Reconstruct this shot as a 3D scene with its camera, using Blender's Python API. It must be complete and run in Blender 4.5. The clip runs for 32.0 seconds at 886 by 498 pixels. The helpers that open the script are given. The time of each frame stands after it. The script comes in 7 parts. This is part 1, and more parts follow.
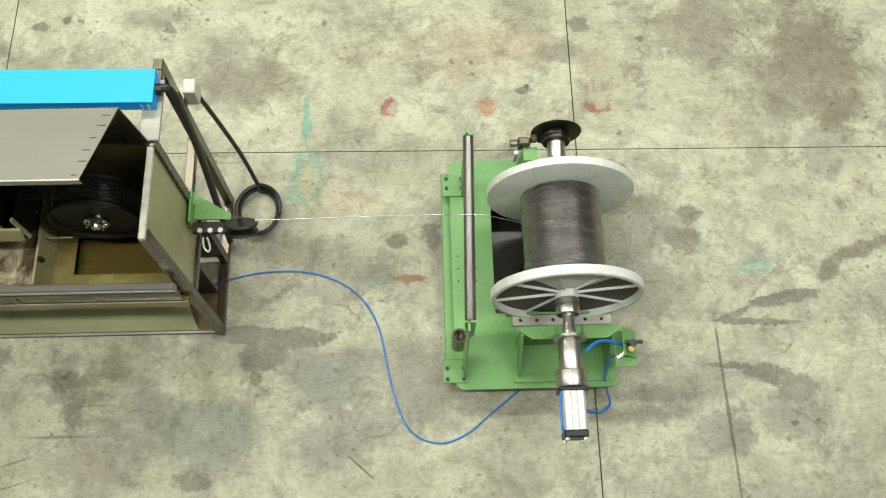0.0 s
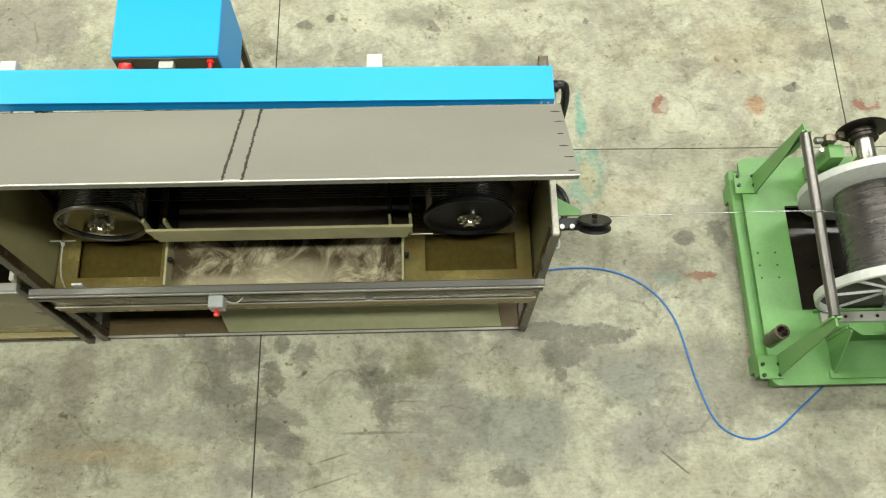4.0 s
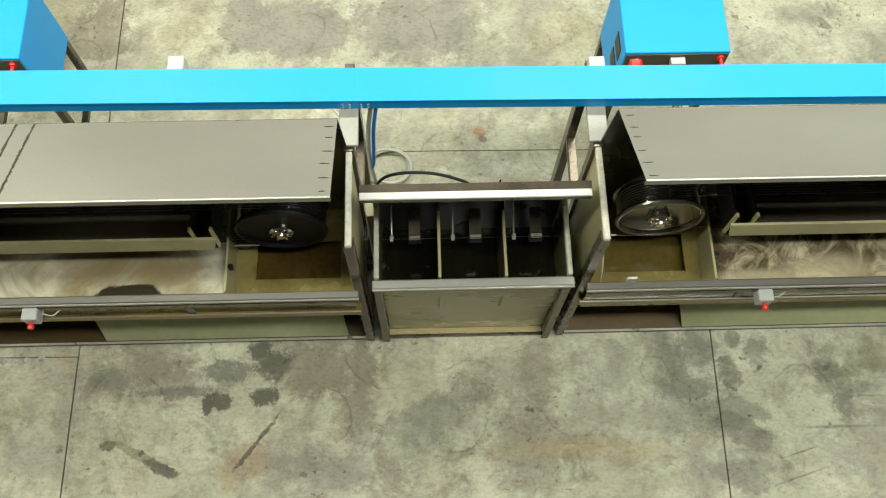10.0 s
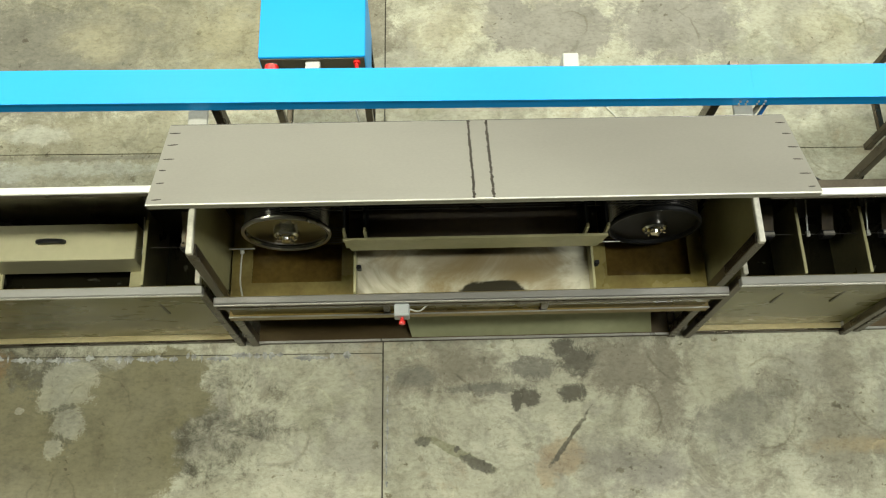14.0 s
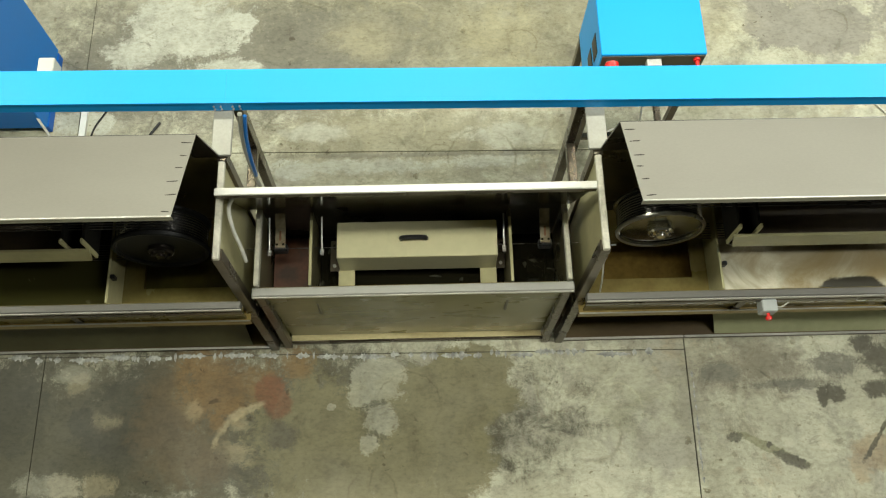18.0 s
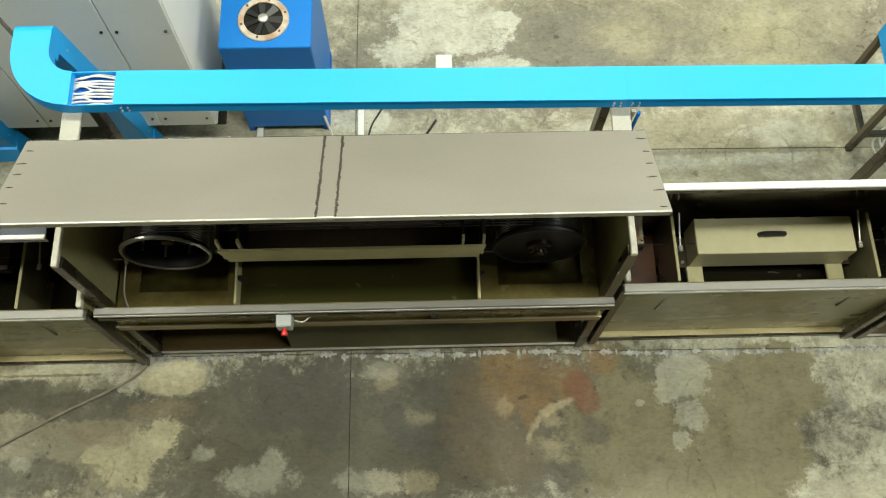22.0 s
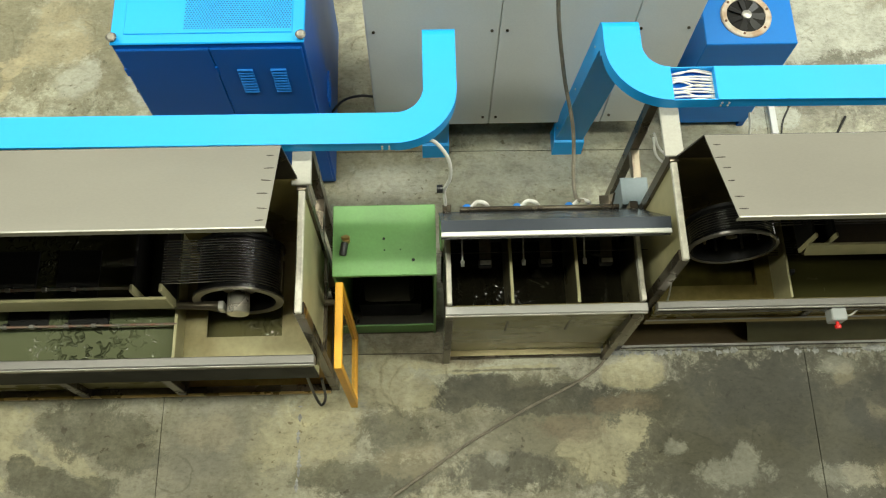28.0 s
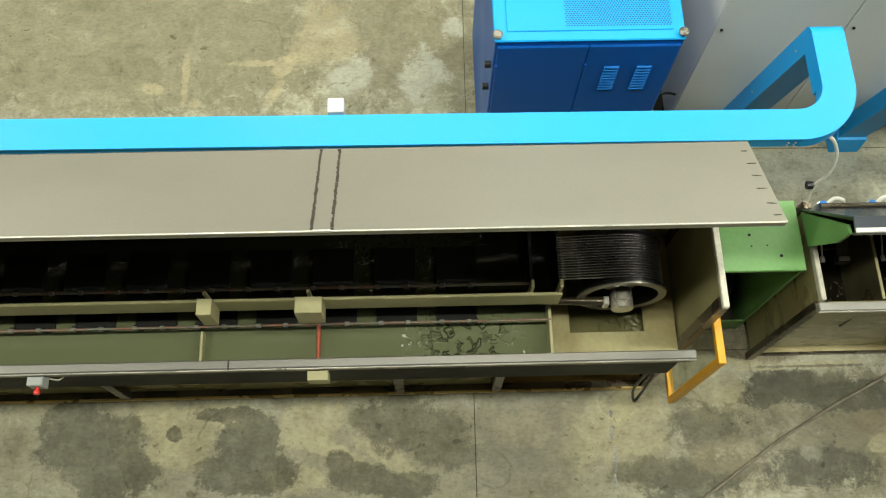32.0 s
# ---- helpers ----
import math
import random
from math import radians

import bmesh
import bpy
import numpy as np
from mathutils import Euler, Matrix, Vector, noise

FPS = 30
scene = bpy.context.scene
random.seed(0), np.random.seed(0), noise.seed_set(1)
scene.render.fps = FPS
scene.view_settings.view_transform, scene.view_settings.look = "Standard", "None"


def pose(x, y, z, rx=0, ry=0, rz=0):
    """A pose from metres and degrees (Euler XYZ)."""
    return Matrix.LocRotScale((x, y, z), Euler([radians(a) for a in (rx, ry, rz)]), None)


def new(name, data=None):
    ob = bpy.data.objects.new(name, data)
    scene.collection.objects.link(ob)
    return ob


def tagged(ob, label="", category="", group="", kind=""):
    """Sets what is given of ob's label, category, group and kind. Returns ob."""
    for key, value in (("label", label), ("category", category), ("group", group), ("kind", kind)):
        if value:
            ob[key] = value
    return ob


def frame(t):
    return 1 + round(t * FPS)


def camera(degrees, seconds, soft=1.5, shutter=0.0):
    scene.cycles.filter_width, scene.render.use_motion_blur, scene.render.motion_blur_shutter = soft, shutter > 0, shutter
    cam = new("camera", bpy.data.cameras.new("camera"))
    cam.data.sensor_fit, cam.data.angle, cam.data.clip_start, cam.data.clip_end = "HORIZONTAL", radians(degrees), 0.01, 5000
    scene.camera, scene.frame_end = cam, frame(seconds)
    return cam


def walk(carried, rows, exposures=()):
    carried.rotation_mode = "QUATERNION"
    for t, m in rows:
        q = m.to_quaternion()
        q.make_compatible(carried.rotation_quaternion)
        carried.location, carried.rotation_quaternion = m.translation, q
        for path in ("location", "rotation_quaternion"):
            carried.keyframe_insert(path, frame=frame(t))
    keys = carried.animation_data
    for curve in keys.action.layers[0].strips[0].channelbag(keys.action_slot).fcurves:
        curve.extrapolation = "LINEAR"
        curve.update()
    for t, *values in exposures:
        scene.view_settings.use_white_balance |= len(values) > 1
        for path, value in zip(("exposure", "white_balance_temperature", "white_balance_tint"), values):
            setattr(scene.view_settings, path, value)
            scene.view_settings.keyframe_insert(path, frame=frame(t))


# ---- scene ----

# ---------------------------------------------------------------- camera
cam = camera(52.6, 32.0, soft=1.15)
SPEED, DRIFT, SINK, EYE = 0.4311, 0.00471, 0.0008, 5.0
TILT, LEAN, TURN = 20.74, 1.932, -3.32


def carried_pose(t):
    return (pose(-0.0035 - SPEED * t, DRIFT * t, EYE - SINK * t, 0, 0, TURN)
            @ pose(0, 0, 0, TILT, 0, 0) @ pose(0, 0, 0, 0, 0, LEAN))


# the clip's camera settles its exposure a little on the way
walk(cam, [(t, carried_pose(t)) for t in range(0, 33, 2)],
     [(0, -0.12), (9, -0.10), (12, -0.08), (14, -0.15), (17, -0.18), (20, -0.14), (22, -0.03), (24, 0.03), (25.5, 0.0), (28, -0.09), (32, -0.08)])

# ---------------------------------------------------------------- light
world = bpy.data.worlds.new("hall_air")
scene.world = world
world.use_nodes = True
world.node_tree.nodes["Background"].inputs[0].default_value = (0.80, 0.86, 0.70, 1)
world.node_tree.nodes["Background"].inputs[1].default_value = 0.07


def strip_lamp(x, y, z, sx, sy, power, tint):
    lamp = bpy.data.lights.new("ceiling_lamp_light", "AREA")
    lamp.shape, lamp.size, lamp.size_y, lamp.energy = "RECTANGLE", sx, sy, power
    lamp.color = tint
    ob = new("ceiling_lamp_light", lamp)
    ob.matrix_world = pose(x, y, z)
    return ob


LAMPS = [(x, y) for x in (4.0, -2.0, -8.0, -14.0, -20.0) for y in (5.6, -0.2 if x > -5 else 0.7)]
POWER = {5.6: 405, -0.2: 350, 0.7: 368}
for lx, ly in LAMPS:
    strip_lamp(lx, ly, 8.30, 4.5, 0.5, POWER[ly] * (1.08 if lx > -5 else 0.94),
               (0.97, 1.0, 0.91) if lx > -5 else (0.99, 1.0, 0.83))


# ---------------------------------------------------------------- materials
def material(name, base, rough=0.6, metal=0.0, vary=0.12, scale=3.0, fine=60.0, bump=0.15, stretch=(1, 1, 1),
             second=None, spots=0.0, coat=0.0):
    """Base colour with variation at two scales, fine relief and uneven gloss."""
    m = bpy.data.materials.new(name)
    m.use_nodes = True
    nt = m.node_tree
    bsdf = nt.nodes["Principled BSDF"]
    co = nt.nodes.new("ShaderNodeTexCoord")
    mp = nt.nodes.new("ShaderNodeMapping")
    mp.inputs["Scale"].default_value = stretch
    nt.links.new(co.outputs["Object"], mp.inputs[0])
    n1 = nt.nodes.new("ShaderNodeTexNoise")
    n1.inputs["Scale"].default_value, n1.inputs["Detail"].default_value = scale, 5
    n2 = nt.nodes.new("ShaderNodeTexNoise")
    n2.inputs["Scale"].default_value, n2.inputs["Detail"].default_value = fine, 3
    for n in (n1, n2):
        nt.links.new(mp.outputs[0], n.inputs["Vector"])
    ramp = nt.nodes.new("ShaderNodeValToRGB")
    a, b = ramp.color_ramp.elements
    a.position, b.position = 0.30, 0.72
    other = second or tuple(c * (1 - 2.2 * vary) for c in base)
    a.color, b.color = (*other, 1), (*base, 1)
    mix = nt.nodes.new("ShaderNodeMix")
    mix.data_type, mix.blend_type = "RGBA", "MULTIPLY"
    mix.inputs[0].default_value = 1.0
    fr = nt.nodes.new("ShaderNodeMapRange")
    fr.inputs["From Min"].default_value, fr.inputs["From Max"].default_value = 0.3, 0.7
    fr.inputs["To Min"].default_value, fr.inputs["To Max"].default_value = 1 - vary, 1.0
    nt.links.new(n1.outputs["Fac"], ramp.inputs[0])
    nt.links.new(n2.outputs["Fac"], fr.inputs["Value"])
    nt.links.new(ramp.outputs[0], mix.inputs[6])
    nt.links.new(fr.outputs[0], mix.inputs[7])
    nt.links.new(mix.outputs[2], bsdf.inputs["Base Color"])
    rr = nt.nodes.new("ShaderNodeMapRange")
    rr.inputs["To Min"].default_value, rr.inputs["To Max"].default_value = max(rough - 0.12, 0.03), min(rough + 0.12, 1)
    nt.links.new(n1.outputs["Fac"], rr.inputs["Value"])
    nt.links.new(rr.outputs[0], bsdf.inputs["Roughness"])
    bsdf.inputs["Metallic"].default_value = metal
    bsdf.inputs["Coat Weight"].default_value = coat
    if bump:
        bp = nt.nodes.new("ShaderNodeBump")
        bp.inputs["Strength"].default_value, bp.inputs["Distance"].default_value = bump, 0.002
        nt.links.new(n2.outputs["Fac"], bp.inputs["Height"])
        nt.links.new(bp.outputs[0], bsdf.inputs["Normal"])
    return m


SIDESH = material("shaded_beige_sheet", (0.38, 0.355, 0.185), 0.42, 0, 0.10, 2, 30, 0.03, (1, 1, 1), (0.25, 0.23, 0.11))
STEEL = material("brushed_frame_steel", (0.175, 0.148, 0.108), 0.28, 0.75, 0.16, 4, 90, 0.1, (1, 1, 1), (0.07, 0.055, 0.038))
BRIGHT = material("bright_steel_edge", (0.68, 0.665, 0.61), 0.32, 0.6, 0.10, 6, 120, 0.08)
SHEET = material("dull_lid_sheet", (0.60, 0.578, 0.505), 0.38, 0.62, 0.05, 0.8, 160, 0.04, (0.5, 1, 1), (0.43, 0.405, 0.35))
BEIGE = material("beige_plastic_sheet", (0.50, 0.46, 0.255), 0.40, 0, 0.10, 3, 30, 0.03, (1, 1, 1), (0.31, 0.29, 0.155))
OCHRE = material("stained_beige_plastic", (0.165, 0.115, 0.026), 0.24, 0, 0.2, 4, 40, 0.1, (1, 1, 1), (0.15, 0.09, 0.03))
CREAM = material("cream_sheet_edge", (0.70, 0.67, 0.56), 0.55, 0.1, 0.12, 30, 90, 0.1)
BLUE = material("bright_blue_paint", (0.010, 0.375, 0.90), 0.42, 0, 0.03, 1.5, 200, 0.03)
MIDBLUE = material("unit_blue_paint", (0.005, 0.185, 0.62), 0.40, 0, 0.05, 2, 120, 0.03)
SHADEBLUE = material("shaded_blue_paint", (0.003, 0.112, 0.50), 0.40, 0, 0.05, 2, 120, 0.03)
for paint in (BLUE, MIDBLUE, SHADEBLUE):
    paint.node_tree.nodes["Principled BSDF"].inputs["Specular IOR Level"].default_value = 0.28
GREEN = material("green_machine_paint", (0.165, 0.365, 0.112), 0.45, 0, 0.10, 4, 80, 0.06)
YELLOW = material("orange_yellow_paint", (0.85, 0.42, 0.02), 0.45, 0, 0.08, 5, 80, 0.04)
GREY = material("grey_cabinet_paint", (0.78, 0.79, 0.74), 0.5, 0, 0.05, 1.2, 150, 0.03)
BLACK = material("black_rubber", (0.012, 0.012, 0.013), 0.42, 0, 0.2, 8, 90, 0.1)
DARK = material("dark_shade_plastic", (0.035, 0.028, 0.018), 0.3, 0, 0.3, 5, 50, 0.15)
WHITE = material("white_plastic", (0.72, 0.73, 0.70), 0.45, 0, 0.06, 5, 60, 0.04)
FLANGE = material("worn_white_spool_paint", (0.70, 0.72, 0.68), 0.5, 0, 0.10, 5, 40, 0.08, (1, 1, 1), (0.55, 0.56, 0.52))
WIRE = material("drawn_steel_wire", (0.22, 0.21, 0.20), 0.3, 0.9, 0.2, 9, 200, 0.1)
RED = material("red_signal_plastic", (0.75, 0.02, 0.015), 0.3, 0, 0.05, 5, 60, 0.02)
HOSE = material("blue_air_hose", (0.02, 0.19, 0.62), 0.35, 0, 0.05, 5, 60, 0.02)
CABLE = material("grey_cable_jacket", (0.55, 0.54, 0.45), 0.5, 0, 0.08, 8, 60, 0.05)
BRASS = material("tarnished_brass", (0.55, 0.38, 0.14), 0.35, 0.8, 0.1, 12, 60, 0.05)

PLATEG = material("dull_plate_steel", (0.40, 0.39, 0.34), 0.55, 0.25, 0.1, 6, 90, 0.06)
WEB = material("shade_brown_spool_web", (0.12, 0.10, 0.085), 0.6, 0.3, 0.2, 7, 60, 0.1)
WHEELG = material("wire_grooved_drum", (0.06, 0.06, 0.062), 0.3, 0.8, 0.1, 6, 90, 0.05)
WIREB = material("bright_wire", (0.42, 0.41, 0.43), 0.24, 0.95, 0.05, 6, 100, 0.0)
WIREW = material("wound_steel_wire", (0.40, 0.38, 0.375), 0.27, 0.92, 0.06, 5, 240, 0.03, (1, 8, 1), (0.32, 0.295, 0.29))
REDOX = material("red_copper_rod", (0.42, 0.10, 0.05), 0.45, 0.3, 0.15, 10, 60, 0.05)
ROLL = material("machined_steel", (0.43, 0.41, 0.375), 0.30, 0.9, 0.05, 2.5, 120, 0.03)
ROLLER = material("oiled_roller_steel", (0.22, 0.205, 0.19), 0.35, 0.8, 0.12, 6, 120, 0.04)
COVER = material("pale_cover_plastic", (0.62, 0.58, 0.36), 0.40, 0, 0.06, 3, 25, 0.02)
REDFLOOR = material("rust_red_sediment", (0.22, 0.075, 0.035), 0.5, 0, 0.25, 6, 50, 0.15, (1, 1, 1), (0.06, 0.03, 0.018))
# tank plastic: ochre oil stain, darkened further as inside shade
INNER = material("oil_and_shade_plastic", (0.28, 0.23, 0.08), 0.26, 0, 0.15, 3, 50, 0.08, (1, 1, 1), (0.12, 0.095, 0.032))
PANEL = material("olive_front_panel", (0.315, 0.295, 0.140), 0.28, 0, 0.10, 2.5, 25, 0.02, (1, 1, 2.5), (0.24, 0.215, 0.105))
PANELG = material("green_grey_lower_panel", (0.46, 0.465, 0.275), 0.34, 0, 0.10, 2.5, 25, 0.02, (1, 1, 1), (0.34, 0.345, 0.19))
HUBM = material("polished_hub_steel", (0.78, 0.75, 0.68), 0.16, 1.0, 0.08, 5, 90, 0.03)
LIDIN = material("glossy_lid_shade", (0.20, 0.172, 0.098), 0.16, 0.85, 0.1, 3, 90, 0.04)
TANKB = material("shade_brown_tank_back", (0.15, 0.12, 0.045), 0.3, 0, 0.2, 3, 50, 0.08, (1, 1, 1), (0.05, 0.038, 0.014))
GOLDEN = material("golden_lit_ledge", (0.44, 0.31, 0.070), 0.5, 0, 0.2, 1.6, 50, 0.08, (1, 1, 1), (0.12, 0.078, 0.020))
TANNED = material("tan_floor_sheet", (0.19, 0.135, 0.055), 0.4, 0, 0.15, 3, 50, 0.08, (0.5, 1, 1), (0.08, 0.052, 0.020))
TEALHOSE = material("teal_hose", (0.03, 0.26, 0.20), 0.4, 0, 0.1, 8, 60, 0.05)
ALU = material("anodised_aluminium", (0.62, 0.63, 0.62), 0.4, 0.4, 0.05, 8, 90, 0.03)
DISC = material("dark_brake_disc", (0.06, 0.05, 0.045), 0.35, 0.8, 0.2, 8, 60, 0.05)
AMBER = material("orange_plastic", (0.62, 0.30, 0.06), 0.5, 0, 0.1, 8, 60, 0.05)
FANW = material("rusty_white_ring", (0.66, 0.62, 0.52), 0.5, 0.2, 0.1, 16, 60, 0.1, (1, 1, 1), (0.40, 0.25, 0.14))
RUSTY = material("rusty_screw", (0.25, 0.12, 0.06), 0.7, 0.3, 0.2, 20, 60, 0.1)
BLADE = material("black_fan_blade", (0.035, 0.035, 0.035), 0.35, 0.2, 0.1, 8, 60, 0.05)
HOLE = material("dark_hole", (0.006, 0.085, 0.27), 0.8, 0, 0.1, 8, 60, 0)
DUSTY = material("dusty_hose", (0.28, 0.245, 0.18), 0.7, 0, 0.2, 12, 60, 0.1)
GREYBLUE = material("grey_blue_paint", (0.20, 0.25, 0.27), 0.45, 0, 0.08, 5, 60, 0.05)


# ---------------------------------------------------------------- building helpers
def mesh_object(name, bm, mat, parent=None, label="", smooth=False):
    me = bpy.data.meshes.new(name)
    bmesh.ops.recalc_face_normals(bm, faces=bm.faces)
    bm.to_mesh(me)
    bm.free()
    me.materials.append(mat)
    if smooth:
        for poly in me.polygons:
            poly.use_smooth = True
        me.set_sharp_from_angle(angle=radians(35))
    ob = new(name, me)
    if parent is not None:
        ob.parent = parent
        ob.matrix_parent_inverse = Matrix.Translation(parent.matrix_world.translation).inverted()
    if label:
        ob["label"] = label
    return ob


def part(name, bm, mat, parent, label="", smooth=False):
    return mesh_object(name, bm, mat, parent, label, smooth)


def thing(name, label, category, group="", kind="", at=(0, 0, 0)):
    ob = new(name)
    ob.empty_display_size = 0.1
    ob.location = at
    bpy.context.view_layer.update()
    return tagged(ob, label, category, group, kind)


def box(x0, x1, y0, y1, z0, z1, bev=0.003, bm=None):
    own = bm is None
    bm = bmesh.new() if own else bm
    r = bmesh.ops.create_cube(bm, size=1.0)
    vs = r["verts"]
    bmesh.ops.scale(bm, vec=(abs(x1 - x0), abs(y1 - y0), abs(z1 - z0)), verts=vs)
    bmesh.ops.translate(bm, vec=((x0 + x1) / 2, (y0 + y1) / 2, (z0 + z1) / 2), verts=vs)
    if bev:
        es = {e for v in vs for e in v.link_edges}
        bmesh.ops.bevel(bm, geom=list(es), offset=bev, segments=1, affect="EDGES")
    return bm


def cyl(p, q, r, r2=None, seg=24, bev=0.0, bm=None, cap=True):
    """A cylinder or cone from p to q."""
    own = bm is None
    bm = bmesh.new() if own else bm
    p, q = Vector(p), Vector(q)
    d = q - p
    res = bmesh.ops.create_cone(bm, cap_ends=cap, segments=seg, radius1=r, radius2=r if r2 is None else r2, depth=d.length)
    m = Matrix.Translation((p + q) / 2) @ d.to_track_quat("Z", "Y").to_matrix().to_4x4()
    bmesh.ops.transform(bm, matrix=m, verts=res["verts"])
    if bev:
        es = {e for v in res["verts"] for e in v.link_edges if len([f for f in e.link_faces if len(f.verts) > 4]) == 1}
        bmesh.ops.bevel(bm, geom=list(es), offset=bev, segments=2, affect="EDGES")
    return bm


def lathe(profile, origin, axis, seg=40, bm=None):
    """A turned body: profile rows of (radius, distance along the axis)."""
    own = bm is None
    bm = bmesh.new() if own else bm
    m = Matrix.Translation(origin) @ Vector(axis).to_track_quat("Z", "Y").to_matrix().to_4x4()
    rings = []
    for r, d in profile:
        if r < 1e-6:
            rings.append([bm.verts.new(m @ Vector((0, 0, d)))])
        else:
            rings.append([bm.verts.new(m @ Vector((r * math.cos(2 * math.pi * i / seg), r * math.sin(2 * math.pi * i / seg), d))) for i in range(seg)])
    for a, b in zip(rings, rings[1:]):
        for i in range(seg):
            j = (i + 1) % seg
            if len(a) == 1 and len(b) == 1:
                continue
            if len(a) == 1:
                bm.faces.new((a[0], b[i], b[j]))
            elif len(b) == 1:
                bm.faces.new((a[i], b[0], a[j]))
            else:
                bm.faces.new((a[i], b[i], b[j], a[j]))
    return bm


def prism(outline, axis, a, b, bm=None, bev=0.0):
    """An outline of 2D points pushed along 'x' (outline y, z), 'y' (outline x, z) or 'z' (outline x, y)."""
    own = bm is None
    bm = bmesh.new() if own else bm

    def at(u, v, w):
        return {"x": (w, u, v), "y": (u, w, v), "z": (u, v, w)}[axis]
    lo = [bm.verts.new(at(u, v, a)) for u, v in outline]
    hi = [bm.verts.new(at(u, v, b)) for u, v in outline]
    fs = [bm.faces.new(lo), bm.faces.new(hi[::-1])]
    n = len(outline)
    for i in range(n):
        fs.append(bm.faces.new((lo[i], hi[i], hi[(i + 1) % n], lo[(i + 1) % n])))
    if bev:
        bmesh.ops.recalc_face_normals(bm, faces=fs)
        es = {e for f in fs for e in f.edges}
        bmesh.ops.bevel(bm, geom=list(es), offset=bev, segments=1, affect="EDGES")
    return bm


def smooth_line(points, n=8):
    """Points along a Catmull-Rom curve."""
    ps = [Vector(p) for p in points]
    ps = [2 * ps[0] - ps[1]] + ps + [2 * ps[-1] - ps[-2]]
    out = []
    for i in range(1, len(ps) - 2):
        p0, p1, p2, p3 = ps[i - 1:i + 3]
        for k in range(n):
            t = k / n
            out.append(0.5 * ((2 * p1) + (p2 - p0) * t + (2 * p0 - 5 * p1 + 4 * p2 - p3) * t * t + (3 * p1 - p0 - 3 * p2 + p3) * t ** 3))
    out.append(ps[-2])
    return out


def tube(points, r, seg=8, n=8, bm=None, raw=False):
    own = bm is None
    bm = bmesh.new() if own else bm
    pts = [Vector(p) for p in points] if raw else smooth_line(points, n)
    rings = []
    side = None
    for i, p in enumerate(pts):
        d = (pts[min(i + 1, len(pts) - 1)] - pts[max(i - 1, 0)]).normalized()
        if side is None:
            side = d.cross(Vector((0, 0, 1)) if abs(d.z) < 0.9 else Vector((1, 0, 0))).normalized()
        else:
            side = (side - d * side.dot(d)).normalized()
        up = d.cross(side)
        rings.append([bm.verts.new(p + r * (side * math.cos(2 * math.pi * k / seg) + up * math.sin(2 * math.pi * k / seg))) for k in range(seg)])
    for a, b in zip(rings, rings[1:]):
        for k in range(seg):
            bm.faces.new((a[k], b[k], b[(k + 1) % seg], a[(k + 1) % seg]))
    bm.faces.new(rings[0][::-1])
    bm.faces.new(rings[-1])
    return bm


# ---------------------------------------------------------------- hall
PATCHES = []


def patch(colour, amount, edge, fray, *blobs):
    """A stain, worn patch or painted shadow on the floor: colour, strength, softness and raggedness of its edge, and
    the ovals (x, y, half-axes, turn) that make up its outline."""
    PATCHES.append((colour, amount, edge, fray, blobs))


OLIVED, OLIVEM, OLIVEC = (0.078, 0.073, 0.046), (0.210, 0.194, 0.125), (0.168, 0.152, 0.082)
GREYM, GREYV, GREYB = (0.155, 0.147, 0.115), (0.245, 0.230, 0.190), (0.240, 0.243, 0.205)
BROWNG, BROWNW, DIRTSHADE = (0.190, 0.172, 0.125), (0.165, 0.130, 0.078), (0.085, 0.078, 0.053)
OIL, OILW, SCRATCH = (0.054, 0.052, 0.035), (0.100, 0.094, 0.058), (0.110, 0.098, 0.070)
GREENISH, ORANGE, RUSTB = (0.190, 0.190, 0.105), (0.390, 0.300, 0.160), (0.310, 0.215, 0.115)
RUSTY1, REDB, SAND = (0.180, 0.114, 0.046), (0.150, 0.062, 0.028), (0.420, 0.360, 0.225)
PALEG, PALEY, PALEB = (0.400, 0.395, 0.315), (0.410, 0.375, 0.235), (0.450, 0.455, 0.390)
TEAL, REDDISH, RUST = (0.170, 0.320, 0.250), (0.240, 0.090, 0.055), (0.300, 0.150, 0.070)
patch(OLIVED, 1.22, 0.45, 0.51, (-9.00, 0.93, 1.740, 0.466, 0), (-10.14, 0.90, 0.923, 0.496, 0))
patch(OLIVED, 1.22, 0.40, 0.51, (-10.53, 0.88, 1.489, 0.353, 0), (-11.69, 1.15, 0.408, 0.096, 0))
patch(OLIVEM, 0.76, 0.50, 0.66, (-13.61, 0.79, 1.537, 0.422, 0), (-15.61, 0.90, 0.764, 0.368, 0), (-11.74, 0.86, 0.782, 0.342, 0))
patch(OLIVEM, 0.91, 0.60, 0.66, (-7.85, 3.48, 1.219, 0.478, 0), (-6.89, 3.46, 0.519, 0.436, 0))
patch(GREYM, 1.15, 0.70, 0.70, (-8.75, 3.25, 0.85, 0.50, 0), (-9.6, 3.3, 0.5, 0.45, 0))
patch(OLIVEM, 0.83, 0.60, 0.66, (-7.79, 2.69, 0.985, 0.237, 0))
patch(OLIVEM, 1.13, 0.50, 0.66, (-15.57, 3.48, 1.526, 0.646, 0), (-13.89, 3.41, 0.584, 0.513, 0))
patch(OLIVEM, 1.15, 0.50, 0.66, (-12.83, 2.76, 0.904, 0.317, 0))
patch(GREYM, 0.96, 0.16, 0.39, (-1.03, 1.39, 0.211, 0.054, 0), (-0.93, 1.26, 0.129, 0.099, 20), (-0.97, 1.13, 0.038, 0.045, 0), (-0.73, 1.36, 0.195, 0.054, 0))
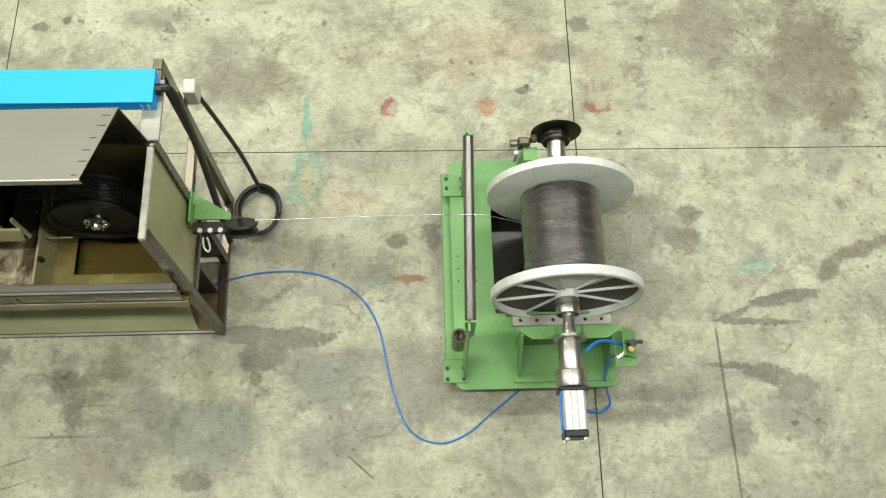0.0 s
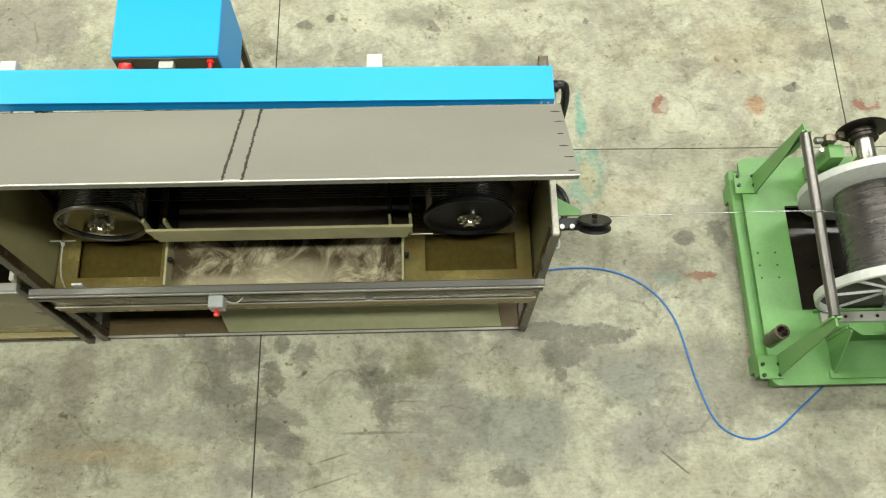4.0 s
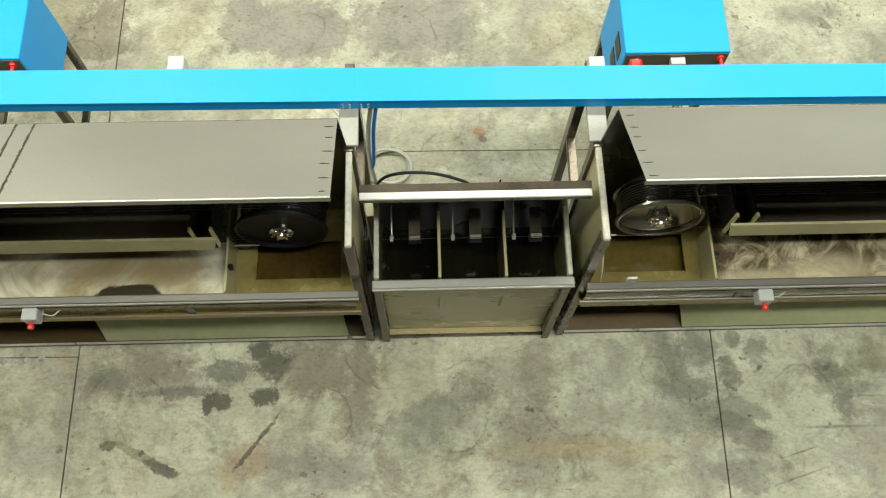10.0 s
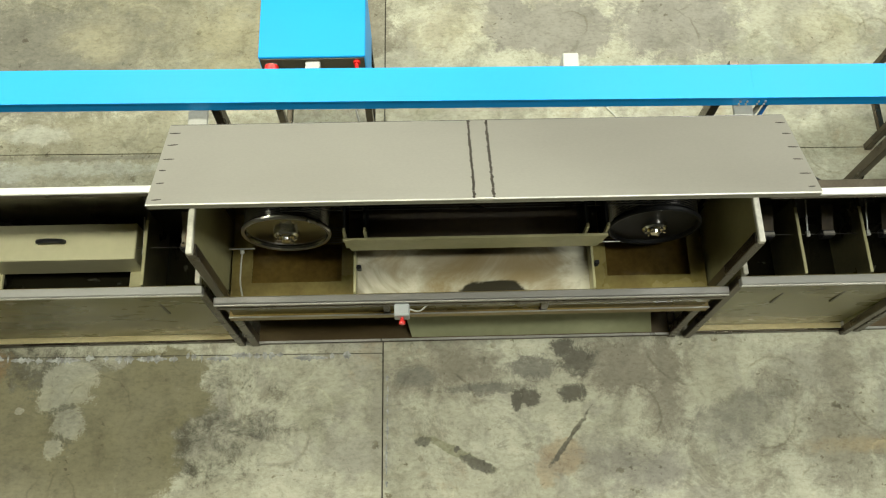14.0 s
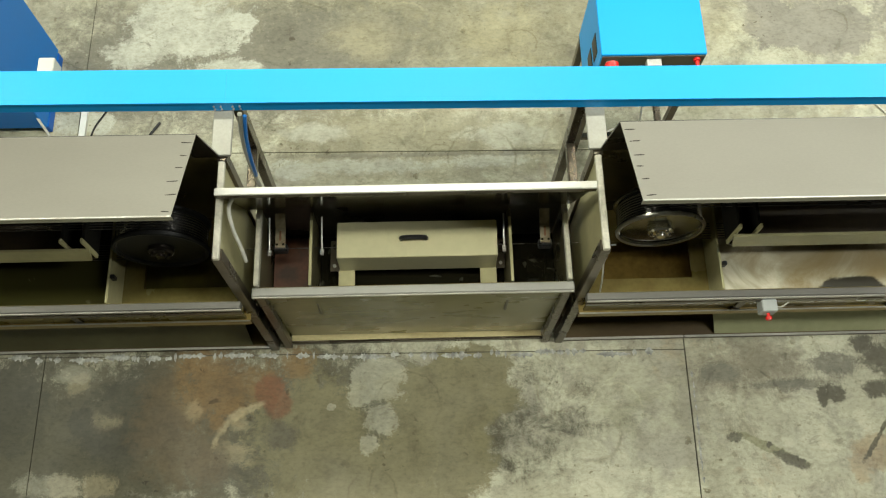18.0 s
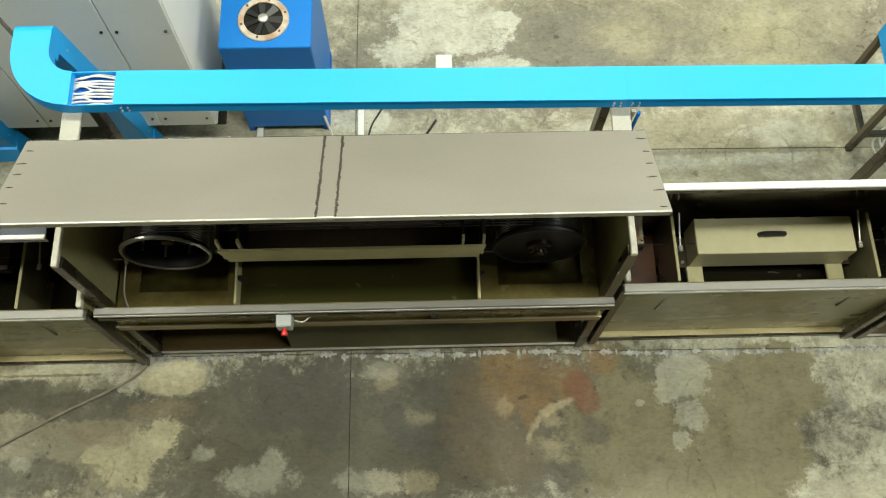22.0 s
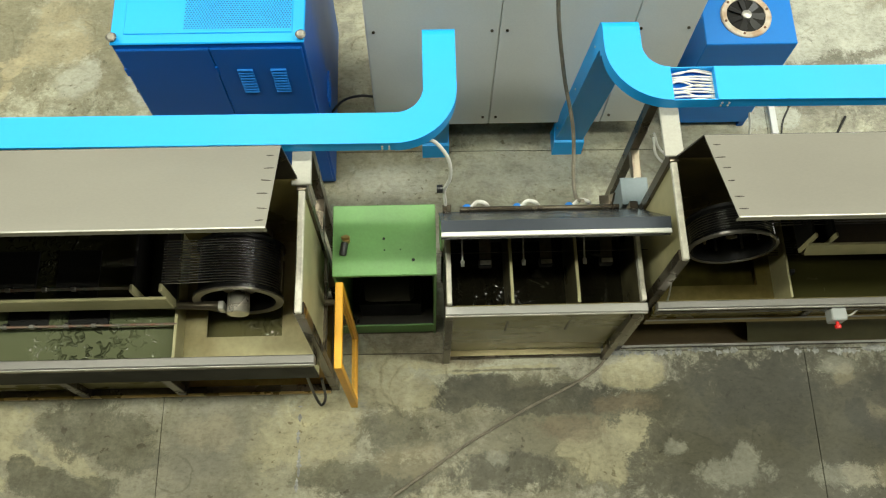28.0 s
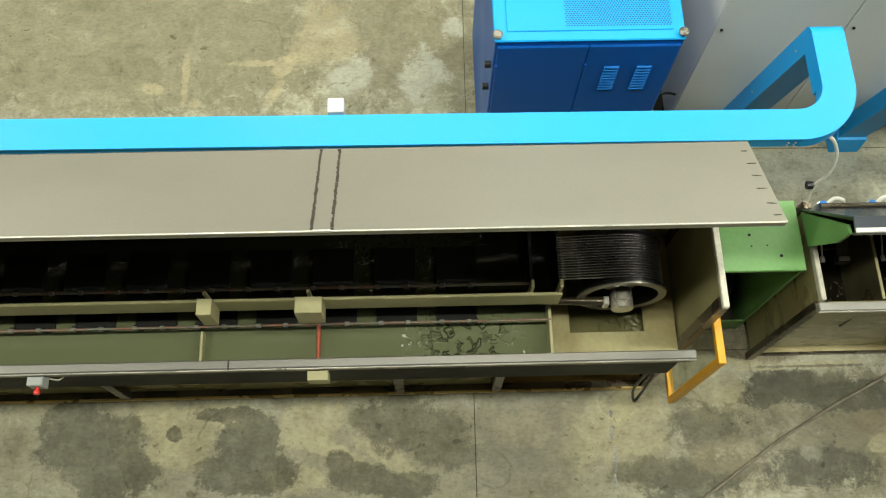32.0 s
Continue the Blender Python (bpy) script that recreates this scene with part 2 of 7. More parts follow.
patch(GREYV, 0.86, 0.80, 0.80, (-0.47, 1.21, 0.354, 0.092, 0), (-0.10, 1.12, 0.208, 0.179, 0), (0.04, 1.03, 0.382, 0.058, 0))
patch(GREYB, 0.83, 0.80, 0.80, (-0.60, 1.11, 0.223, 0.097, 0))
patch(GREYB, 0.86, 0.50, 0.58, (-1.13, 0.81, 0.233, 0.192, 0), (-1.40, 0.88, 0.203, 0.156, 0))
patch(GREYV, 0.91, 0.50, 0.58, (-0.46, 0.81, 0.244, 0.149, 0), (-0.55, 0.71, 0.155, 0.138, 0))
patch(GREYM, 0.83, 0.30, 0.66, (-1.29, 0.57, 0.098, 0.054, 0))
patch(GREYM, 0.62, 0.30, 0.80, (-2.67, 0.88, 0.180, 0.107, -15), (-2.54, 0.93, 0.149, 0.057, -20), (-2.57, 0.61, 0.182, 0.054, 0))
patch(GREYM, 0.80, 0.50, 0.90, (-2.77, 1.27, 0.102, 0.126, 0), (-2.44, 1.26, 0.064, 0.119, 0))
patch(GREYM, 0.80, 0.50, 0.90, (-2.01, 1.14, 0.146, 0.045, 0), (-1.97, 0.99, 0.050, 0.127, 0), (-1.76, 1.19, 0.096, 0.046, 0))
patch(OLIVEM, 0.76, 0.80, 0.80, (-1.75, 1.24, 0.128, 0.099, 0))
# soft grey bands painted as the shadow beside the pay-off stand
patch(GREYM, 0.76, 0.80, 0.80, (1.27, 0.99, 0.352, 0.052, 0), (1.14, 0.88, 0.286, 0.051, 0))
patch(GREYV, 0.96, 0.30, 0.66, (1.67, 0.76, 0.126, 0.142, 0))
patch(GREYM, 0.96, 0.25, 0.74, (1.77, 1.14, 0.146, 0.020, -5), (1.96, 1.08, 0.194, 0.060, -15), (2.09, 0.99, 0.129, 0.072, 0))
patch(GREYV, 0.83, 0.80, 0.80, (2.05, 0.89, 0.224, 0.129, 0))
patch(SCRATCH, 0.62, 0.60, 0.50, (-2.02, 0.83, 0.186, 0.009, 0), (-2.25, 0.70, 0.100, 0.005, 16))
patch(BROWNG, 1.03, 0.80, 0.80, (-5.93, 1.21, 0.301, 0.163, 0), (-4.95, 1.24, 0.319, 0.147, 0), (-4.69, 1.01, 0.110, 0.190, 0))
patch(GREYM, 1.08, 0.50, 0.90, (-5.73, 1.11, 0.236, 0.032, 0), (-6.12, 1.19, 0.126, 0.058, 0), (-5.44, 1.22, 0.127, 0.065, 0))
patch(DIRTSHADE, 1.23, 0.20, 0.58, (-5.47, 1.05, 0.075, 0.051, -20), (-5.54, 1.04, 0.038, 0.064, 0))
patch(DIRTSHADE, 1.16, 0.40, 0.80, (-5.18, 1.25, 0.102, 0.085, 30), (-5.23, 1.08, 0.082, 0.051, 0), (-5.27, 1.34, 0.064, 0.060, 0))
patch(BROWNG, 1.12, 0.35, 0.66, (-4.91, 1.18, 0.175, 0.110, 0), (-4.68, 1.22, 0.070, 0.150, 0))
patch(GREENISH, 0.83, 0.16, 0.43, (-5.87, 0.75, 0.233, 0.024, -27))
patch(DIRTSHADE, 0.93, 0.30, 0.66, (-6.07, 0.82, 0.043, 0.031, 0), (-5.77, 0.69, 0.104, 0.027, -27), (-5.88, 0.77, 0.018, 0.018, 0))
patch(RUSTB, 0.56, 0.25, 0.58, (-5.30, 0.72, 0.123, 0.103, 0), (-5.41, 0.64, 0.049, 0.078, 0))
patch(DIRTSHADE, 1.03, 0.40, 0.66, (-5.26, 0.82, 0.186, 0.012, 52))
patch(GREYV, 1.12, 0.80, 0.80, (-4.99, 0.69, 0.169, 0.121, 0), (-4.77, 0.63, 0.138, 0.105, 0))
patch(GREYM, 0.74, 0.60, 0.80, (-4.28, 0.90, 0.266, 0.125, 20))
patch(BROWNG, 0.83, 0.60, 0.66, (-3.69, 1.19, 0.103, 0.202, 0), (-3.78, 0.77, 0.187, 0.246, 0), (-3.57, 0.76, 0.249, 0.074, 0))
patch(ORANGE, 0.50, 0.80, 0.80, (-3.50, 0.75, 0.342, 0.043, 0), (-3.19, 0.72, 0.218, 0.049, 0))
patch(GREYM, 0.80, 0.50, 0.80, (-2.90, 1.19, 0.058, 0.181, 0), (-2.85, 1.06, 0.198, 0.065, 0), (-2.96, 1.32, 0.052, 0.100, 0))
patch(DIRTSHADE, 0.70, 0.40, 0.80, (-2.60, 1.14, 0.051, 0.079, 0), (-2.55, 1.35, 0.046, 0.047, 40), (-2.61, 1.22, 0.032, 0.026, 0))
patch(GREYM, 0.80, 0.20, 0.55, (-2.58, 0.86, 0.145, 0.053, -22), (-2.64, 0.88, 0.082, 0.050, 0))
patch(GREYV, 0.96, 0.16, 0.80, (-2.53, 0.76, 0.132, 0.047, -15))
patch(GREYV, 0.96, 0.16, 0.80, (-2.62, 0.57, 0.204, 0.060, -18))
patch(GREYM, 0.66, 0.50, 0.80, (-2.04, 1.15, 0.078, 0.132, 0), (-1.95, 1.04, 0.192, 0.046, 0))
patch(GREENISH, 0.62, 0.80, 0.80, (-1.86, 1.20, 0.136, 0.093, 30))
patch(SCRATCH, 0.50, 0.60, 0.60, (-2.30, 0.56, 0.190, 0.005, 17), (-1.83, 1.00, 0.100, 0.006, 0))
patch(GREYV, 0.83, 0.80, 0.80, (-1.60, 0.92, 0.153, 0.274, 0))
patch(OLIVEC, 1.25, 0.16, 0.21, (-7.68, 1.09, 0.374, 0.191, 0), (-7.56, 1.12, 0.324, 0.141, -10), (-7.70, 0.78, 0.279, 0.336, 0), (-7.50, 1.25, 0.224, 0.131, 0))
patch(OLIVEC, 1.25, 0.40, 0.58, (-8.41, 0.89, 0.342, 0.309, 0), (-8.16, 0.64, 0.489, 0.179, 0))
patch(PALEG, 0.59, 0.16, 0.58, (-8.07, 1.13, 0.158, 0.128, 0), (-8.03, 1.23, 0.128, 0.091, 0), (-8.03, 0.97, 0.082, 0.094, 10), (-8.09, 0.83, 0.050, 0.055, 0))
patch(PALEG, 0.71, 0.16, 0.28, (-8.30, 1.04, 0.022, 0.019, 0))
patch(RUSTY1, 0.85, 0.50, 0.80, (-8.90, 1.15, 0.300, 0.150, 15), (-9.02, 1.28, 0.159, 0.098, 0), (-8.51, 1.30, 0.096, 0.085, 0))
patch(REDB, 0.88, 0.25, 0.30, (-8.64, 1.15, 0.085, 0.085, 0), (-8.60, 1.07, 0.080, 0.085, 0))
patch(SAND, 0.72, 0.60, 0.30, (-8.74, 1.050, 0.070, 0.020, 20), (-8.82, 1.012, 0.055, 0.024, 35), (-8.89, 0.945, 0.055, 0.022, 52), (-8.935, 0.860, 0.050, 0.017, 75), (-8.948, 0.775, 0.045, 0.012, 88))
patch(SAND, 0.40, 0.60, 0.80, (-8.80, 0.955, 0.055, 0.045, 30), (-8.83, 0.80, 0.10, 0.06, 0), (-9.07, 1.04, 0.05, 0.05, 0))
patch(RUSTY1, 0.80, 0.50, 0.60, (-8.86, 1.06, 0.075, 0.035, 40), (-8.93, 0.98, 0.035, 0.06, 0))
patch(DIRTSHADE, 0.91, 0.50, 0.80, (-8.58, 0.89, 0.087, 0.080, 0), (-8.99, 0.72, 0.122, 0.120, 0))
patch(OIL, 0.96, 0.55, 0.80, (-9.34, 1.16, 0.145, 0.147, 0), (-9.30, 0.99, 0.149, 0.156, 0), (-9.43, 0.94, 0.248, 0.187, 0))
patch(OIL, 0.96, 0.16, 0.43, (-9.67, 0.99, 0.081, 0.075, 0))
patch(OIL, 0.91, 0.50, 0.80, (-10.18, 1.18, 0.329, 0.142, 0), (-10.11, 1.02, 0.124, 0.095, 0))
patch(SAND, 0.34, 0.40, 0.80, (-9.72, 1.20, 0.069, 0.052, 0), (-9.74, 0.65, 0.109, 0.060, 0), (-9.56, 0.65, 0.091, 0.060, 0), (-9.53, 1.01, 0.081, 0.094, 0))
patch(OIL, 0.94, 0.50, 0.80, (-10.12, 1.12, 0.222, 0.191, 0), (-10.37, 1.06, 0.189, 0.158, 0), (-10.03, 0.93, 0.156, 0.124, 0))
patch(OIL, 0.96, 0.40, 0.66, (-9.34, 1.13, 0.146, 0.129, 0), (-9.48, 1.10, 0.159, 0.096, 0), (-9.47, 0.88, 0.188, 0.093, 0))
patch(OIL, 0.86, 0.16, 0.36, (-11.38, 1.10, 0.408, 0.089, 0), (-11.79, 1.19, 0.189, 0.077, 0), (-11.94, 1.11, 0.125, 0.063, 0))
patch(OIL, 0.78, 0.30, 0.66, (-12.29, 0.67, 0.363, 0.101, 15), (-11.66, 0.71, 0.335, 0.102, 0))
patch(PALEY, 0.80, 0.16, 0.39, (-10.87, 1.25, 0.153, 0.103, 0), (-10.97, 1.23, 0.127, 0.077, 0))
patch(PALEY, 0.72, 0.25, 0.58, (-11.13, 0.79, 0.190, 0.175, 0), (-10.95, 0.92, 0.087, 0.123, -15), (-11.30, 0.83, 0.074, 0.061, 0))
patch(PALEY, 0.66, 0.40, 0.80, (-12.29, 1.17, 0.251, 0.154, 0), (-12.63, 1.18, 0.188, 0.160, 0), (-12.22, 1.36, 0.254, 0.066, 0))
patch(PALEY, 0.75, 0.20, 0.66, (-11.74, 1.28, 0.396, 0.019, 2), (-12.02, 1.31, 0.190, 0.026, 0))
patch(BROWNW, 0.76, 0.50, 0.80, (-11.29, 0.94, 0.186, 0.074, 0), (-10.97, 1.07, 0.188, 0.050, 0))
patch(PALEG, 0.43, 0.40, 0.80, (-10.41, 0.69, 0.184, 0.078, 0), (-10.32, 0.75, 0.062, 0.091, 0), (-10.72, 0.82, 0.062, 0.043, 0))
patch(PALEG, 0.40, 0.40, 0.80, (-9.75, 1.25, 0.109, 0.046, 0), (-9.80, 0.65, 0.184, 0.060, 0), (-11.70, 0.79, 0.049, 0.042, 0))
patch(RUSTY1, 0.32, 0.80, 0.80, (-9.18, 1.00, 0.189, 0.253, 0), (-9.04, 0.84, 0.187, 0.217, 0))
patch(PALEY, 0.82, 0.16, 0.58, (-15.15, 0.95, 0.203, 0.179, 0), (-14.95, 1.07, 0.261, 0.069, 0), (-15.29, 1.07, 0.124, 0.107, 0))
patch(PALEY, 0.82, 0.16, 0.58, (-14.45, 1.01, 0.205, 0.112, 20), (-14.51, 0.72, 0.182, 0.071, 0), (-14.32, 0.86, 0.185, 0.043, -20), (-14.07, 0.86, 0.173, 0.049, -25), (-13.92, 0.75, 0.135, 0.036, -35))
patch(PALEY, 0.72, 0.35, 0.74, (-12.80, 0.92, 0.243, 0.192, 0), (-12.63, 1.04, 0.189, 0.107, 0), (-12.96, 0.83, 0.124, 0.061, 0))
patch(PALEY, 0.60, 0.40, 0.80, (-15.89, 1.16, 0.124, 0.051, 0), (-13.57, 1.19, 0.158, 0.026, 0))
patch(OILW, 0.96, 0.16, 0.39, (-15.64, 0.93, 0.282, 0.191, 0), (-15.76, 1.10, 0.155, 0.076, 0), (-15.50, 0.77, 0.273, 0.150, 0))
patch(OILW, 0.96, 0.16, 0.39, (-14.78, 0.91, 0.191, 0.190, -30), (-14.83, 0.76, 0.243, 0.120, 0), (-14.68, 0.75, 0.183, 0.108, 0), (-14.89, 1.08, 0.187, 0.038, 0))
patch(OILW, 0.96, 0.16, 0.43, (-14.19, 0.72, 0.183, 0.089, -10), (-14.29, 0.80, 0.074, 0.066, 0), (-13.92, 0.67, 0.182, 0.077, 0))
patch(OILW, 0.83, 0.25, 0.58, (-13.89, 1.01, 0.343, 0.143, 0), (-13.70, 0.85, 0.185, 0.091, 0))
patch(OILW, 0.96, 0.16, 0.36, (-15.19, 0.98, 0.040, 0.043, 0), (-15.83, 1.14, 0.031, 0.032, 0))
patch(GREYM, 0.55, 0.80, 0.80, (-13.27, 0.84, 0.247, 0.213, 0))
patch(OILW, 0.83, 0.30, 0.66, (-12.26, 0.95, 0.220, 0.156, 0), (-12.45, 0.70, 0.339, 0.090, 0))
patch(SAND, 0.30, 0.40, 0.80, (-12.16, 0.78, 0.186, 0.092, 0), (-13.27, 0.96, 0.156, 0.093, 0))
patch(BROWNG, 0.76, 0.50, 0.51, (-1.11, 3.04, 0.342, 0.175, 0))
patch(BROWNG, 0.76, 0.60, 0.80, (1.82, 3.41, 0.413, 0.213, 0), (2.48, 3.10, 0.406, 0.388, 0))
patch(BROWNG, 0.96, 0.50, 0.80, (2.56, 3.31, 0.262, 0.266, 0), (2.64, 2.80, 0.145, 0.167, 0))
patch(RUSTB, 0.34, 0.80, 0.80, (0.36, 3.29, 0.314, 0.216, 0), (0.65, 3.30, 0.222, 0.130, 0))
patch(GREYM, 0.96, 0.20, 0.66, (-2.49, 3.50, 0.059, 0.035, 0), (-2.32, 3.55, 0.026, 0.027, 0), (-1.64, 3.47, 0.029, 0.061, 40), (-0.63, 3.49, 0.022, 0.026, 0), (1.04, 3.45, 0.075, 0.062, -30), (1.43, 3.34, 0.030, 0.026, 0), (0.65, 2.97, 0.058, 0.029, 0))
patch(GREYM, 0.62, 0.50, 0.80, (-1.76, 3.56, 0.222, 0.089, 0), (0.87, 3.25, 0.148, 0.069, 0))
patch(GREYV, 1.30, 0.16, 0.33, (-5.17, 3.46, 0.398, 0.200, 0), (-5.43, 3.55, 0.170, 0.176, 0))
patch(GREYV, 1.16, 0.30, 0.66, (-4.36, 3.49, 0.408, 0.263, 0))
patch(BROWNG, 1.12, 0.40, 0.66, (-6.40, 3.48, 0.213, 0.244, 0), (-6.66, 3.31, 0.145, 0.086, 0))
patch(PALEY, 0.40, 0.80, 0.80, (-5.87, 3.51, 0.221, 0.175, 0), (-3.39, 3.43, 0.223, 0.175, 0))
patch(PALEB, 0.90, 0.30, 0.80, (-9.29, 3.55, 0.368, 0.236, 0), (-9.60, 3.34, 0.174, 0.111, 0), (-9.01, 3.24, 0.217, 0.067, 0))
patch(PALEB, 0.89, 0.20, 0.80, (-8.92, 3.59, 0.111, 0.061, 0), (-9.87, 2.85, 0.211, 0.080, 0), (-8.96, 3.63, 0.074, 0.026, 0))
patch(PALEY, 0.45, 0.60, 0.80, (-7.22, 3.51, 0.245, 0.175, 0), (-8.15, 3.44, 0.221, 0.130, 0), (-7.20, 3.25, 0.219, 0.085, 0))
patch(PALEB, 0.77, 0.30, 0.80, (-8.11, 2.53, 0.556, 0.050, 0), (-7.37, 2.55, 0.315, 0.043, 0), (-8.56, 2.49, 0.138, 0.042, 0))
patch(PALEB, 0.59, 0.40, 0.80, (-7.22, 2.72, 0.248, 0.079, 0), (-8.42, 2.76, 0.211, 0.056, 0))
patch(GREYM, 0.69, 0.40, 0.80, (-7.93, 2.60, 0.629, 0.019, 0), (-7.12, 2.60, 0.246, 0.023, 0))
patch(SAND, 0.61, 0.18, 0.51, (-14.85, 3.33, 0.159, 0.025, 0), (-14.67, 3.31, 0.058, 0.109, -35), (-14.73, 3.11, 0.036, 0.107, -30))
patch(SAND, 0.51, 0.35, 0.74, (-14.40, 3.51, 0.183, 0.181, 20), (-14.55, 3.40, 0.124, 0.094, 20), (-14.47, 3.72, 0.111, 0.106, 0))
patch(SAND, 0.53, 0.18, 0.51, (-15.50, 3.15, 0.078, 0.037, -25), (-15.30, 3.23, 0.025, 0.183, 0), (-15.22, 3.04, 0.035, 0.033, 0))
patch(PALEB, 0.68, 0.40, 0.80, (-13.78, 3.20, 0.123, 0.208, 0), (-13.58, 3.58, 0.074, 0.087, 0), (-14.25, 3.23, 0.144, 0.125, 0))
patch(PALEB, 0.59, 0.50, 0.80, (-11.44, 2.53, 0.418, 0.154, 0), (-12.24, 2.47, 0.276, 0.099, 0))
patch(REDDISH, 0.92, 0.30, 0.66, (-0.20, 2.87, 0.050, 0.07, -20), (1.10, 2.83, 0.080, 0.04, -10), (-0.10, 1.71, 0.085, 0.03, 0))
patch(PALEG, 0.66, 0.20, 0.51, (-0.175, 2.865, 0.03, 0.05, -20), (1.13, 2.84, 0.035, 0.03, 0), (0.43, 2.85, 0.03, 0.03, 0))
patch(RUST, 0.83, 0.40, 0.66, (0.40, 2.84, 0.06, 0.06, 0), (-3.96, 2.71, 0.04, 0.04, 0))
patch(TEAL, 0.95, 0.30, 0.80, (-0.73, 2.78, 0.030, 0.17, 0), (-0.72, 2.37, 0.10, 0.19, 0))
patch(SAND, 0.85, 0.30, 0.66, (-0.71, 2.38, 0.06, 0.12, 0))
patch(TEAL, 0.80, 0.40, 0.80, (-0.30, 1.70, 0.07, 0.035, 0), (1.94, 1.74, 0.11, 0.04, 0))
patch(PALEG, 0.57, 0.30, 0.66, (1.94, 1.74, 0.08, 0.02, 0), (-0.30, 1.70, 0.04, 0.018, 0))
patch(RUSTB, 0.32, 0.70, 0.80, (-0.52, 2.22, 0.24, 0.13, 0))
patch(GREYM, 0.96, 0.30, 0.66, (-0.16, 1.95, 0.06, 0.04, 0), (0.04, 1.97, 0.07, 0.07, 0))
patch(GREYM, 0.96, 0.20, 0.58, (2.10, 1.54, 0.24, 0.04, 10), (1.90, 1.40, 0.24, 0.020, -2), (1.80, 1.45, 0.14, 0.020, 19))
patch(BROWNG, 0.91, 0.30, 0.66, (2.62, 1.84, 0.24, 0.045, 19), (2.40, 1.72, 0.10, 0.05, 55))
patch(BROWNG, 0.91, 0.25, 0.66, (1.56, 1.92, 0.10, 0.09, 0), (1.60, 2.08, 0.08, 0.07, 0))
patch(SCRATCH, 0.91, 0.30, 0.36, (-0.38, 0.63, 0.10, 0.006, -42), (1.68, 0.90, 0.010, 0.50, 1))
patch(BROWNG, 0.62, 0.60, 0.80, (1.12, 1.95, 0.26, 0.22, 0), (1.30, 2.15, 0.20, 0.08, 0))


patch(BROWNG, 0.70, 0.80, 0.70, (-0.68, 1.86, 0.42, 0.10, -14), (-0.35, 1.75, 0.25, 0.07, -14))
patch(GREYB, 0.80, 0.70, 0.60, (-0.57, 1.05, 0.17, 0.12, 0))
patch(BROWNW, 0.85, 0.60, 0.70, (-12.12, 1.46, 0.24, 0.10, 0), (-11.9, 1.36, 0.25, 0.05, 0))
# dirt, and a thin line painted as the sill's shadow
patch(DIRTSHADE, 0.80, 0.50, 0.70, (-12.05, 1.56, 0.20, 0.05, 0), (-11.6, 1.275, 0.30, 0.008, 0))


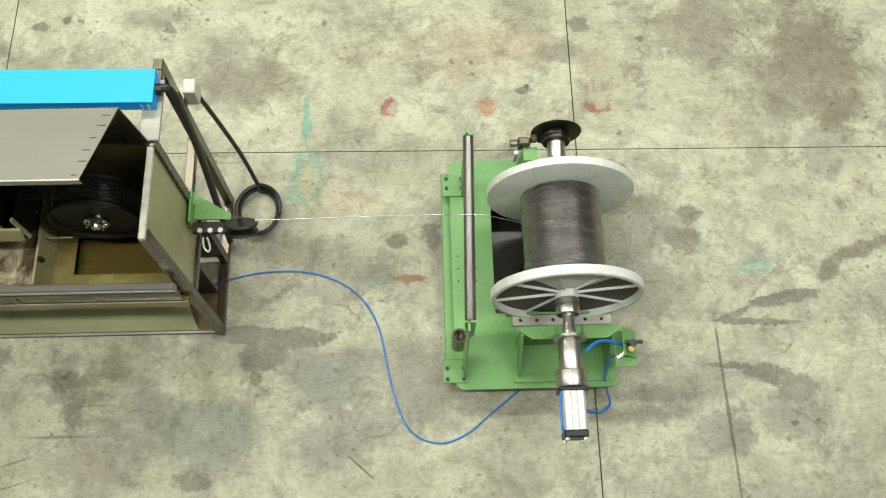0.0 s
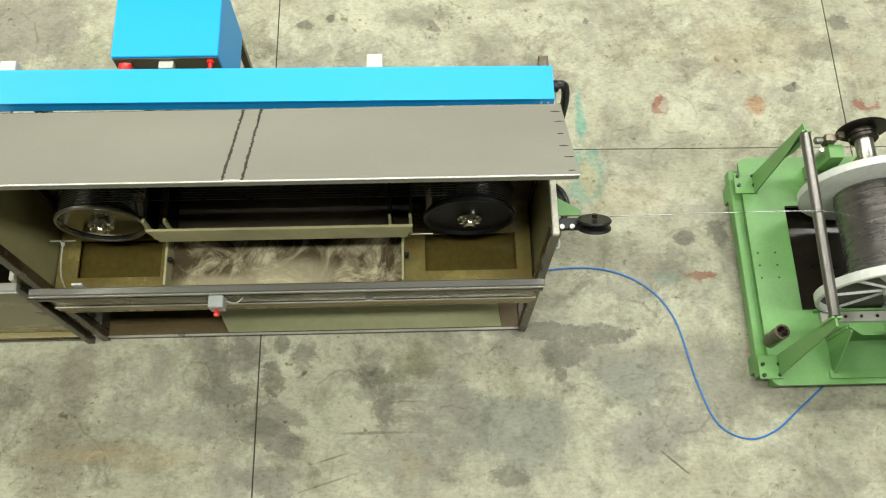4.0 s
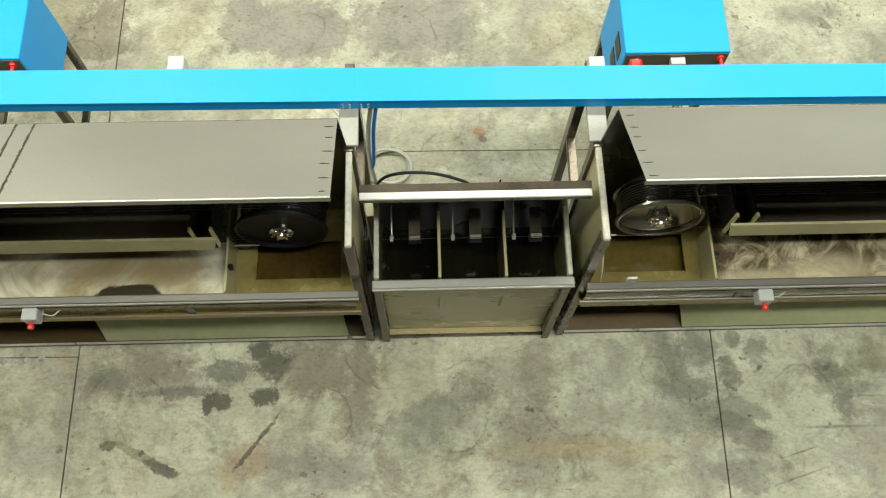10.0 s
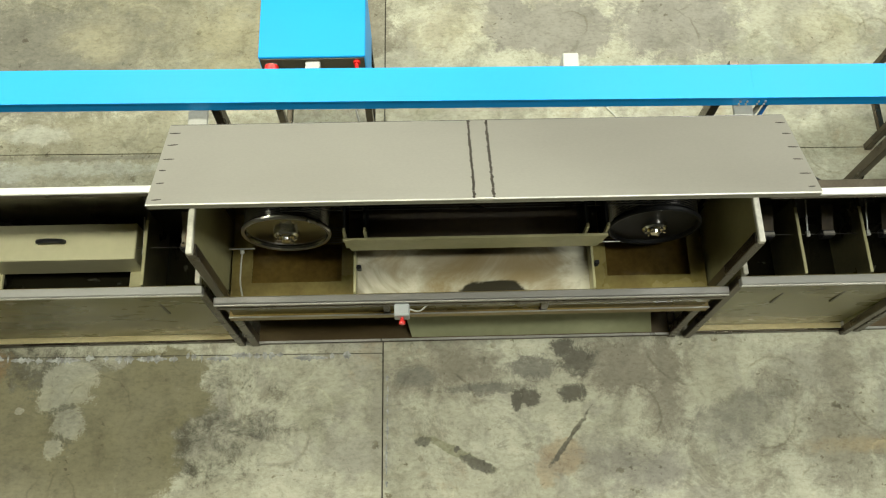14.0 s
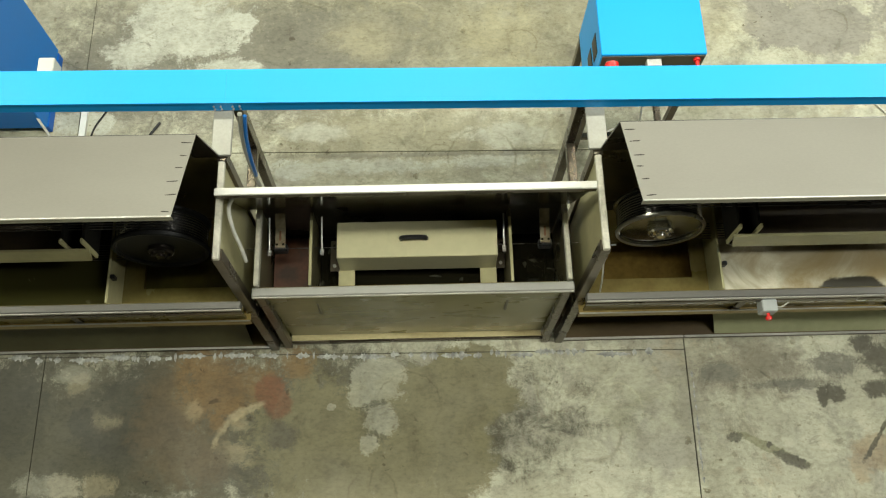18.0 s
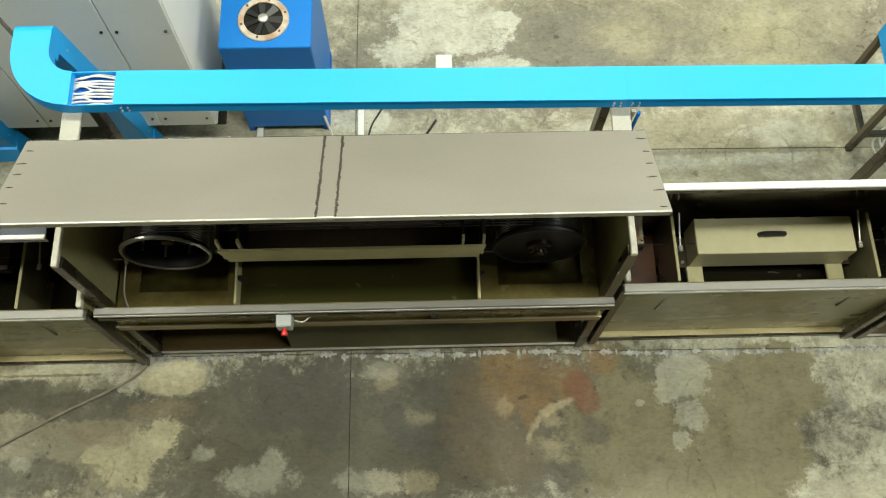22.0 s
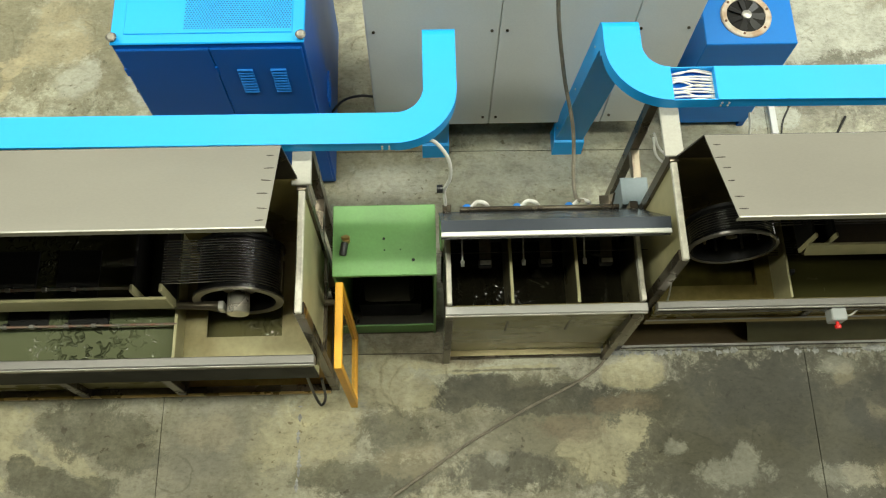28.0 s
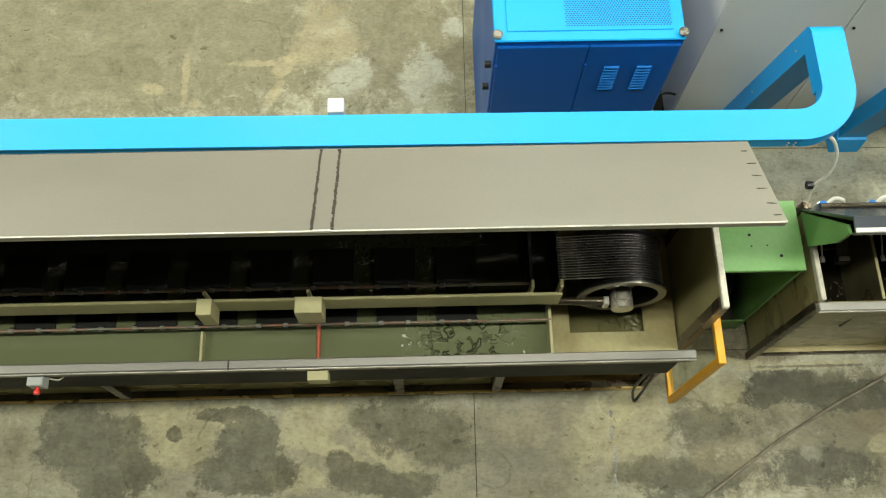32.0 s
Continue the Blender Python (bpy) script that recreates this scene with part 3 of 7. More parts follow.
def concrete(name, x0, x1, y0, y1):
    """Worn hall concrete: clouds, trowel arcs, specks, and the stains and painted shadows where they lie."""
    m = bpy.data.materials.new(name)
    m.use_nodes = True
    nt = m.node_tree
    N, Lk = nt.nodes.new, nt.links.new
    bsdf = nt.nodes["Principled BSDF"]
    geo = N("ShaderNodeNewGeometry")

    def tex(scale, detail, rough=0.55, distort=0.0, offset=(0, 0, 0), out="Fac", stretch=(1, 1, 1)):
        mp = N("ShaderNodeMapping")
        mp.inputs["Location"].default_value = offset
        mp.inputs["Scale"].default_value = stretch
        Lk(geo.outputs["Position"], mp.inputs[0])
        t = N("ShaderNodeTexNoise")
        t.inputs["Scale"].default_value, t.inputs["Detail"].default_value = scale, detail
        t.inputs["Roughness"].default_value, t.inputs["Distortion"].default_value = rough, distort
        Lk(mp.outputs[0], t.inputs["Vector"])
        return t.outputs[out]

    def put(node, slot, v):
        if isinstance(v, (int, float)):
            node.inputs[slot].default_value = v
        elif isinstance(v, tuple):
            node.inputs[slot].default_value = v if len(v) == 3 and node.bl_idname != "ShaderNodeMix" else (*v, 1)
        else:
            Lk(v, node.inputs[slot])

    def ramp(fac, stops):
        r = N("ShaderNodeValToRGB")
        els = r.color_ramp.elements
        while len(els) < len(stops):
            els.new(0.5)
        for e, (p, c) in zip(els, stops):
            c = (c, c, c) if isinstance(c, (int, float)) else c
            e.position, e.color = p, (*c, 1)
        Lk(fac, r.inputs[0])
        return r.outputs[0]

    def blend(kind, fac, a, b):
        x = N("ShaderNodeMix")
        x.data_type, x.blend_type = "RGBA", kind
        put(x, 0, fac), put(x, 6, a), put(x, 7, b)
        return x.outputs[2]

    def vmath(op, a, b):
        v = N("ShaderNodeVectorMath")
        v.operation = op
        put(v, 0, a), put(v, 1, b)
        return v.outputs["Value"] if op in ("DISTANCE", "LENGTH") else v.outputs[0]

    def calc(op, a, b):
        v = N("ShaderNodeMath")
        v.operation = op
        put(v, 0, a), put(v, 1, b)
        return v.outputs[0]

    def span(v, a, b, lo, hi, smooth=False):
        r = N("ShaderNodeMapRange")
        r.interpolation_type = "SMOOTHSTEP" if smooth else "LINEAR"
        for s, q in (("From Min", a), ("From Max", b), ("To Min", lo), ("To Max", hi)):
            r.inputs[s].default_value = q
        Lk(v, r.inputs["Value"])
        return r.outputs[0]

    # pale trowelled concrete with broad clouds
    col = ramp(tex(0.9, 5, 0.6, 0.4), [(0.34, (0.285, 0.273, 0.205)), (0.48, (0.365, 0.353, 0.266)), (0.64, (0.425, 0.413, 0.316))])
    col = blend("MIX", ramp(tex(1.5, 13, 0.74, 0.3, (40, 2, 0)), [(0.50, 0.0), (0.53, 0.50), (0.64, 0.85)]), col, (0.490, 0.483, 0.372))
    col = blend("MIX", ramp(tex(1.9, 13, 0.76, 0.3, (21, 14, 0)), [(0.50, 0.0), (0.56, 0.50), (0.68, 0.70)]), col, GREYV)
    col = blend("MIX", ramp(tex(2.6, 13, 0.80, 0.5, (15, 33, 0)), [(0.36, 0.75), (0.41, 0.45), (0.45, 0.0)]), col, BROWNG)
    col = blend("MIX", ramp(tex(2.1, 11, 0.72, 0.4, (51, 9, 0)), [(0.60, 0.0), (0.66, 0.30), (0.74, 0.42)]), col, RUSTB)
    col = blend("MIX", ramp(tex(1.7, 10, 0.70, 0.4, (7, 61, 0)), [(0.58, 0.0), (0.66, 0.35)]), col, GREENISH)
    # ragged position, shared by all patches
    big = vmath("MULTIPLY", vmath("SUBTRACT", tex(2.6, 3, 0.6, 0, (3, 1, 0), "Color"), (0.5, 0.5, 0.5)), (0.30, 0.30, 0.0))
    small = vmath("MULTIPLY", vmath("SUBTRACT", tex(14, 4, 0.65, 0, (8, 5, 0), "Color"), (0.5, 0.5, 0.5)), (0.09, 0.09, 0.0))
    ragged = vmath("ADD", vmath("ADD", geo.outputs["Position"], big), small)
    slight = vmath("ADD", geo.outputs["Position"], vmath("MULTIPLY", small, (0.6, 0.6, 0.0)))
    mottle = span(tex(6, 13, 0.86, 0.2, (1, 4, 0)), 0.36, 0.58, 0.58, 1.06)
    frayed = span(tex(6, 14, 0.86, 0.3, (6, 7, 0)), 0.28, 0.72, -1.25, 1.25)

    for colour, amount, edge, fray, blobs in PATCHES:
        near = [b for b in blobs if x0 - 1.5 * max(b[2:4]) - 0.3 < b[0] < x1 + 1.5 * max(b[2:4]) + 0.3
                and y0 - 1.5 * max(b[2:4]) - 0.3 < b[1] < y1 + 1.5 * max(b[2:4]) + 0.3]
        if not near:
            continue
        away = None
        for x, y, rx, ry, turn in near:
            mp = N("ShaderNodeMapping")
            mp.vector_type = "TEXTURE"
            mp.inputs["Location"].default_value = (x, y, 0)
            mp.inputs["Rotation"].default_value = (0, 0, radians(turn))
            mp.inputs["Scale"].default_value = (rx, ry, 1)
            Lk(geo.outputs["Position"] if min(rx, ry) < 0.012 else ragged if min(rx, ry) > 0.12 else slight, mp.inputs[0])
            d = vmath("LENGTH", mp.outputs[0], (0.0, 0.0, 0.0))
            if away is None:
                away = d
            else:
                s = N("ShaderNodeMath")
                s.operation = "SMOOTH_MIN"
                put(s, 0, away), put(s, 1, d), put(s, 2, 0.25)
                away = s.outputs[0]
        away = calc("ADD", away, calc("MULTIPLY", frayed, fray))
        mask = span(away, 1 + 0.75 * edge, 1 - 0.75 * edge, 0, amount, True)
        col = blend("MIX", calc("MINIMUM", calc("MULTIPLY", mask, mottle), 0.97), col, colour)

    # trowel arcs: thin dark and pale rings round scattered centres
    for scale, radius, offset, ring in ((1.5, 0.30, (3.1, 7.7, 0), (0.66, 0.64, 0.58)), (1.9, 0.24, (9.4, 2.2, 0), (0.72, 0.70, 0.64)), (1.7, 0.22, (5.3, 4.1, 0), (1.22, 1.22, 1.18))):
        at = vmath("ADD", slight, offset)
        vor = N("ShaderNodeTexVoronoi")
        vor.inputs["Scale"].default_value = scale
        vor.voronoi_dimensions = "2D"
        Lk(at, vor.inputs["Vector"])
        rnd = N("ShaderNodeSeparateColor")
        Lk(vor.outputs["Color"], rnd.inputs[0])
        off = calc("ABSOLUTE", calc("SUBTRACT", vor.outputs["Distance"], calc("MULTIPLY", calc("ADD", rnd.outputs[0], 0.5), radius)), 0)
        line = calc("MULTIPLY", span(off, 0.003, 0.016, 0.85, 0.0), span(tex(2.2, 3, 0.6, 0, offset), 0.52, 0.62, 0.0, 1.0))
        col = blend("MULTIPLY", line, col, ring)
    # cloudy wear, short brushed streaks, grain
    col = blend("MULTIPLY", 0.62, col, ramp(tex(4.2, 10, 0.74, 0.4, (7, 3, 0)), [(0.34, (0.52, 0.51, 0.46)), (0.47, (0.92, 0.92, 0.90)), (0.66, (1.16, 1.16, 1.14))]))
    col = blend("MULTIPLY", 0.36, col, ramp(tex(13, 6, 0.68, 0.2, (5, 1, 0), "Fac", (0.55, 1.25, 1)), [(0.32, (0.66, 0.64, 0.58)), (0.47, (1.0, 1.0, 0.99)), (0.68, (1.12, 1.12, 1.11))]))
    col = blend("MULTIPLY", 0.45, col, ramp(tex(55, 3, 0.6, 0, (2, 6, 0), "Fac", (0.6, 1, 1)), [(0.32, (0.62, 0.60, 0.54)), (0.48, 1.0), (0.66, (1.14, 1.14, 1.13))]))
    col = blend("MULTIPLY", 0.75, col, ramp(tex(7, 15, 0.90, 0.3, (12, 17, 0)), [(0.30, (0.40, 0.38, 0.32)), (0.42, (0.86, 0.85, 0.81)), (0.50, 1.0), (0.66, (1.15, 1.15, 1.12))]))
    # dark specks and chips, in clusters
    for scale, size, lo, hi in ((11, 0.24, 0.53, 0.64), (26, 0.26, 0.50, 0.62), (6, 0.18, 0.58, 0.66)):
        vor = N("ShaderNodeTexVoronoi")
        vor.inputs["Scale"].default_value = scale
        vor.voronoi_dimensions = "2D"
        Lk(vmath("ADD", slight, vmath("MULTIPLY", small, (0.7, 0.4, 0.0))), vor.inputs["Vector"])
        rnd = N("ShaderNodeSeparateColor")
        Lk(vor.outputs["Color"], rnd.inputs[0])
        dot = span(calc("SUBTRACT", vor.outputs["Distance"], calc("MULTIPLY", calc("POWER", rnd.outputs[1], 3.0), size)), 0.0, -0.05, 0.0, 0.85)
        col = blend("MULTIPLY", calc("MULTIPLY", dot, span(tex(2.4, 4, 0.6, 0, (scale, 5, 0)), lo, hi, 0.0, 1.0)), col, (0.42, 0.38, 0.29))
    Lk(col, bsdf.inputs["Base Color"])
    bp = N("ShaderNodeBump")
    bp.inputs["Strength"].default_value, bp.inputs["Distance"].default_value = 0.25, 0.003
    Lk(tex(45, 6, 0.65), bp.inputs["Height"])
    Lk(bp.outputs[0], bsdf.inputs["Normal"])
    Lk(span(tex(2.0, 5), 0.3, 0.7, 0.48, 0.80), bsdf.inputs["Roughness"])
    return m


PLASTER = material("hall_wall_plaster", (0.22, 0.22, 0.20), 0.8, 0, 0.1, 1, 30, 0.1)

ground = tagged(mesh_object("floor", box(-32, 14, -14, 16, -0.3, -0.008, 0), material("joint_filler", (0.12, 0.105, 0.075), 0.9, 0, 0.3, 20, 80, 0.2)),
                "stained worn grey concrete hall floor with cut joints", "floor", kind="structure")
GRID = pose(0, 0, 0, 0, 0, -0.55)


def slab(x0, x1, y0, y1, south=0.003, north=0.003):
    g, h = (0.004 if x0 > -8 else 0.0022), (0.004 if x1 > -8 else 0.0022)
    ob = part("slab", box(x0 + g, x1 - h, y0 + south, y1 - north, -0.008, 0, 0), concrete("worn_concrete", x0, x1, y0, y1), ground)
    ob.matrix_world = GRID
    return ob


COLS = [14.0, 4.53, 0.93, -2.69, -6.30, -9.93, -13.55, -17.15, -32.0]
for xa, xb in zip(COLS[1:], COLS):
    slab(xa, xb, 2.545, 9.0)
    slab(xa, xb, 9.0, 16.0)
    if xb <= -6.2:
        slab(xa, xb, 1.265, 2.545)
        slab(xa, xb, -14.0, 1.265)
    else:
        slab(xa, xb, -14.0, 1.62, north=0.0)
        slab(xa, xb, 1.62, 2.545, south=0.0)

FILLER = material("pale_joint_filler", (0.50, 0.50, 0.46), 0.8, 0, 0.3, 25, 80, 0.2)


def filler_line(x0, y0, x1, y1, width, gap=0.25):
    """Broken ragged line of pale filler left along a joint."""
    a, b = Vector((x0, y0, 0)), Vector((x1, y1, 0))
    d = (b - a).normalized()
    side = Vector((-d.y, d.x, 0))
    bm = bmesh.new()
    s, total = 0.0, (b - a).length
    while s < total:
        n = random.choice((random.uniform(0.01, 0.05), random.uniform(0.04, 0.20)))
        if random.random() > gap:
            cuts = max(4, int(n / 0.007))
            lo, hi = [], []
            drift = random.uniform(-0.2, 0.2) * width
            for k in range(cuts + 1):
                p = a + d * (s + n * k / cuts) + side * drift
                w = width * min(1.0, 0.25 + 3.0 * min(k, cuts - k) / cuts) * random.uniform(0.15, 0.5)
                lo.append(p - side * w)
                hi.append(p + side * w * random.uniform(0.3, 1.3))
            for q in range(cuts):
                bm.faces.new([bm.verts.new((p.x, p.y, 0.0015)) for p in (lo[q], lo[q + 1], hi[q + 1], hi[q])])
        s += n + random.choice((random.uniform(0.002, 0.012), random.uniform(0.005, 0.05)))
    ob = part("joint_filler", bm, FILLER, ground, "broken pale filler along the joint")
    return tagged(ob, kind="stuff")


filler_line(-6.28, 1.312, -12.0, 1.372, 0.050, 0.05)
filler_line(-6.262, 1.20, -6.275, 0.2, 0.020, 0.35)
filler_line(-12.782, 1.10, -12.79, 0.3, 0.028, 0.15)

for nm, b in (("wall_north", (-32, 14, 16, 16.3, 0, 9)), ("wall_south", (-32, 14, -14.3, -14, 0, 9)),
              ("wall_east", (14, 14.3, -14, 16, 0, 9)), ("wall_west", (-32.3, -32, -14, 16, 0, 9))):
    tagged(mesh_object(nm, box(*b, 0), PLASTER), "plain pale plastered hall wall", "wall", kind="structure")
tagged(mesh_object("ceiling", box(-32.3, 14.3, -14.3, 16.3, 9, 9.3, 0), PLASTER), "plain pale hall ceiling", "ceiling", kind="structure")
for lx, ly in LAMPS:
    lamp_body = thing("ceiling_lamp", "long white industrial ceiling lamp hung under the roof", "lamp", "hall lamps", at=(lx, ly, 8.33))
    part("housing", box(lx - 1.25, lx + 1.25, ly - 0.3, ly + 0.3, 8.36, 8.45), WHITE, lamp_body)
    part("hanger", box(lx - 0.02, lx + 0.02, ly - 0.02, ly + 0.02, 8.45, 9.0, 0), STEEL, lamp_body)


# ---------------------------------------------------------------- wire treatment baths


def end_frame(owner, e, F, back, inner, rear=0.33):
    """Welded end frame of a bath at x = e: posts, bars, plate under the duct, side sheet."""
    h = 0.022
    part("front_post", box(e - h, e + h, F, F + 0.05, 0, 1.505), STEEL, owner)
    part("middle_post", box(e - h, e + h, back - 0.05, back, 0.05, 1.535), STEEL, owner)
    part("rear_post", box(e - h, e + h, back + rear, back + rear + 0.06, 0, 1.535), STEEL, owner)
    part("bottom_bar", box(e - h, e + h, F + 0.05, back + rear, 0, 0.05), STEEL, owner)
    part("middle_bar", box(e - h, e + h, F + 0.05, back - 0.05, 0.66, 0.71), STEEL, owner)
    part("rear_bar", box(e - h, e + h, back, back + rear, 0.86, 0.91), STEEL, owner)
    part("top_bar", box(e - h, e + h, back, back + rear, 1.485, 1.535), STEEL, owner)
    part("edge_strip", box(e - 0.014, e + 0.014, F - 0.004, back - 0.02, 1.505, 1.532, 0.004), CREAM, owner, "cream welded sheet edge")
    part("duct_plate", box(e - 0.042, e + 0.042, back - 0.03, back + 0.27, 1.535, 1.552), PLATEG, owner, "pale bare steel plate under the cable duct")
    part("side_sheet", box(e - 0.006, e + 0.006, F + 0.05, back - 0.05, 0.71, 1.505, 0), BEIGE, owner, "beige plastic side sheet")
    # second sheet on the inside, its colour darkened as shade
    part("side_shade", box(e + inner * 0.006, e + inner * 0.009, F + 0.05, back - 0.05, 0.72, 1.500, 0), SIDESH, owner, "inner side of the sheet, darkened as shade")


def wheel(owner, cx, cz, y0, y1, r, face, wires=8, hollow=False, dim=False):
    """Return wheel on a horizontal axle: front disc or open rim, hub with bolts, and the wire wound round it."""
    prof = [(0.0, y1 - 0.035), (r * 0.86, y1 - 0.035), (r * 0.88, y0), (r, y0)] if hollow else [(0.0, y0 + 0.010), (r * 0.90, y0 + 0.010), (r * 0.93, y0), (r, y0)]
    prof += [(r, y0 + 0.010), (r * 0.91, y0 + 0.018), (r * 0.91, y1 - 0.018), (r, y1 - 0.010), (r, y1), (0.0, y1)]
    w = part("return_wheel", lathe(prof, (cx, 0, cz), (0, 1, 0), 56), face, owner, smooth=True)
    part("rim", lathe([(r * 0.935, y0 - 0.005), (r * 0.985, y0 - 0.007), (r + 0.002, y0), (r + 0.002, y0 + 0.008), (r * 0.935, y0 + 0.004), (r * 0.935, y0 - 0.005)], (cx, 0, cz), (0, 1, 0), 56),
         WHEELB if face is WHEELB and not hollow else ROLL, w, "turned rim edge", smooth=True)
    coil = []
    pitch = (y1 - y0 - 0.044) / wires
    for i in range(wires):
        ya = y0 + 0.022 + pitch * i
        coil += [(r * 0.915, ya), (r * 0.945, ya + 0.22 * pitch), (r * 0.957, ya + 0.5 * pitch), (r * 0.945, ya + 0.78 * pitch)]
    part("wire_coil", lathe(coil + [(r * 0.915, y1 - 0.022)], (cx, 0, cz), (0, 1, 0), 64), COILM, w, "dark shining turns of wire", smooth=True)
    part("back_flange", lathe([(0.05, y1), (r * 0.80, y1), (r * 0.82, y1 + 0.02), (0.05, y1 + 0.03)], (cx, 0, cz), (0, 1, 0), 40), WHEELB, w, smooth=True)
    if hollow:
        part("hub", lathe([(0, y0 + 0.05), (0.026, y0 + 0.05), (0.030, y0 + 0.056), (0.032, y1 - 0.036), (0, y1 - 0.036)], (cx, 0, cz), (0, 1, 0), 24), STEEL, w, "dark turned hub", smooth=True)
        for k in range(6):
            a = k * math.pi / 3 + 0.2
            x, z = cx + 0.12 * math.cos(a), cz + 0.12 * math.sin(a)
            part("pin", cyl((x, y0 + 0.03, z), (x, y1 - 0.036, z), 0.006, seg=10), ROLL, w)
        part("axle", cyl((cx, y1, cz), (cx, y1 + 0.06, cz), 0.03), STEEL, w)
        return w
    # dim: hub takes a darker colour as shade
    shine = DISC if dim else HUBM
    part("hub", lathe([(0, y0 - 0.035), (0.020, y0 - 0.035), (0.024, y0 - 0.022), (0.050, y0 - 0.018), (0.058, y0 - 0.010), (0.060, y0 + 0.012), (0, y0 + 0.012)], (cx, 0, cz), (0, 1, 0), 28), shine, w, "bright turned hub", smooth=True)
    for k in range(6):
        a = k * math.pi / 3
        x, z = cx + 0.042 * math.cos(a), cz + 0.042 * math.sin(a)
        part("bolt", cyl((x, y0 - 0.030, z), (x, y0 - 0.012, z), 0.0068, seg=8), shine, w)
    part("axle", cyl((cx, y1, cz), (cx, y1 + 0.06, cz), 0.03), STEEL, w)
    return w


def lid(owner, xa, xb, front, ridge, back, z0, seam_at):
    """Open folding lid: two sheets meeting at a ridge, lip along the front, weld marks."""
    (fy, fz), (ay, az) = front, ridge
    t = 0.006
    nrm = Vector((0, az - fz, ay - fy)).normalized()
    nz, ny = abs(nrm.z), -abs(nrm.y)
    sheet = prism([(fy, fz), (ay, az), (ay - ny * t, az - t), (fy + 0.004, fz - t)], "x", xa, xb)
    lid_ob = part("lid", sheet, SHEET, owner, "open dull grey steel lid sheet")
    # lid back and an added under-sheet are coloured dark for the inside shade
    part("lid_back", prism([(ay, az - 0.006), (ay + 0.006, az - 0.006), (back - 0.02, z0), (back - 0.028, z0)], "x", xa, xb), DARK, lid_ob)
    part("lid_shade_sheet", prism([(fy + 0.010, fz - 0.012), (ay - 0.006, az - 0.012), (ay - 0.006, az - 0.015), (fy + 0.010, fz - 0.015)], "x", xa + 0.004, xb - 0.004), LIDIN, lid_ob, "glossy sheet under the lid, dark as shade")
    part("lip", box(xa, xb, fy - 0.004, fy, fz - 0.036, fz - 0.003, 0.001), LIPGREY, lid_ob, "grey folded front lip")
    part("lip_edge", box(xa, xb, fy - 0.0065, fy + 0.000, fz - 0.003, fz + 0.002, 0.001), BRIGHT, lid_ob, "bright lid edge")
    d = Vector((0, ay - fy, az - fz))
    ang = math.atan2(d.z, d.y)
    for sx in (seam_at - 0.034, seam_at + 0.034):
        bm = bmesh.new()
        n = 34
        for k in range(n):
            u = (k + 0.5) / n
            c = Vector((sx + random.uniform(-0.0018, 0.0018), fy, fz)) + d * u
            r = bmesh.ops.create_icosphere(bm, subdivisions=1, radius=1.0)
            m = Matrix.Translation(c) @ pose(0, 0, 0, math.degrees(ang)) @ Matrix.Diagonal((random.uniform(0.0050, 0.0085), d.length / n * random.uniform(0.5, 0.8), 0.002, 1))
            bmesh.ops.transform(bm, matrix=m, verts=r["verts"])
        part("weld_seam", bm, WELD, lid_ob, "dark burnt weld seam")
    part("seam_strip", box(seam_at - 0.03, seam_at + 0.03, fy - 0.006, fy + 0.002, fz - 0.01, fz + 0.004, 0.001), BRIGHT, lid_ob)
    for ex, s in ((xa, 1), (xb, -1)):
        for k in range(6):
            c = Vector((ex + s * random.uniform(0.022, 0.034), fy, fz)) + d * (0.06 + 0.165 * k + random.uniform(-0.02, 0.02))
            bm = bmesh.new()
            r = bmesh.ops.create_icosphere(bm, subdivisions=1, radius=1.0)
            m = Matrix.Translation(c) @ pose(0, 0, 0, math.degrees(ang), 0, random.uniform(-6, 6)) @ Matrix.Diagonal((random.uniform(0.014, 0.026), 0.0030, 0.003, 1))
            bmesh.ops.transform(bm, matrix=m, verts=r["verts"])
            part("weld_tack", bm, WELD, lid_ob)
    return lid_ob


LIPGREY = material("dull_folded_lip", (0.30, 0.29, 0.255), 0.42, 0.6, 0.08, 5, 120, 0.05)
WELD = material("burnt_weld", (0.105, 0.088, 0.068), 0.6, 0.4, 0.3, 60, 200, 0.2)


def emergency_stop(owner, x, y, z):
    b = part("emergency_stop_box", box(x - 0.036, x + 0.036, y - 0.075, y, z - 0.04, z + 0.035, 0.005), material_grey_box, owner, "grey plastic emergency stop box")
    part("button", lathe([(0, -0.032), (0.013, -0.032), (0.015, -0.026), (0.015, -0.016), (0.008, -0.014), (0.008, 0)], (x, y - 0.075, z - 0.005), (0, 1, 0), 20), RED, b, "red mushroom button", smooth=True)
    part("cable", tube([(x + 0.036, y - 0.03, z - 0.02), (x + 0.08, y - 0.035, z - 0.035), (x + 0.12, y - 0.01, z - 0.02)], 0.004), CABLE, b)
    return b


material_grey_box = material("light_grey_plastic", (0.42, 0.44, 0.43), 0.5, 0, 0.05, 6, 60, 0.03)


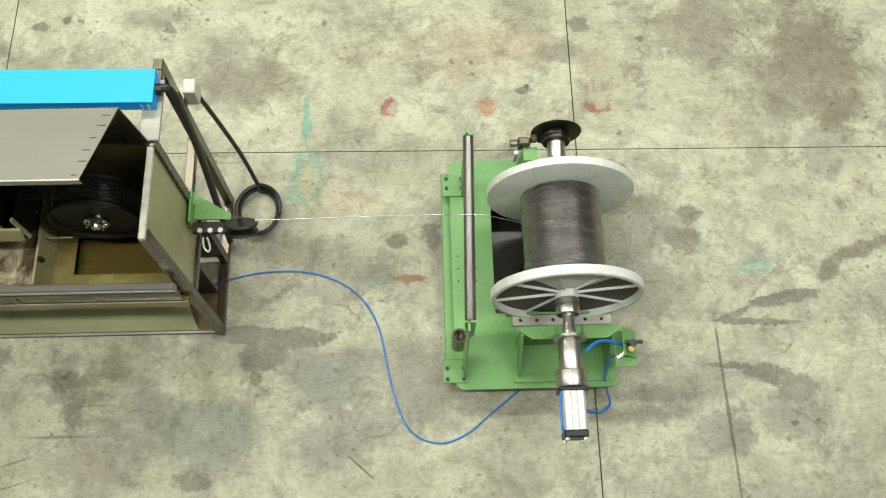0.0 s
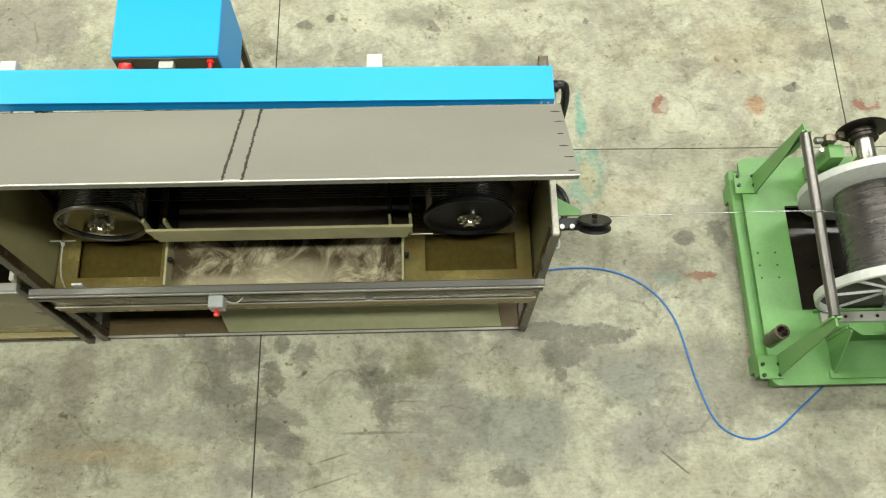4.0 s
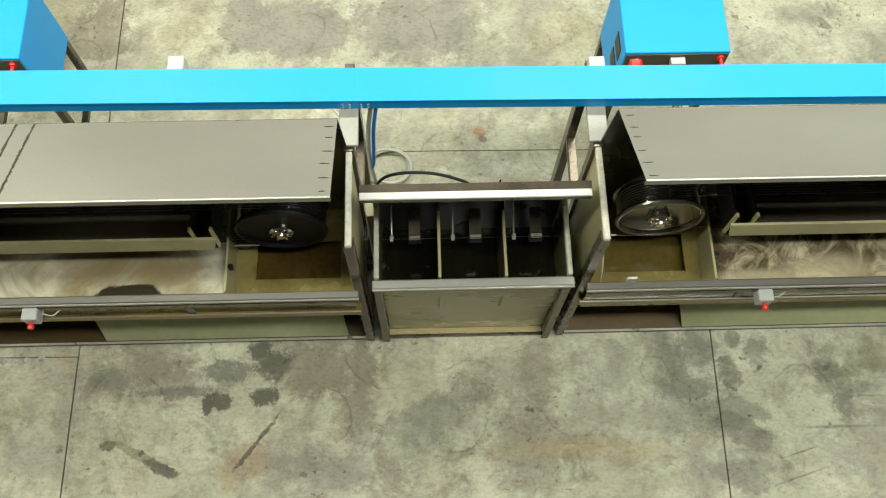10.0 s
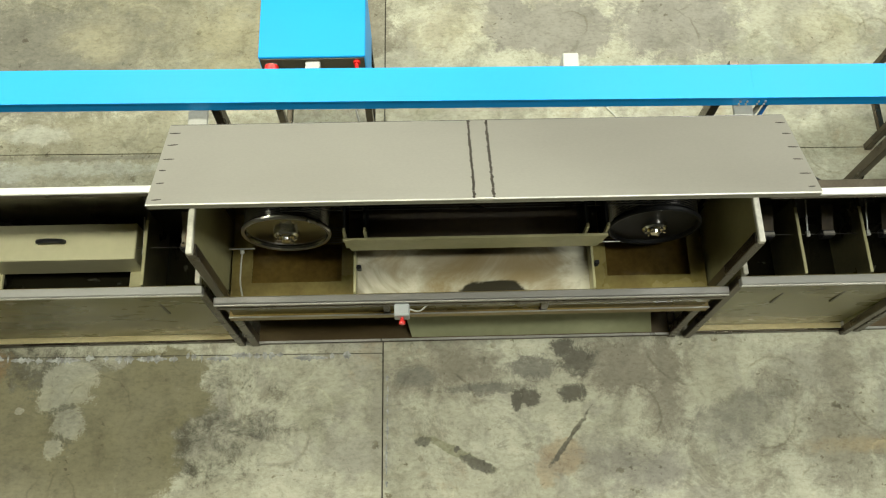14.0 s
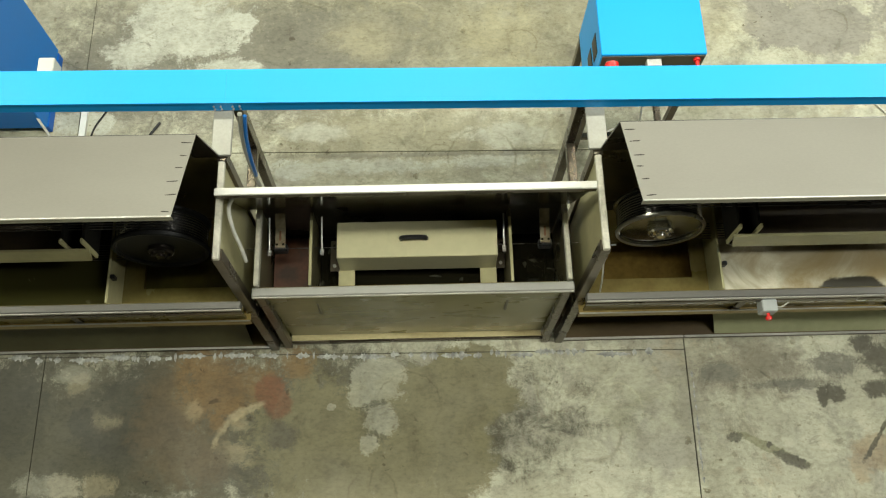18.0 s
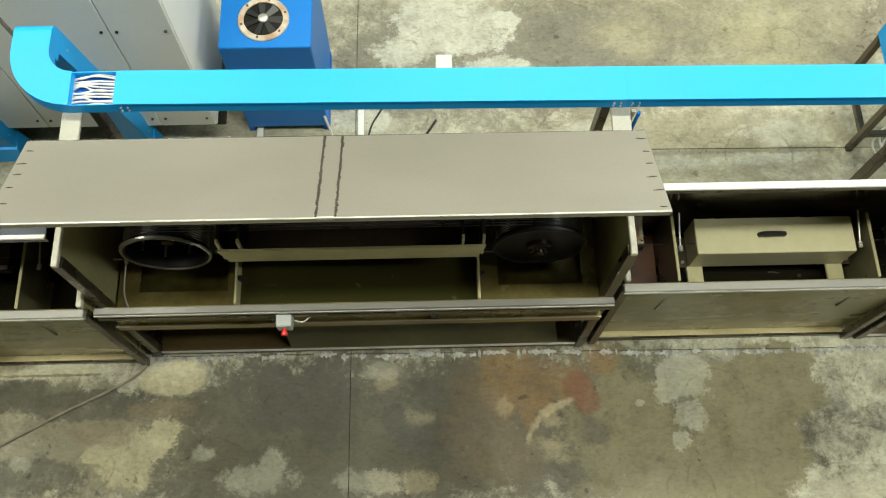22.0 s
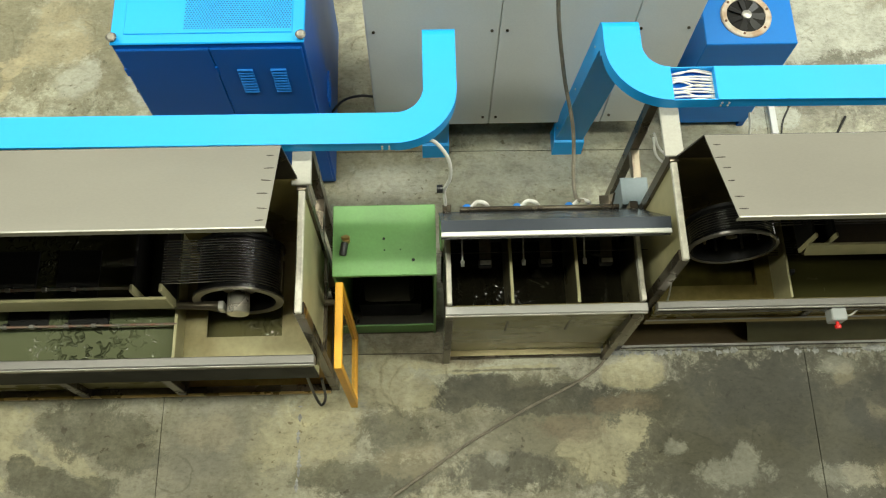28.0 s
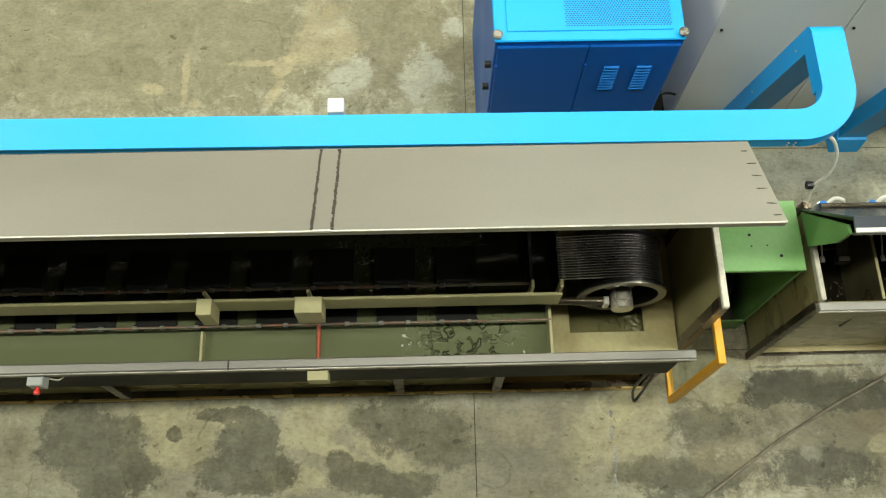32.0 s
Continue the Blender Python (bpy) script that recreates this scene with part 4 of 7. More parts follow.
def liquid(name, base, foam, cover, scale, ripple=0.0, inlet=(0, 0, 1), fine=19, grain=0.5, thick=(), bare=(), brown=()):
    """Still bath liquid with drying foam; ripples spread from the inlet (x, y, reach). Ovals (x, y, half-axes) of thick foam, open dark liquid and brown scum."""
    m = material(name, base, 0.12, 0, 0.1, scale, 30, 0.25)
    nt = m.node_tree
    bsdf = nt.nodes["Principled BSDF"]
    co = nt.nodes.new("ShaderNodeTexCoord")
    t = nt.nodes.new("ShaderNodeTexNoise")
    t.inputs["Scale"].default_value, t.inputs["Detail"].default_value, t.inputs["Distortion"].default_value = scale, 9, 1.0
    t.inputs["Roughness"].default_value = grain
    nt.links.new(co.outputs["Object"], t.inputs["Vector"])
    if ripple:
        rip = nt.nodes.new("ShaderNodeTexNoise")
        rip.inputs["Scale"].default_value, rip.inputs["Detail"].default_value, rip.inputs["Distortion"].default_value = fine, 1, 0.8
        nt.links.new(co.outputs["Object"], rip.inputs["Vector"])
        bp = nt.nodes.new("ShaderNodeBump")
        bp.inputs["Strength"].default_value, bp.inputs["Distance"].default_value = 1.0, ripple
        crest = nt.nodes.new("ShaderNodeMapRange")
        crest.interpolation_type = "SMOOTHSTEP"
        crest.inputs["From Min"].default_value, crest.inputs["From Max"].default_value = 0.50, 0.72
        nt.links.new(rip.outputs["Fac"], crest.inputs["Value"])
        nt.links.new(crest.outputs[0], bp.inputs["Height"])
        geo = nt.nodes.new("ShaderNodeNewGeometry")
        away = nt.nodes.new("ShaderNodeVectorMath")
        away.operation = "DISTANCE"
        away.inputs[1].default_value = (inlet[0], inlet[1], 0.9)
        nt.links.new(geo.outputs["Position"], away.inputs[0])
        calm = nt.nodes.new("ShaderNodeMapRange")
        calm.interpolation_type = "SMOOTHSTEP"
        calm.inputs["From Min"].default_value, calm.inputs["From Max"].default_value = inlet[2] * 0.3, inlet[2] * 1.2
        calm.inputs["To Min"].default_value, calm.inputs["To Max"].default_value = 1.0, 0.03
        nt.links.new(away.outputs["Value"], calm.inputs["Value"])
        nt.links.new(calm.outputs[0], bp.inputs["Strength"])
        nt.links.new(bp.outputs[0], bsdf.inputs["Normal"])
        for link in list(bsdf.inputs["Roughness"].links):
            nt.links.remove(link)
        bsdf.inputs["Roughness"].default_value = 0.04
    r = nt.nodes.new("ShaderNodeValToRGB")
    els = r.color_ramp.elements
    els.new(0.5)
    for e, (p, c) in zip(els, [(cover - 0.10, base), (cover, tuple(0.45 * a + 0.45 * b for a, b in zip(base, foam))), (cover + 0.10, foam)]):
        e.position, e.color = p, (*c, 1)
    place = nt.nodes.new("ShaderNodeNewGeometry")

    def oval(x, y, rx, ry):
        mp = nt.nodes.new("ShaderNodeMapping")
        mp.vector_type = "TEXTURE"
        mp.inputs["Location"].default_value, mp.inputs["Scale"].default_value = (x, y, 0.93), (rx, ry, 1)
        nt.links.new(place.outputs["Position"], mp.inputs[0])
        ln = nt.nodes.new("ShaderNodeVectorMath")
        ln.operation = "LENGTH"
        nt.links.new(mp.outputs[0], ln.inputs[0])
        wob = nt.nodes.new("ShaderNodeMath")
        wob.operation = "MULTIPLY_ADD"
        nt.links.new(t.outputs["Fac"], wob.inputs[0])
        wob.inputs[1].default_value = 2.2
        nt.links.new(ln.outputs["Value"], wob.inputs[2])
        return wob.outputs[0]

    def within(v, edge, full):
        mr = nt.nodes.new("ShaderNodeMapRange")
        mr.interpolation_type = "SMOOTHSTEP"
        mr.inputs["From Min"].default_value, mr.inputs["From Max"].default_value = 2.1 + edge, 2.1 - edge
        mr.inputs["To Max"].default_value = full
        nt.links.new(v, mr.inputs["Value"])
        return mr.outputs[0]

    nt.links.new(t.outputs["Fac"], r.inputs[0])
    col = r.outputs[0]
    for ovals, colour, edge, full in ((thick, foam, 0.55, 0.55), (brown, (0.27, 0.205, 0.105), 0.6, 0.72), (bare, (0.030, 0.026, 0.017), 0.10, 1.0)):
        for o in ovals:
            mx = nt.nodes.new("ShaderNodeMix")
            mx.data_type = "RGBA"
            nt.links.new(within(oval(*o), edge, full), mx.inputs[0])
            nt.links.new(col, mx.inputs[6])
            mx.inputs[7].default_value = (*colour, 1)
            col = mx.outputs[2]
    nt.links.new(col, bsdf.inputs["Base Color"])
    return m


LIQ1 = liquid("brown_bath_liquid", (0.085, 0.064, 0.036), (0.50, 0.44, 0.29), 0.55, 5.5, grain=0.74, thick=[(-2.38, 1.44, 0.20, 0.07), (-2.74, 1.40, 0.16, 0.04)])
LIQ2 = liquid("foaming_bath_liquid", (0.25, 0.195, 0.100), (0.64, 0.61, 0.48), 0.47, 2.6, grain=0.60, bare=[(-5.71, 1.375, 0.15, 0.055)], brown=[(-5.85, 1.56, 0.36, 0.10), (-5.5, 1.47, 0.16, 0.07)])
LIQ3 = liquid("olive_bath_liquid", (0.030, 0.028, 0.008), (0.25, 0.24, 0.15), 0.77, 8)
# LIQ4 to LIQ6: the rare pale flecks are glints put into the colour
LIQ4 = liquid("green_grey_bath_liquid", (0.115, 0.128, 0.070), (0.7, 0.72, 0.66), 0.86, 13, 0.034, (-13.62, 1.22, 0.30), fine=26)
LIQ5 = liquid("olive_sump_water", (0.125, 0.115, 0.052), (0.5, 0.5, 0.4), 0.86, 14, 0.006, (-12.75, 1.35, 0.35))
LIQ6 = liquid("dark_olive_plating_liquid", (0.030, 0.031, 0.014), (0.5, 0.5, 0.45), 0.88, 14, 0.030, (-13.9, 1.76, 0.40), fine=36)
LIQD = liquid("dark_rinse_water", (0.010, 0.009, 0.005), (0.16, 0.16, 0.12), 0.74, 9, 0.010, (-11.7, 1.36, 0.30), fine=34)


PANEL_RUN = 0.105
PANELD = material("shaded_olive_lower_panel", (0.155, 0.145, 0.072), 0.34, 0, 0.10, 2.5, 25, 0.02, (1, 1, 1), (0.10, 0.088, 0.040))
GOLDRAIL = material("gold_lit_rail", (0.44, 0.32, 0.110), 0.40, 0.15, 0.15, 3, 90, 0.05, (0.4, 1, 1), (0.20, 0.135, 0.045))


def bath(xr, xl, label, liq, sump, left_face, right_face, seam, stop_x, panel_from, front, ridge, F, G, L, D, T, wy):
    """Open bath. F: front of its frame; G: back of the front rail; L: front of the lower rail; D: divider places;
    T: ends of the inner trough and its front; wy: front of the wheels."""
    back = 1.86
    # third bath: ledge and lower panel use copies darkened as its deeper shade
    ledge = LEDGED if liq is LIQ3 else LEDGE
    o = thing("treatment_bath", label, "industrial bath", "treatment baths", at=((xl + xr) / 2, (F + back) / 2, 0))
    end_frame(o, xr - 0.022, F, back, -1)
    end_frame(o, xl + 0.022, F, back, 1)
    a, b = xl + 0.044, xr - 0.044
    # front frame
    rail = part("front_rail", box(a - 0.030, b + 0.030, G - 0.036, G, 0.985, 1.035, 0.004), RAIL, o, "brushed steel front rail")
    part("rail_lip", box(a - 0.030, b + 0.030, G - 0.041, G - 0.036, 1.016, 1.026, 0.001), BRIGHT, rail, "bright rail edge")
    part("rail_skirt", box(a - 0.026, b + 0.026, G - 0.039, G - 0.033, 0.955, 0.984, 0.001), STEEL, rail)
    # gold of rail and shelf is reflected light put into the colour
    low = part("lower_rail", box(a - 0.020, b + 0.020, L, L + 0.006, 0.690, 0.746, 0.001), GOLDRAIL, o, "lower rail with a gold gleam in its colour")
    part("lower_lip", box(a - 0.020, b + 0.020, L - 0.003, L + 0.004, 0.746, 0.752, 0.001), BRIGHT, low, "bright edge")
    part("lower_shelf", box(a - 0.020, b + 0.020, L + 0.006, F + 0.075, 0.728, 0.735, 0), GOLDEN, low, "golden shelf of the lower rail, light put into its colour")
    part("bottom_rail", box(a, b, F + 0.009, F + 0.018, 0, 0.040), STEEL, o)
    part("bottom_lip", box(a, b, F + 0.006, F + 0.018, 0.040, 0.046, 0.001), BRIGHT, o)
    for sx in (a + 0.325 * (b - a), a + 0.655 * (b - a)):
        part("stub_post", box(sx - 0.018, sx + 0.018, L + 0.006, G - 0.002, 0.735, 0.984), STEEL, o)
    skin = bmesh.new()
    z1, y1 = 0.20, F + 0.022 + PANEL_RUN
    ends = ((panel_from - 0.05, panel_from - 0.09), (b - 0.10, b - 0.13))
    rows = [[skin.verts.new((x, F + 0.022 + dy, 0.05 + dz)) for x in (ends[0][0], ends[1][0])] +
            [skin.verts.new((x, y1 + dy, z1 + dz)) for x in (ends[1][1], ends[0][1])] for dy, dz in ((0, 0), (0.005, -0.006))]
    skin.faces.new(rows[0])
    skin.faces.new(rows[1][::-1])
    for k in range(4):
        skin.faces.new((rows[0][k], rows[1][k], rows[1][(k + 1) % 4], rows[0][(k + 1) % 4]))
    part("lower_panel", skin, PANELD if liq is LIQ3 else PANELG, o, "sloping green-grey plastic lower panel")
    part("floor_plate", box(a, b, F + 0.019, F + 0.24, 0.03, 0.04, 0), TANNED, o)
    # dark sheet put in for the shade at the back of the recess
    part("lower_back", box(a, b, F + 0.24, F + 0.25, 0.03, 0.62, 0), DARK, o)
    # tank
    yf, yb = G + 0.012, back - 0.012
    part("tank_front", box(a, b, G + 0.002, yf, 0.64, 1.000, 0), INNER, o)
    # tank back colour is darkened as the shade under the lid
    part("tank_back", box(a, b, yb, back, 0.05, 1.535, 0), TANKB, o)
    part("tank_floor", box(a, b, yf, yb, 0.64, 0.65, 0), OCHRE, o)
    d1, d2 = D
    for dx in (d1, d2):
        part("divider", box(dx - 0.006, dx + 0.006, yf, yb, 0.65, 1.02, 0.002), BEIGE, o)
        part("divider_clip", box(dx + 0.008, dx + 0.030, yf + 0.115, yf + 0.135, 0.985, 1.028, 0.003), BLACK, o)
    part("liquid", box(d1 + 0.006, d2 - 0.006, yf, yb, 0.80, 0.93, 0), liq, o, "still dirty liquid with drying foam")
    for u, v in ((a, d1 - 0.006), (d2 + 0.006, b)):
        # ledge with a rectangular sump hole
        z0, z1 = 0.815, 0.825
        hx0, hx1, hy0, hy1 = u + 0.10, v - 0.075, 1.482, yb - 0.17
        led = part("ledge", box(u, v, yf, hy0, z0, z1, 0), ledge, o, "stained beige ledge round the sump")
        part("ledge_side", box(u, hx0, hy0, hy1, z0, z1, 0), ledge, led)
        part("ledge_side", box(hx1, v, hy0, hy1, z0, z1, 0), ledge, led)
        part("ledge_back", box(u, v, hy1, yb, z0, z1, 0), ledge, led)
        part("sump_water", box(hx0 - 0.02, hx1 + 0.02, hy0 - 0.02, hy1 + 0.02, 0.66, 0.74, 0), sump, o, "brown stained sump")
        part("wire_guide", cyl((u + 0.02, yf + 0.24, 0.99), (u + 0.14, yf + 0.24, 0.99), 0.004, seg=8), BRIGHT, o, "thin bright guide rod")
    # inner trough
    ta, tb, ty0 = T
    ty1 = back - 0.030
    part("trough_front", prism([(ta, 1.325), (ta + 0.03, 1.20), (tb - 0.03, 1.20), (tb, 1.325)], "y", ty0, ty0 + 0.012), BEIGE, o, "beige plastic trough wall")
    part("trough_floor", box(ta + 0.02, tb - 0.02, ty0 + 0.012, ty1, 1.19, 1.20, 0), TROUGH, o)
    # black back panel and rear ends stand in for shade under the lid
    part("trough_back", box(ta + 0.02, tb - 0.02, ty1, ty1 + 0.012, 1.19, 1.49, 0), BLACKP, o, "black trough back, coloured as shade")
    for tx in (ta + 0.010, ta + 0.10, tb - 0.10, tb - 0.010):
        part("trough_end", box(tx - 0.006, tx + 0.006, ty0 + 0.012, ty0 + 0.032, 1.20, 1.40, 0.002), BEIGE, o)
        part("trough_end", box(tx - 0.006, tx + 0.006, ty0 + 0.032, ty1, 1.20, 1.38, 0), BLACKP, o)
    # wheels and wire
    cz, r = 1.150, 0.203
    wl, wr = xl + 0.358, xr - 0.362
    wheel(o, wl, cz, wy, wy + 0.140, r, left_face, hollow=left_face is WHEELB)
    wheel(o, wr, cz, wy, wy + 0.140, r + 0.010, right_face, dim=left_face is WHEELB)
    for k in range(7):
        y = wy + 0.030 + 0.0125 * k
        for z in (cz + r * 0.955, cz - r * 0.955):
            part("wire_strand", tube([(wl, y, z), ((wl + wr) / 2, y, z - 0.002), (wr, y, z)], 0.0020, 5, 1, raw=True), WIRE, o)
    lid(o, xl + 0.03, xr - 0.03, front, ridge, back, 1.525, seam)
    emergency_stop(o, stop_x, G - 0.018, 0.95)
    part("drain_tube", tube([(xl + 0.11, yf + 0.03, 0.83), (xl + 0.112, yf + 0.08, 0.93), (xl + 0.118, yf + 0.15, 0.97), (xl + 0.125, yf + 0.22, 0.99)], 0.004, 6, 5), CABLE, o, "thin clear drain tube")
    part("drain_tip", cyl((xl + 0.125, yf + 0.22, 0.985), (xl + 0.125, yf + 0.235, 1.0), 0.010, seg=10), CLEARTIP, o)
    if liq is LIQ1:
        part("level_tag", box(xl + 0.205, xl + 0.255, yf + 0.001, yf + 0.012, 0.955, 1.035), WHITE, o, "small white tag")
    return o


CLEARTIP = material("pale_tube_tip", (0.60, 0.60, 0.55), 0.35, 0, 0.05, 8, 60, 0.03)
COILM = material("dark_bright_wire_coil", (0.22, 0.215, 0.21), 0.22, 0.95, 0.15, 12, 200, 0.03)
SUMP1 = material("olive_yellow_sump", (0.130, 0.096, 0.022), 0.20, 0, 0.2, 5, 40, 0.1, (1, 1, 1), (0.11, 0.08, 0.02))
SUMP2 = material("golden_brown_sump", (0.170, 0.110, 0.026), 0.16, 0, 0.2, 5, 40, 0.1, (1, 1, 1), (0.09, 0.055, 0.014))
SUMP3 = material("dark_olive_sump", (0.100, 0.085, 0.020), 0.12, 0, 0.2, 7, 20, 0.6, (1, 1, 1), (0.05, 0.042, 0.012))
LEDGED = material("shaded_ochre_ledge", (0.19, 0.155, 0.048), 0.24, 0, 0.15, 4, 50, 0.08, (1, 1, 1), (0.085, 0.062, 0.018))
LEDGE = material("ochre_stained_ledge", (0.30, 0.25, 0.085), 0.26, 0, 0.15, 4, 50, 0.08, (1, 1, 1), (0.16, 0.115, 0.036))
RAIL = material("brushed_rail_steel", (0.33, 0.318, 0.300), 0.34, 0.75, 0.08, 3, 140, 0.06, (0.2, 1, 1))
TROUGH = material("dark_trough_floor", (0.060, 0.040, 0.018), 0.55, 0, 0.2, 5, 40, 0.1, (1, 1, 1), (0.03, 0.02, 0.012))
BLACKP = material("black_plastic_and_shade", (0.007, 0.0065, 0.005), 0.6, 0, 0.2, 6, 50, 0.05)
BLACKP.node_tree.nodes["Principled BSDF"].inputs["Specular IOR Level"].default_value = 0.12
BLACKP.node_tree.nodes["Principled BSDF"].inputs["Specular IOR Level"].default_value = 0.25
WHEELD = material("polished_dark_steel", (0.36, 0.35, 0.30), 0.18, 0.95, 0.15, 5, 90, 0.05)
WHEELB = material("black_wheel", (0.014, 0.014, 0.014), 0.5, 0, 0.2, 6, 80, 0.05)
WHEELB.node_tree.nodes["Principled BSDF"].inputs["Specular IOR Level"].default_value = 0.3

bath(-1.155, -3.575, "open steel wire bath with brown foaming liquid and raised lid", LIQ1, SUMP1, WHEELD, WHEELB, -2.385, -2.709, -2.80,
     (1.345, 2.195), (1.777, 1.922), 1.388, 1.362, 1.357, (-2.946, -1.832), (-2.953, -1.778, 1.516), 1.627)
bath(-4.610, -7.030, "open steel wire bath with pale foam and raised lid", LIQ2, SUMP2, WHEELD, WHEELB, -5.828, -6.151, -6.07,
     (1.330, 2.140), (1.745, 1.940), 1.380, 1.347, 1.332, (-6.368, -5.247), (-6.397, -5.228, 1.499), 1.606)
bath(-8.600, -11.020, "open steel wire bath with olive liquid and raised lid", LIQ3, SUMP3, WHEELB, WHEELB, -9.825, -10.146, -10.2,
     (1.302, 2.145), (1.732, 1.922), 1.372, 1.343, 1.332, (-10.368, -9.237), (-10.390, -9.220, 1.493), 1.556)


# ---------------------------------------------------------------- rinse units
RAILB = material("pale_brushed_rail", (0.47, 0.46, 0.43), 0.38, 0.6, 0.06, 3, 140, 0.05, (0.2, 1, 1))
DIVIDER = material("shade_olive_divider", (0.16, 0.145, 0.075), 0.30, 0, 0.2, 5, 50, 0.1, (1, 1, 1), (0.05, 0.042, 0.020))


SILL = material("golden_cream_sill", (0.62, 0.54, 0.30), 0.35, 0.2, 0.15, 4, 90, 0.05, (0.6, 1, 1), (0.36, 0.29, 0.13))


def rinse_body(o, xl, xr, F, back, dividers, liq):
    rail = part("front_rail", box(xl, xr, F - 0.012, F + 0.030, 0.995, 1.04, 0.004), RAILB, o, "pale brushed steel front rail")
    part("rail_lip", box(xl, xr, F - 0.016, F - 0.011, 1.012, 1.026, 0.001), BRIGHT, rail, "bright rail edge")
    for e in (xl + 0.02, xr - 0.02):
        part("front_post", box(e - 0.02, e + 0.02, F + 0.010, F + 0.050, 0, 0.995), STEEL, o)
        edge = part("side_edge", box(e - 0.012, e + 0.012, F + 0.035, back, 1.02, 1.06, 0.004), CREAM, o, "cream side edge")
        part("edge_stud", cyl((e, back - 0.05, 1.06), (e, back - 0.05, 1.075), 0.012, seg=10), BRIGHT, edge)
        part("side_sheet", box(e - 0.008, e + 0.008, F + 0.035, back, 0.06, 1.02, 0), PANEL, o)
        part("rear_post", box(e - 0.02, e + 0.02, back, back + 0.04, 0, 1.06), STEEL, o)
    part("bottom_rail", box(xl + 0.04, xr - 0.04, F + 0.030, F + 0.042, 0, 0.040), STEEL, o)
    part("sill", box(xl + 0.04, xr - 0.04, F + 0.042, F + 0.074, 0.034, 0.042, 0), SILL, o, "golden cream sill under the panel")
    part("front_panel", prism([(F + 0.074, 0.045), (F + 0.080, 0.045), (F + 0.036, 0.990), (F + 0.030, 0.990)], "x", xl + 0.04, xr - 0.04), PANEL, o, "olive-beige plastic front panel")
    part("tank_front", prism([(F + 0.068, 0.50), (F + 0.076, 0.50), (F + 0.044, 1.00), (F + 0.037, 1.00)], "x", xl + 0.03, xr - 0.03), INNER, o)
    # back wall colour holds both stain and the shade under the lid
    part("tank_back", box(xl + 0.04, xr - 0.04, back - 0.012, back, 0.1, 1.06, 0), STAINSHADE, o, "back wall dark with stain and inside shade")
    part("water", box(xl + 0.03, xr - 0.03, F + 0.068, back - 0.012, 0.55, 0.68, 0), liq, o, "dark standing rinse water")
    for dx in dividers:
        # divider faces are darkened for the reflections and shade inside the tank
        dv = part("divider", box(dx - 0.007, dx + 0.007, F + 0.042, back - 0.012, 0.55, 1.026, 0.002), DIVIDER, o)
        part("divider_edge", box(dx - 0.007, dx + 0.007, F + 0.042, back - 0.060, 1.026, 1.031, 0.001), BEIGE, dv, "pale top edge")
    # extra inner sheets whose dark colour stands in for the tank's shade
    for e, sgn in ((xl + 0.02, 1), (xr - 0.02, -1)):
        part("side_shade", box(e + sgn * 0.008, e + sgn * 0.012, F + 0.045, back - 0.012, 0.55, 1.016, 0), DIVIDER, o, "dark inner sheet, coloured as shade")


WIPERB = material("brown_wiper_bracket", (0.085, 0.062, 0.034), 0.8, 0, 0.25, 14, 60, 0.1, (1, 1, 1), (0.03, 0.022, 0.012))
HUBCAPS = material("worn_bright_cap", (0.66, 0.63, 0.54), 0.35, 0.4, 0.25, 30, 90, 0.05)


def guide(o, x, y, z):
    """Little wire guide: a long hanging rod with a ball eye."""
    g = part("guide_rod", cyl((x, y + 0.150, z + 0.04), (x, y - 0.008, z), 0.0042, seg=10), BRIGHT, o)
    part("guide_eye", lathe([(0, -0.011), (0.008, -0.008), (0.011, 0), (0.008, 0.008), (0, 0.011)], (x, y - 0.010, z), (1, 0, 0), 14), BRIGHT, g, smooth=True)
    part("guide_nut", cyl((x - 0.008, y - 0.024, z + 0.001), (x + 0.008, y - 0.024, z + 0.001), 0.009, seg=6), BRIGHT, g)


BRONZE = material("stained_bracket", (0.30, 0.265, 0.19), 0.35, 0.6, 0.25, 14, 60, 0.06, (1, 1, 1), (0.13, 0.095, 0.05))


def wiper(o, x, y, z, capped=False):
    """Black wiper block on a sloping stained bracket plate with a slot and two bolts."""
    g = part("wiper_block", box(x - 0.032, x + 0.032, y - 0.034, y + 0.004, z - 0.055, z - 0.006, 0.005), BLACK, o)
    if capped:
        part("wiper_cap", box(x - 0.027, x + 0.027, y - 0.032, y - 0.010, z - 0.004, z + 0.006, 0.003), HUBCAPS, g, "small bright steel cap")
        part("wiper_bracket", prism([(y - 0.002, z - 0.012), (y - 0.002, z - 0.006), (1.770, z + 0.03), (1.770, z + 0.02)], "x", x - 0.028, x + 0.028), WIPERB, g, "dark stained bracket strip")
        return g
    part("wiper_bracket", prism([(y - 0.020, z - 0.004), (y - 0.020, z + 0.002), (y + 0.075, z + 0.012), (y + 0.150, z + 0.055), (y + 0.150, z + 0.048), (y + 0.075, z + 0.006)], "x", x - 0.024, x + 0.024), BRONZE, g, "stained steel bracket plate")
    part("bracket_slot", box(x - 0.005, x + 0.005, y + 0.012, y + 0.062, z + 0.006, z + 0.013, 0.001), RUSTY, g, "rusty slot")
    for dx in (-0.015, 0.015):
        part("bracket_bolt", cyl((x + dx, y - 0.006, z), (x + dx, y - 0.006, z + 0.010), 0.006, seg=6), HUBM, g)
    return g


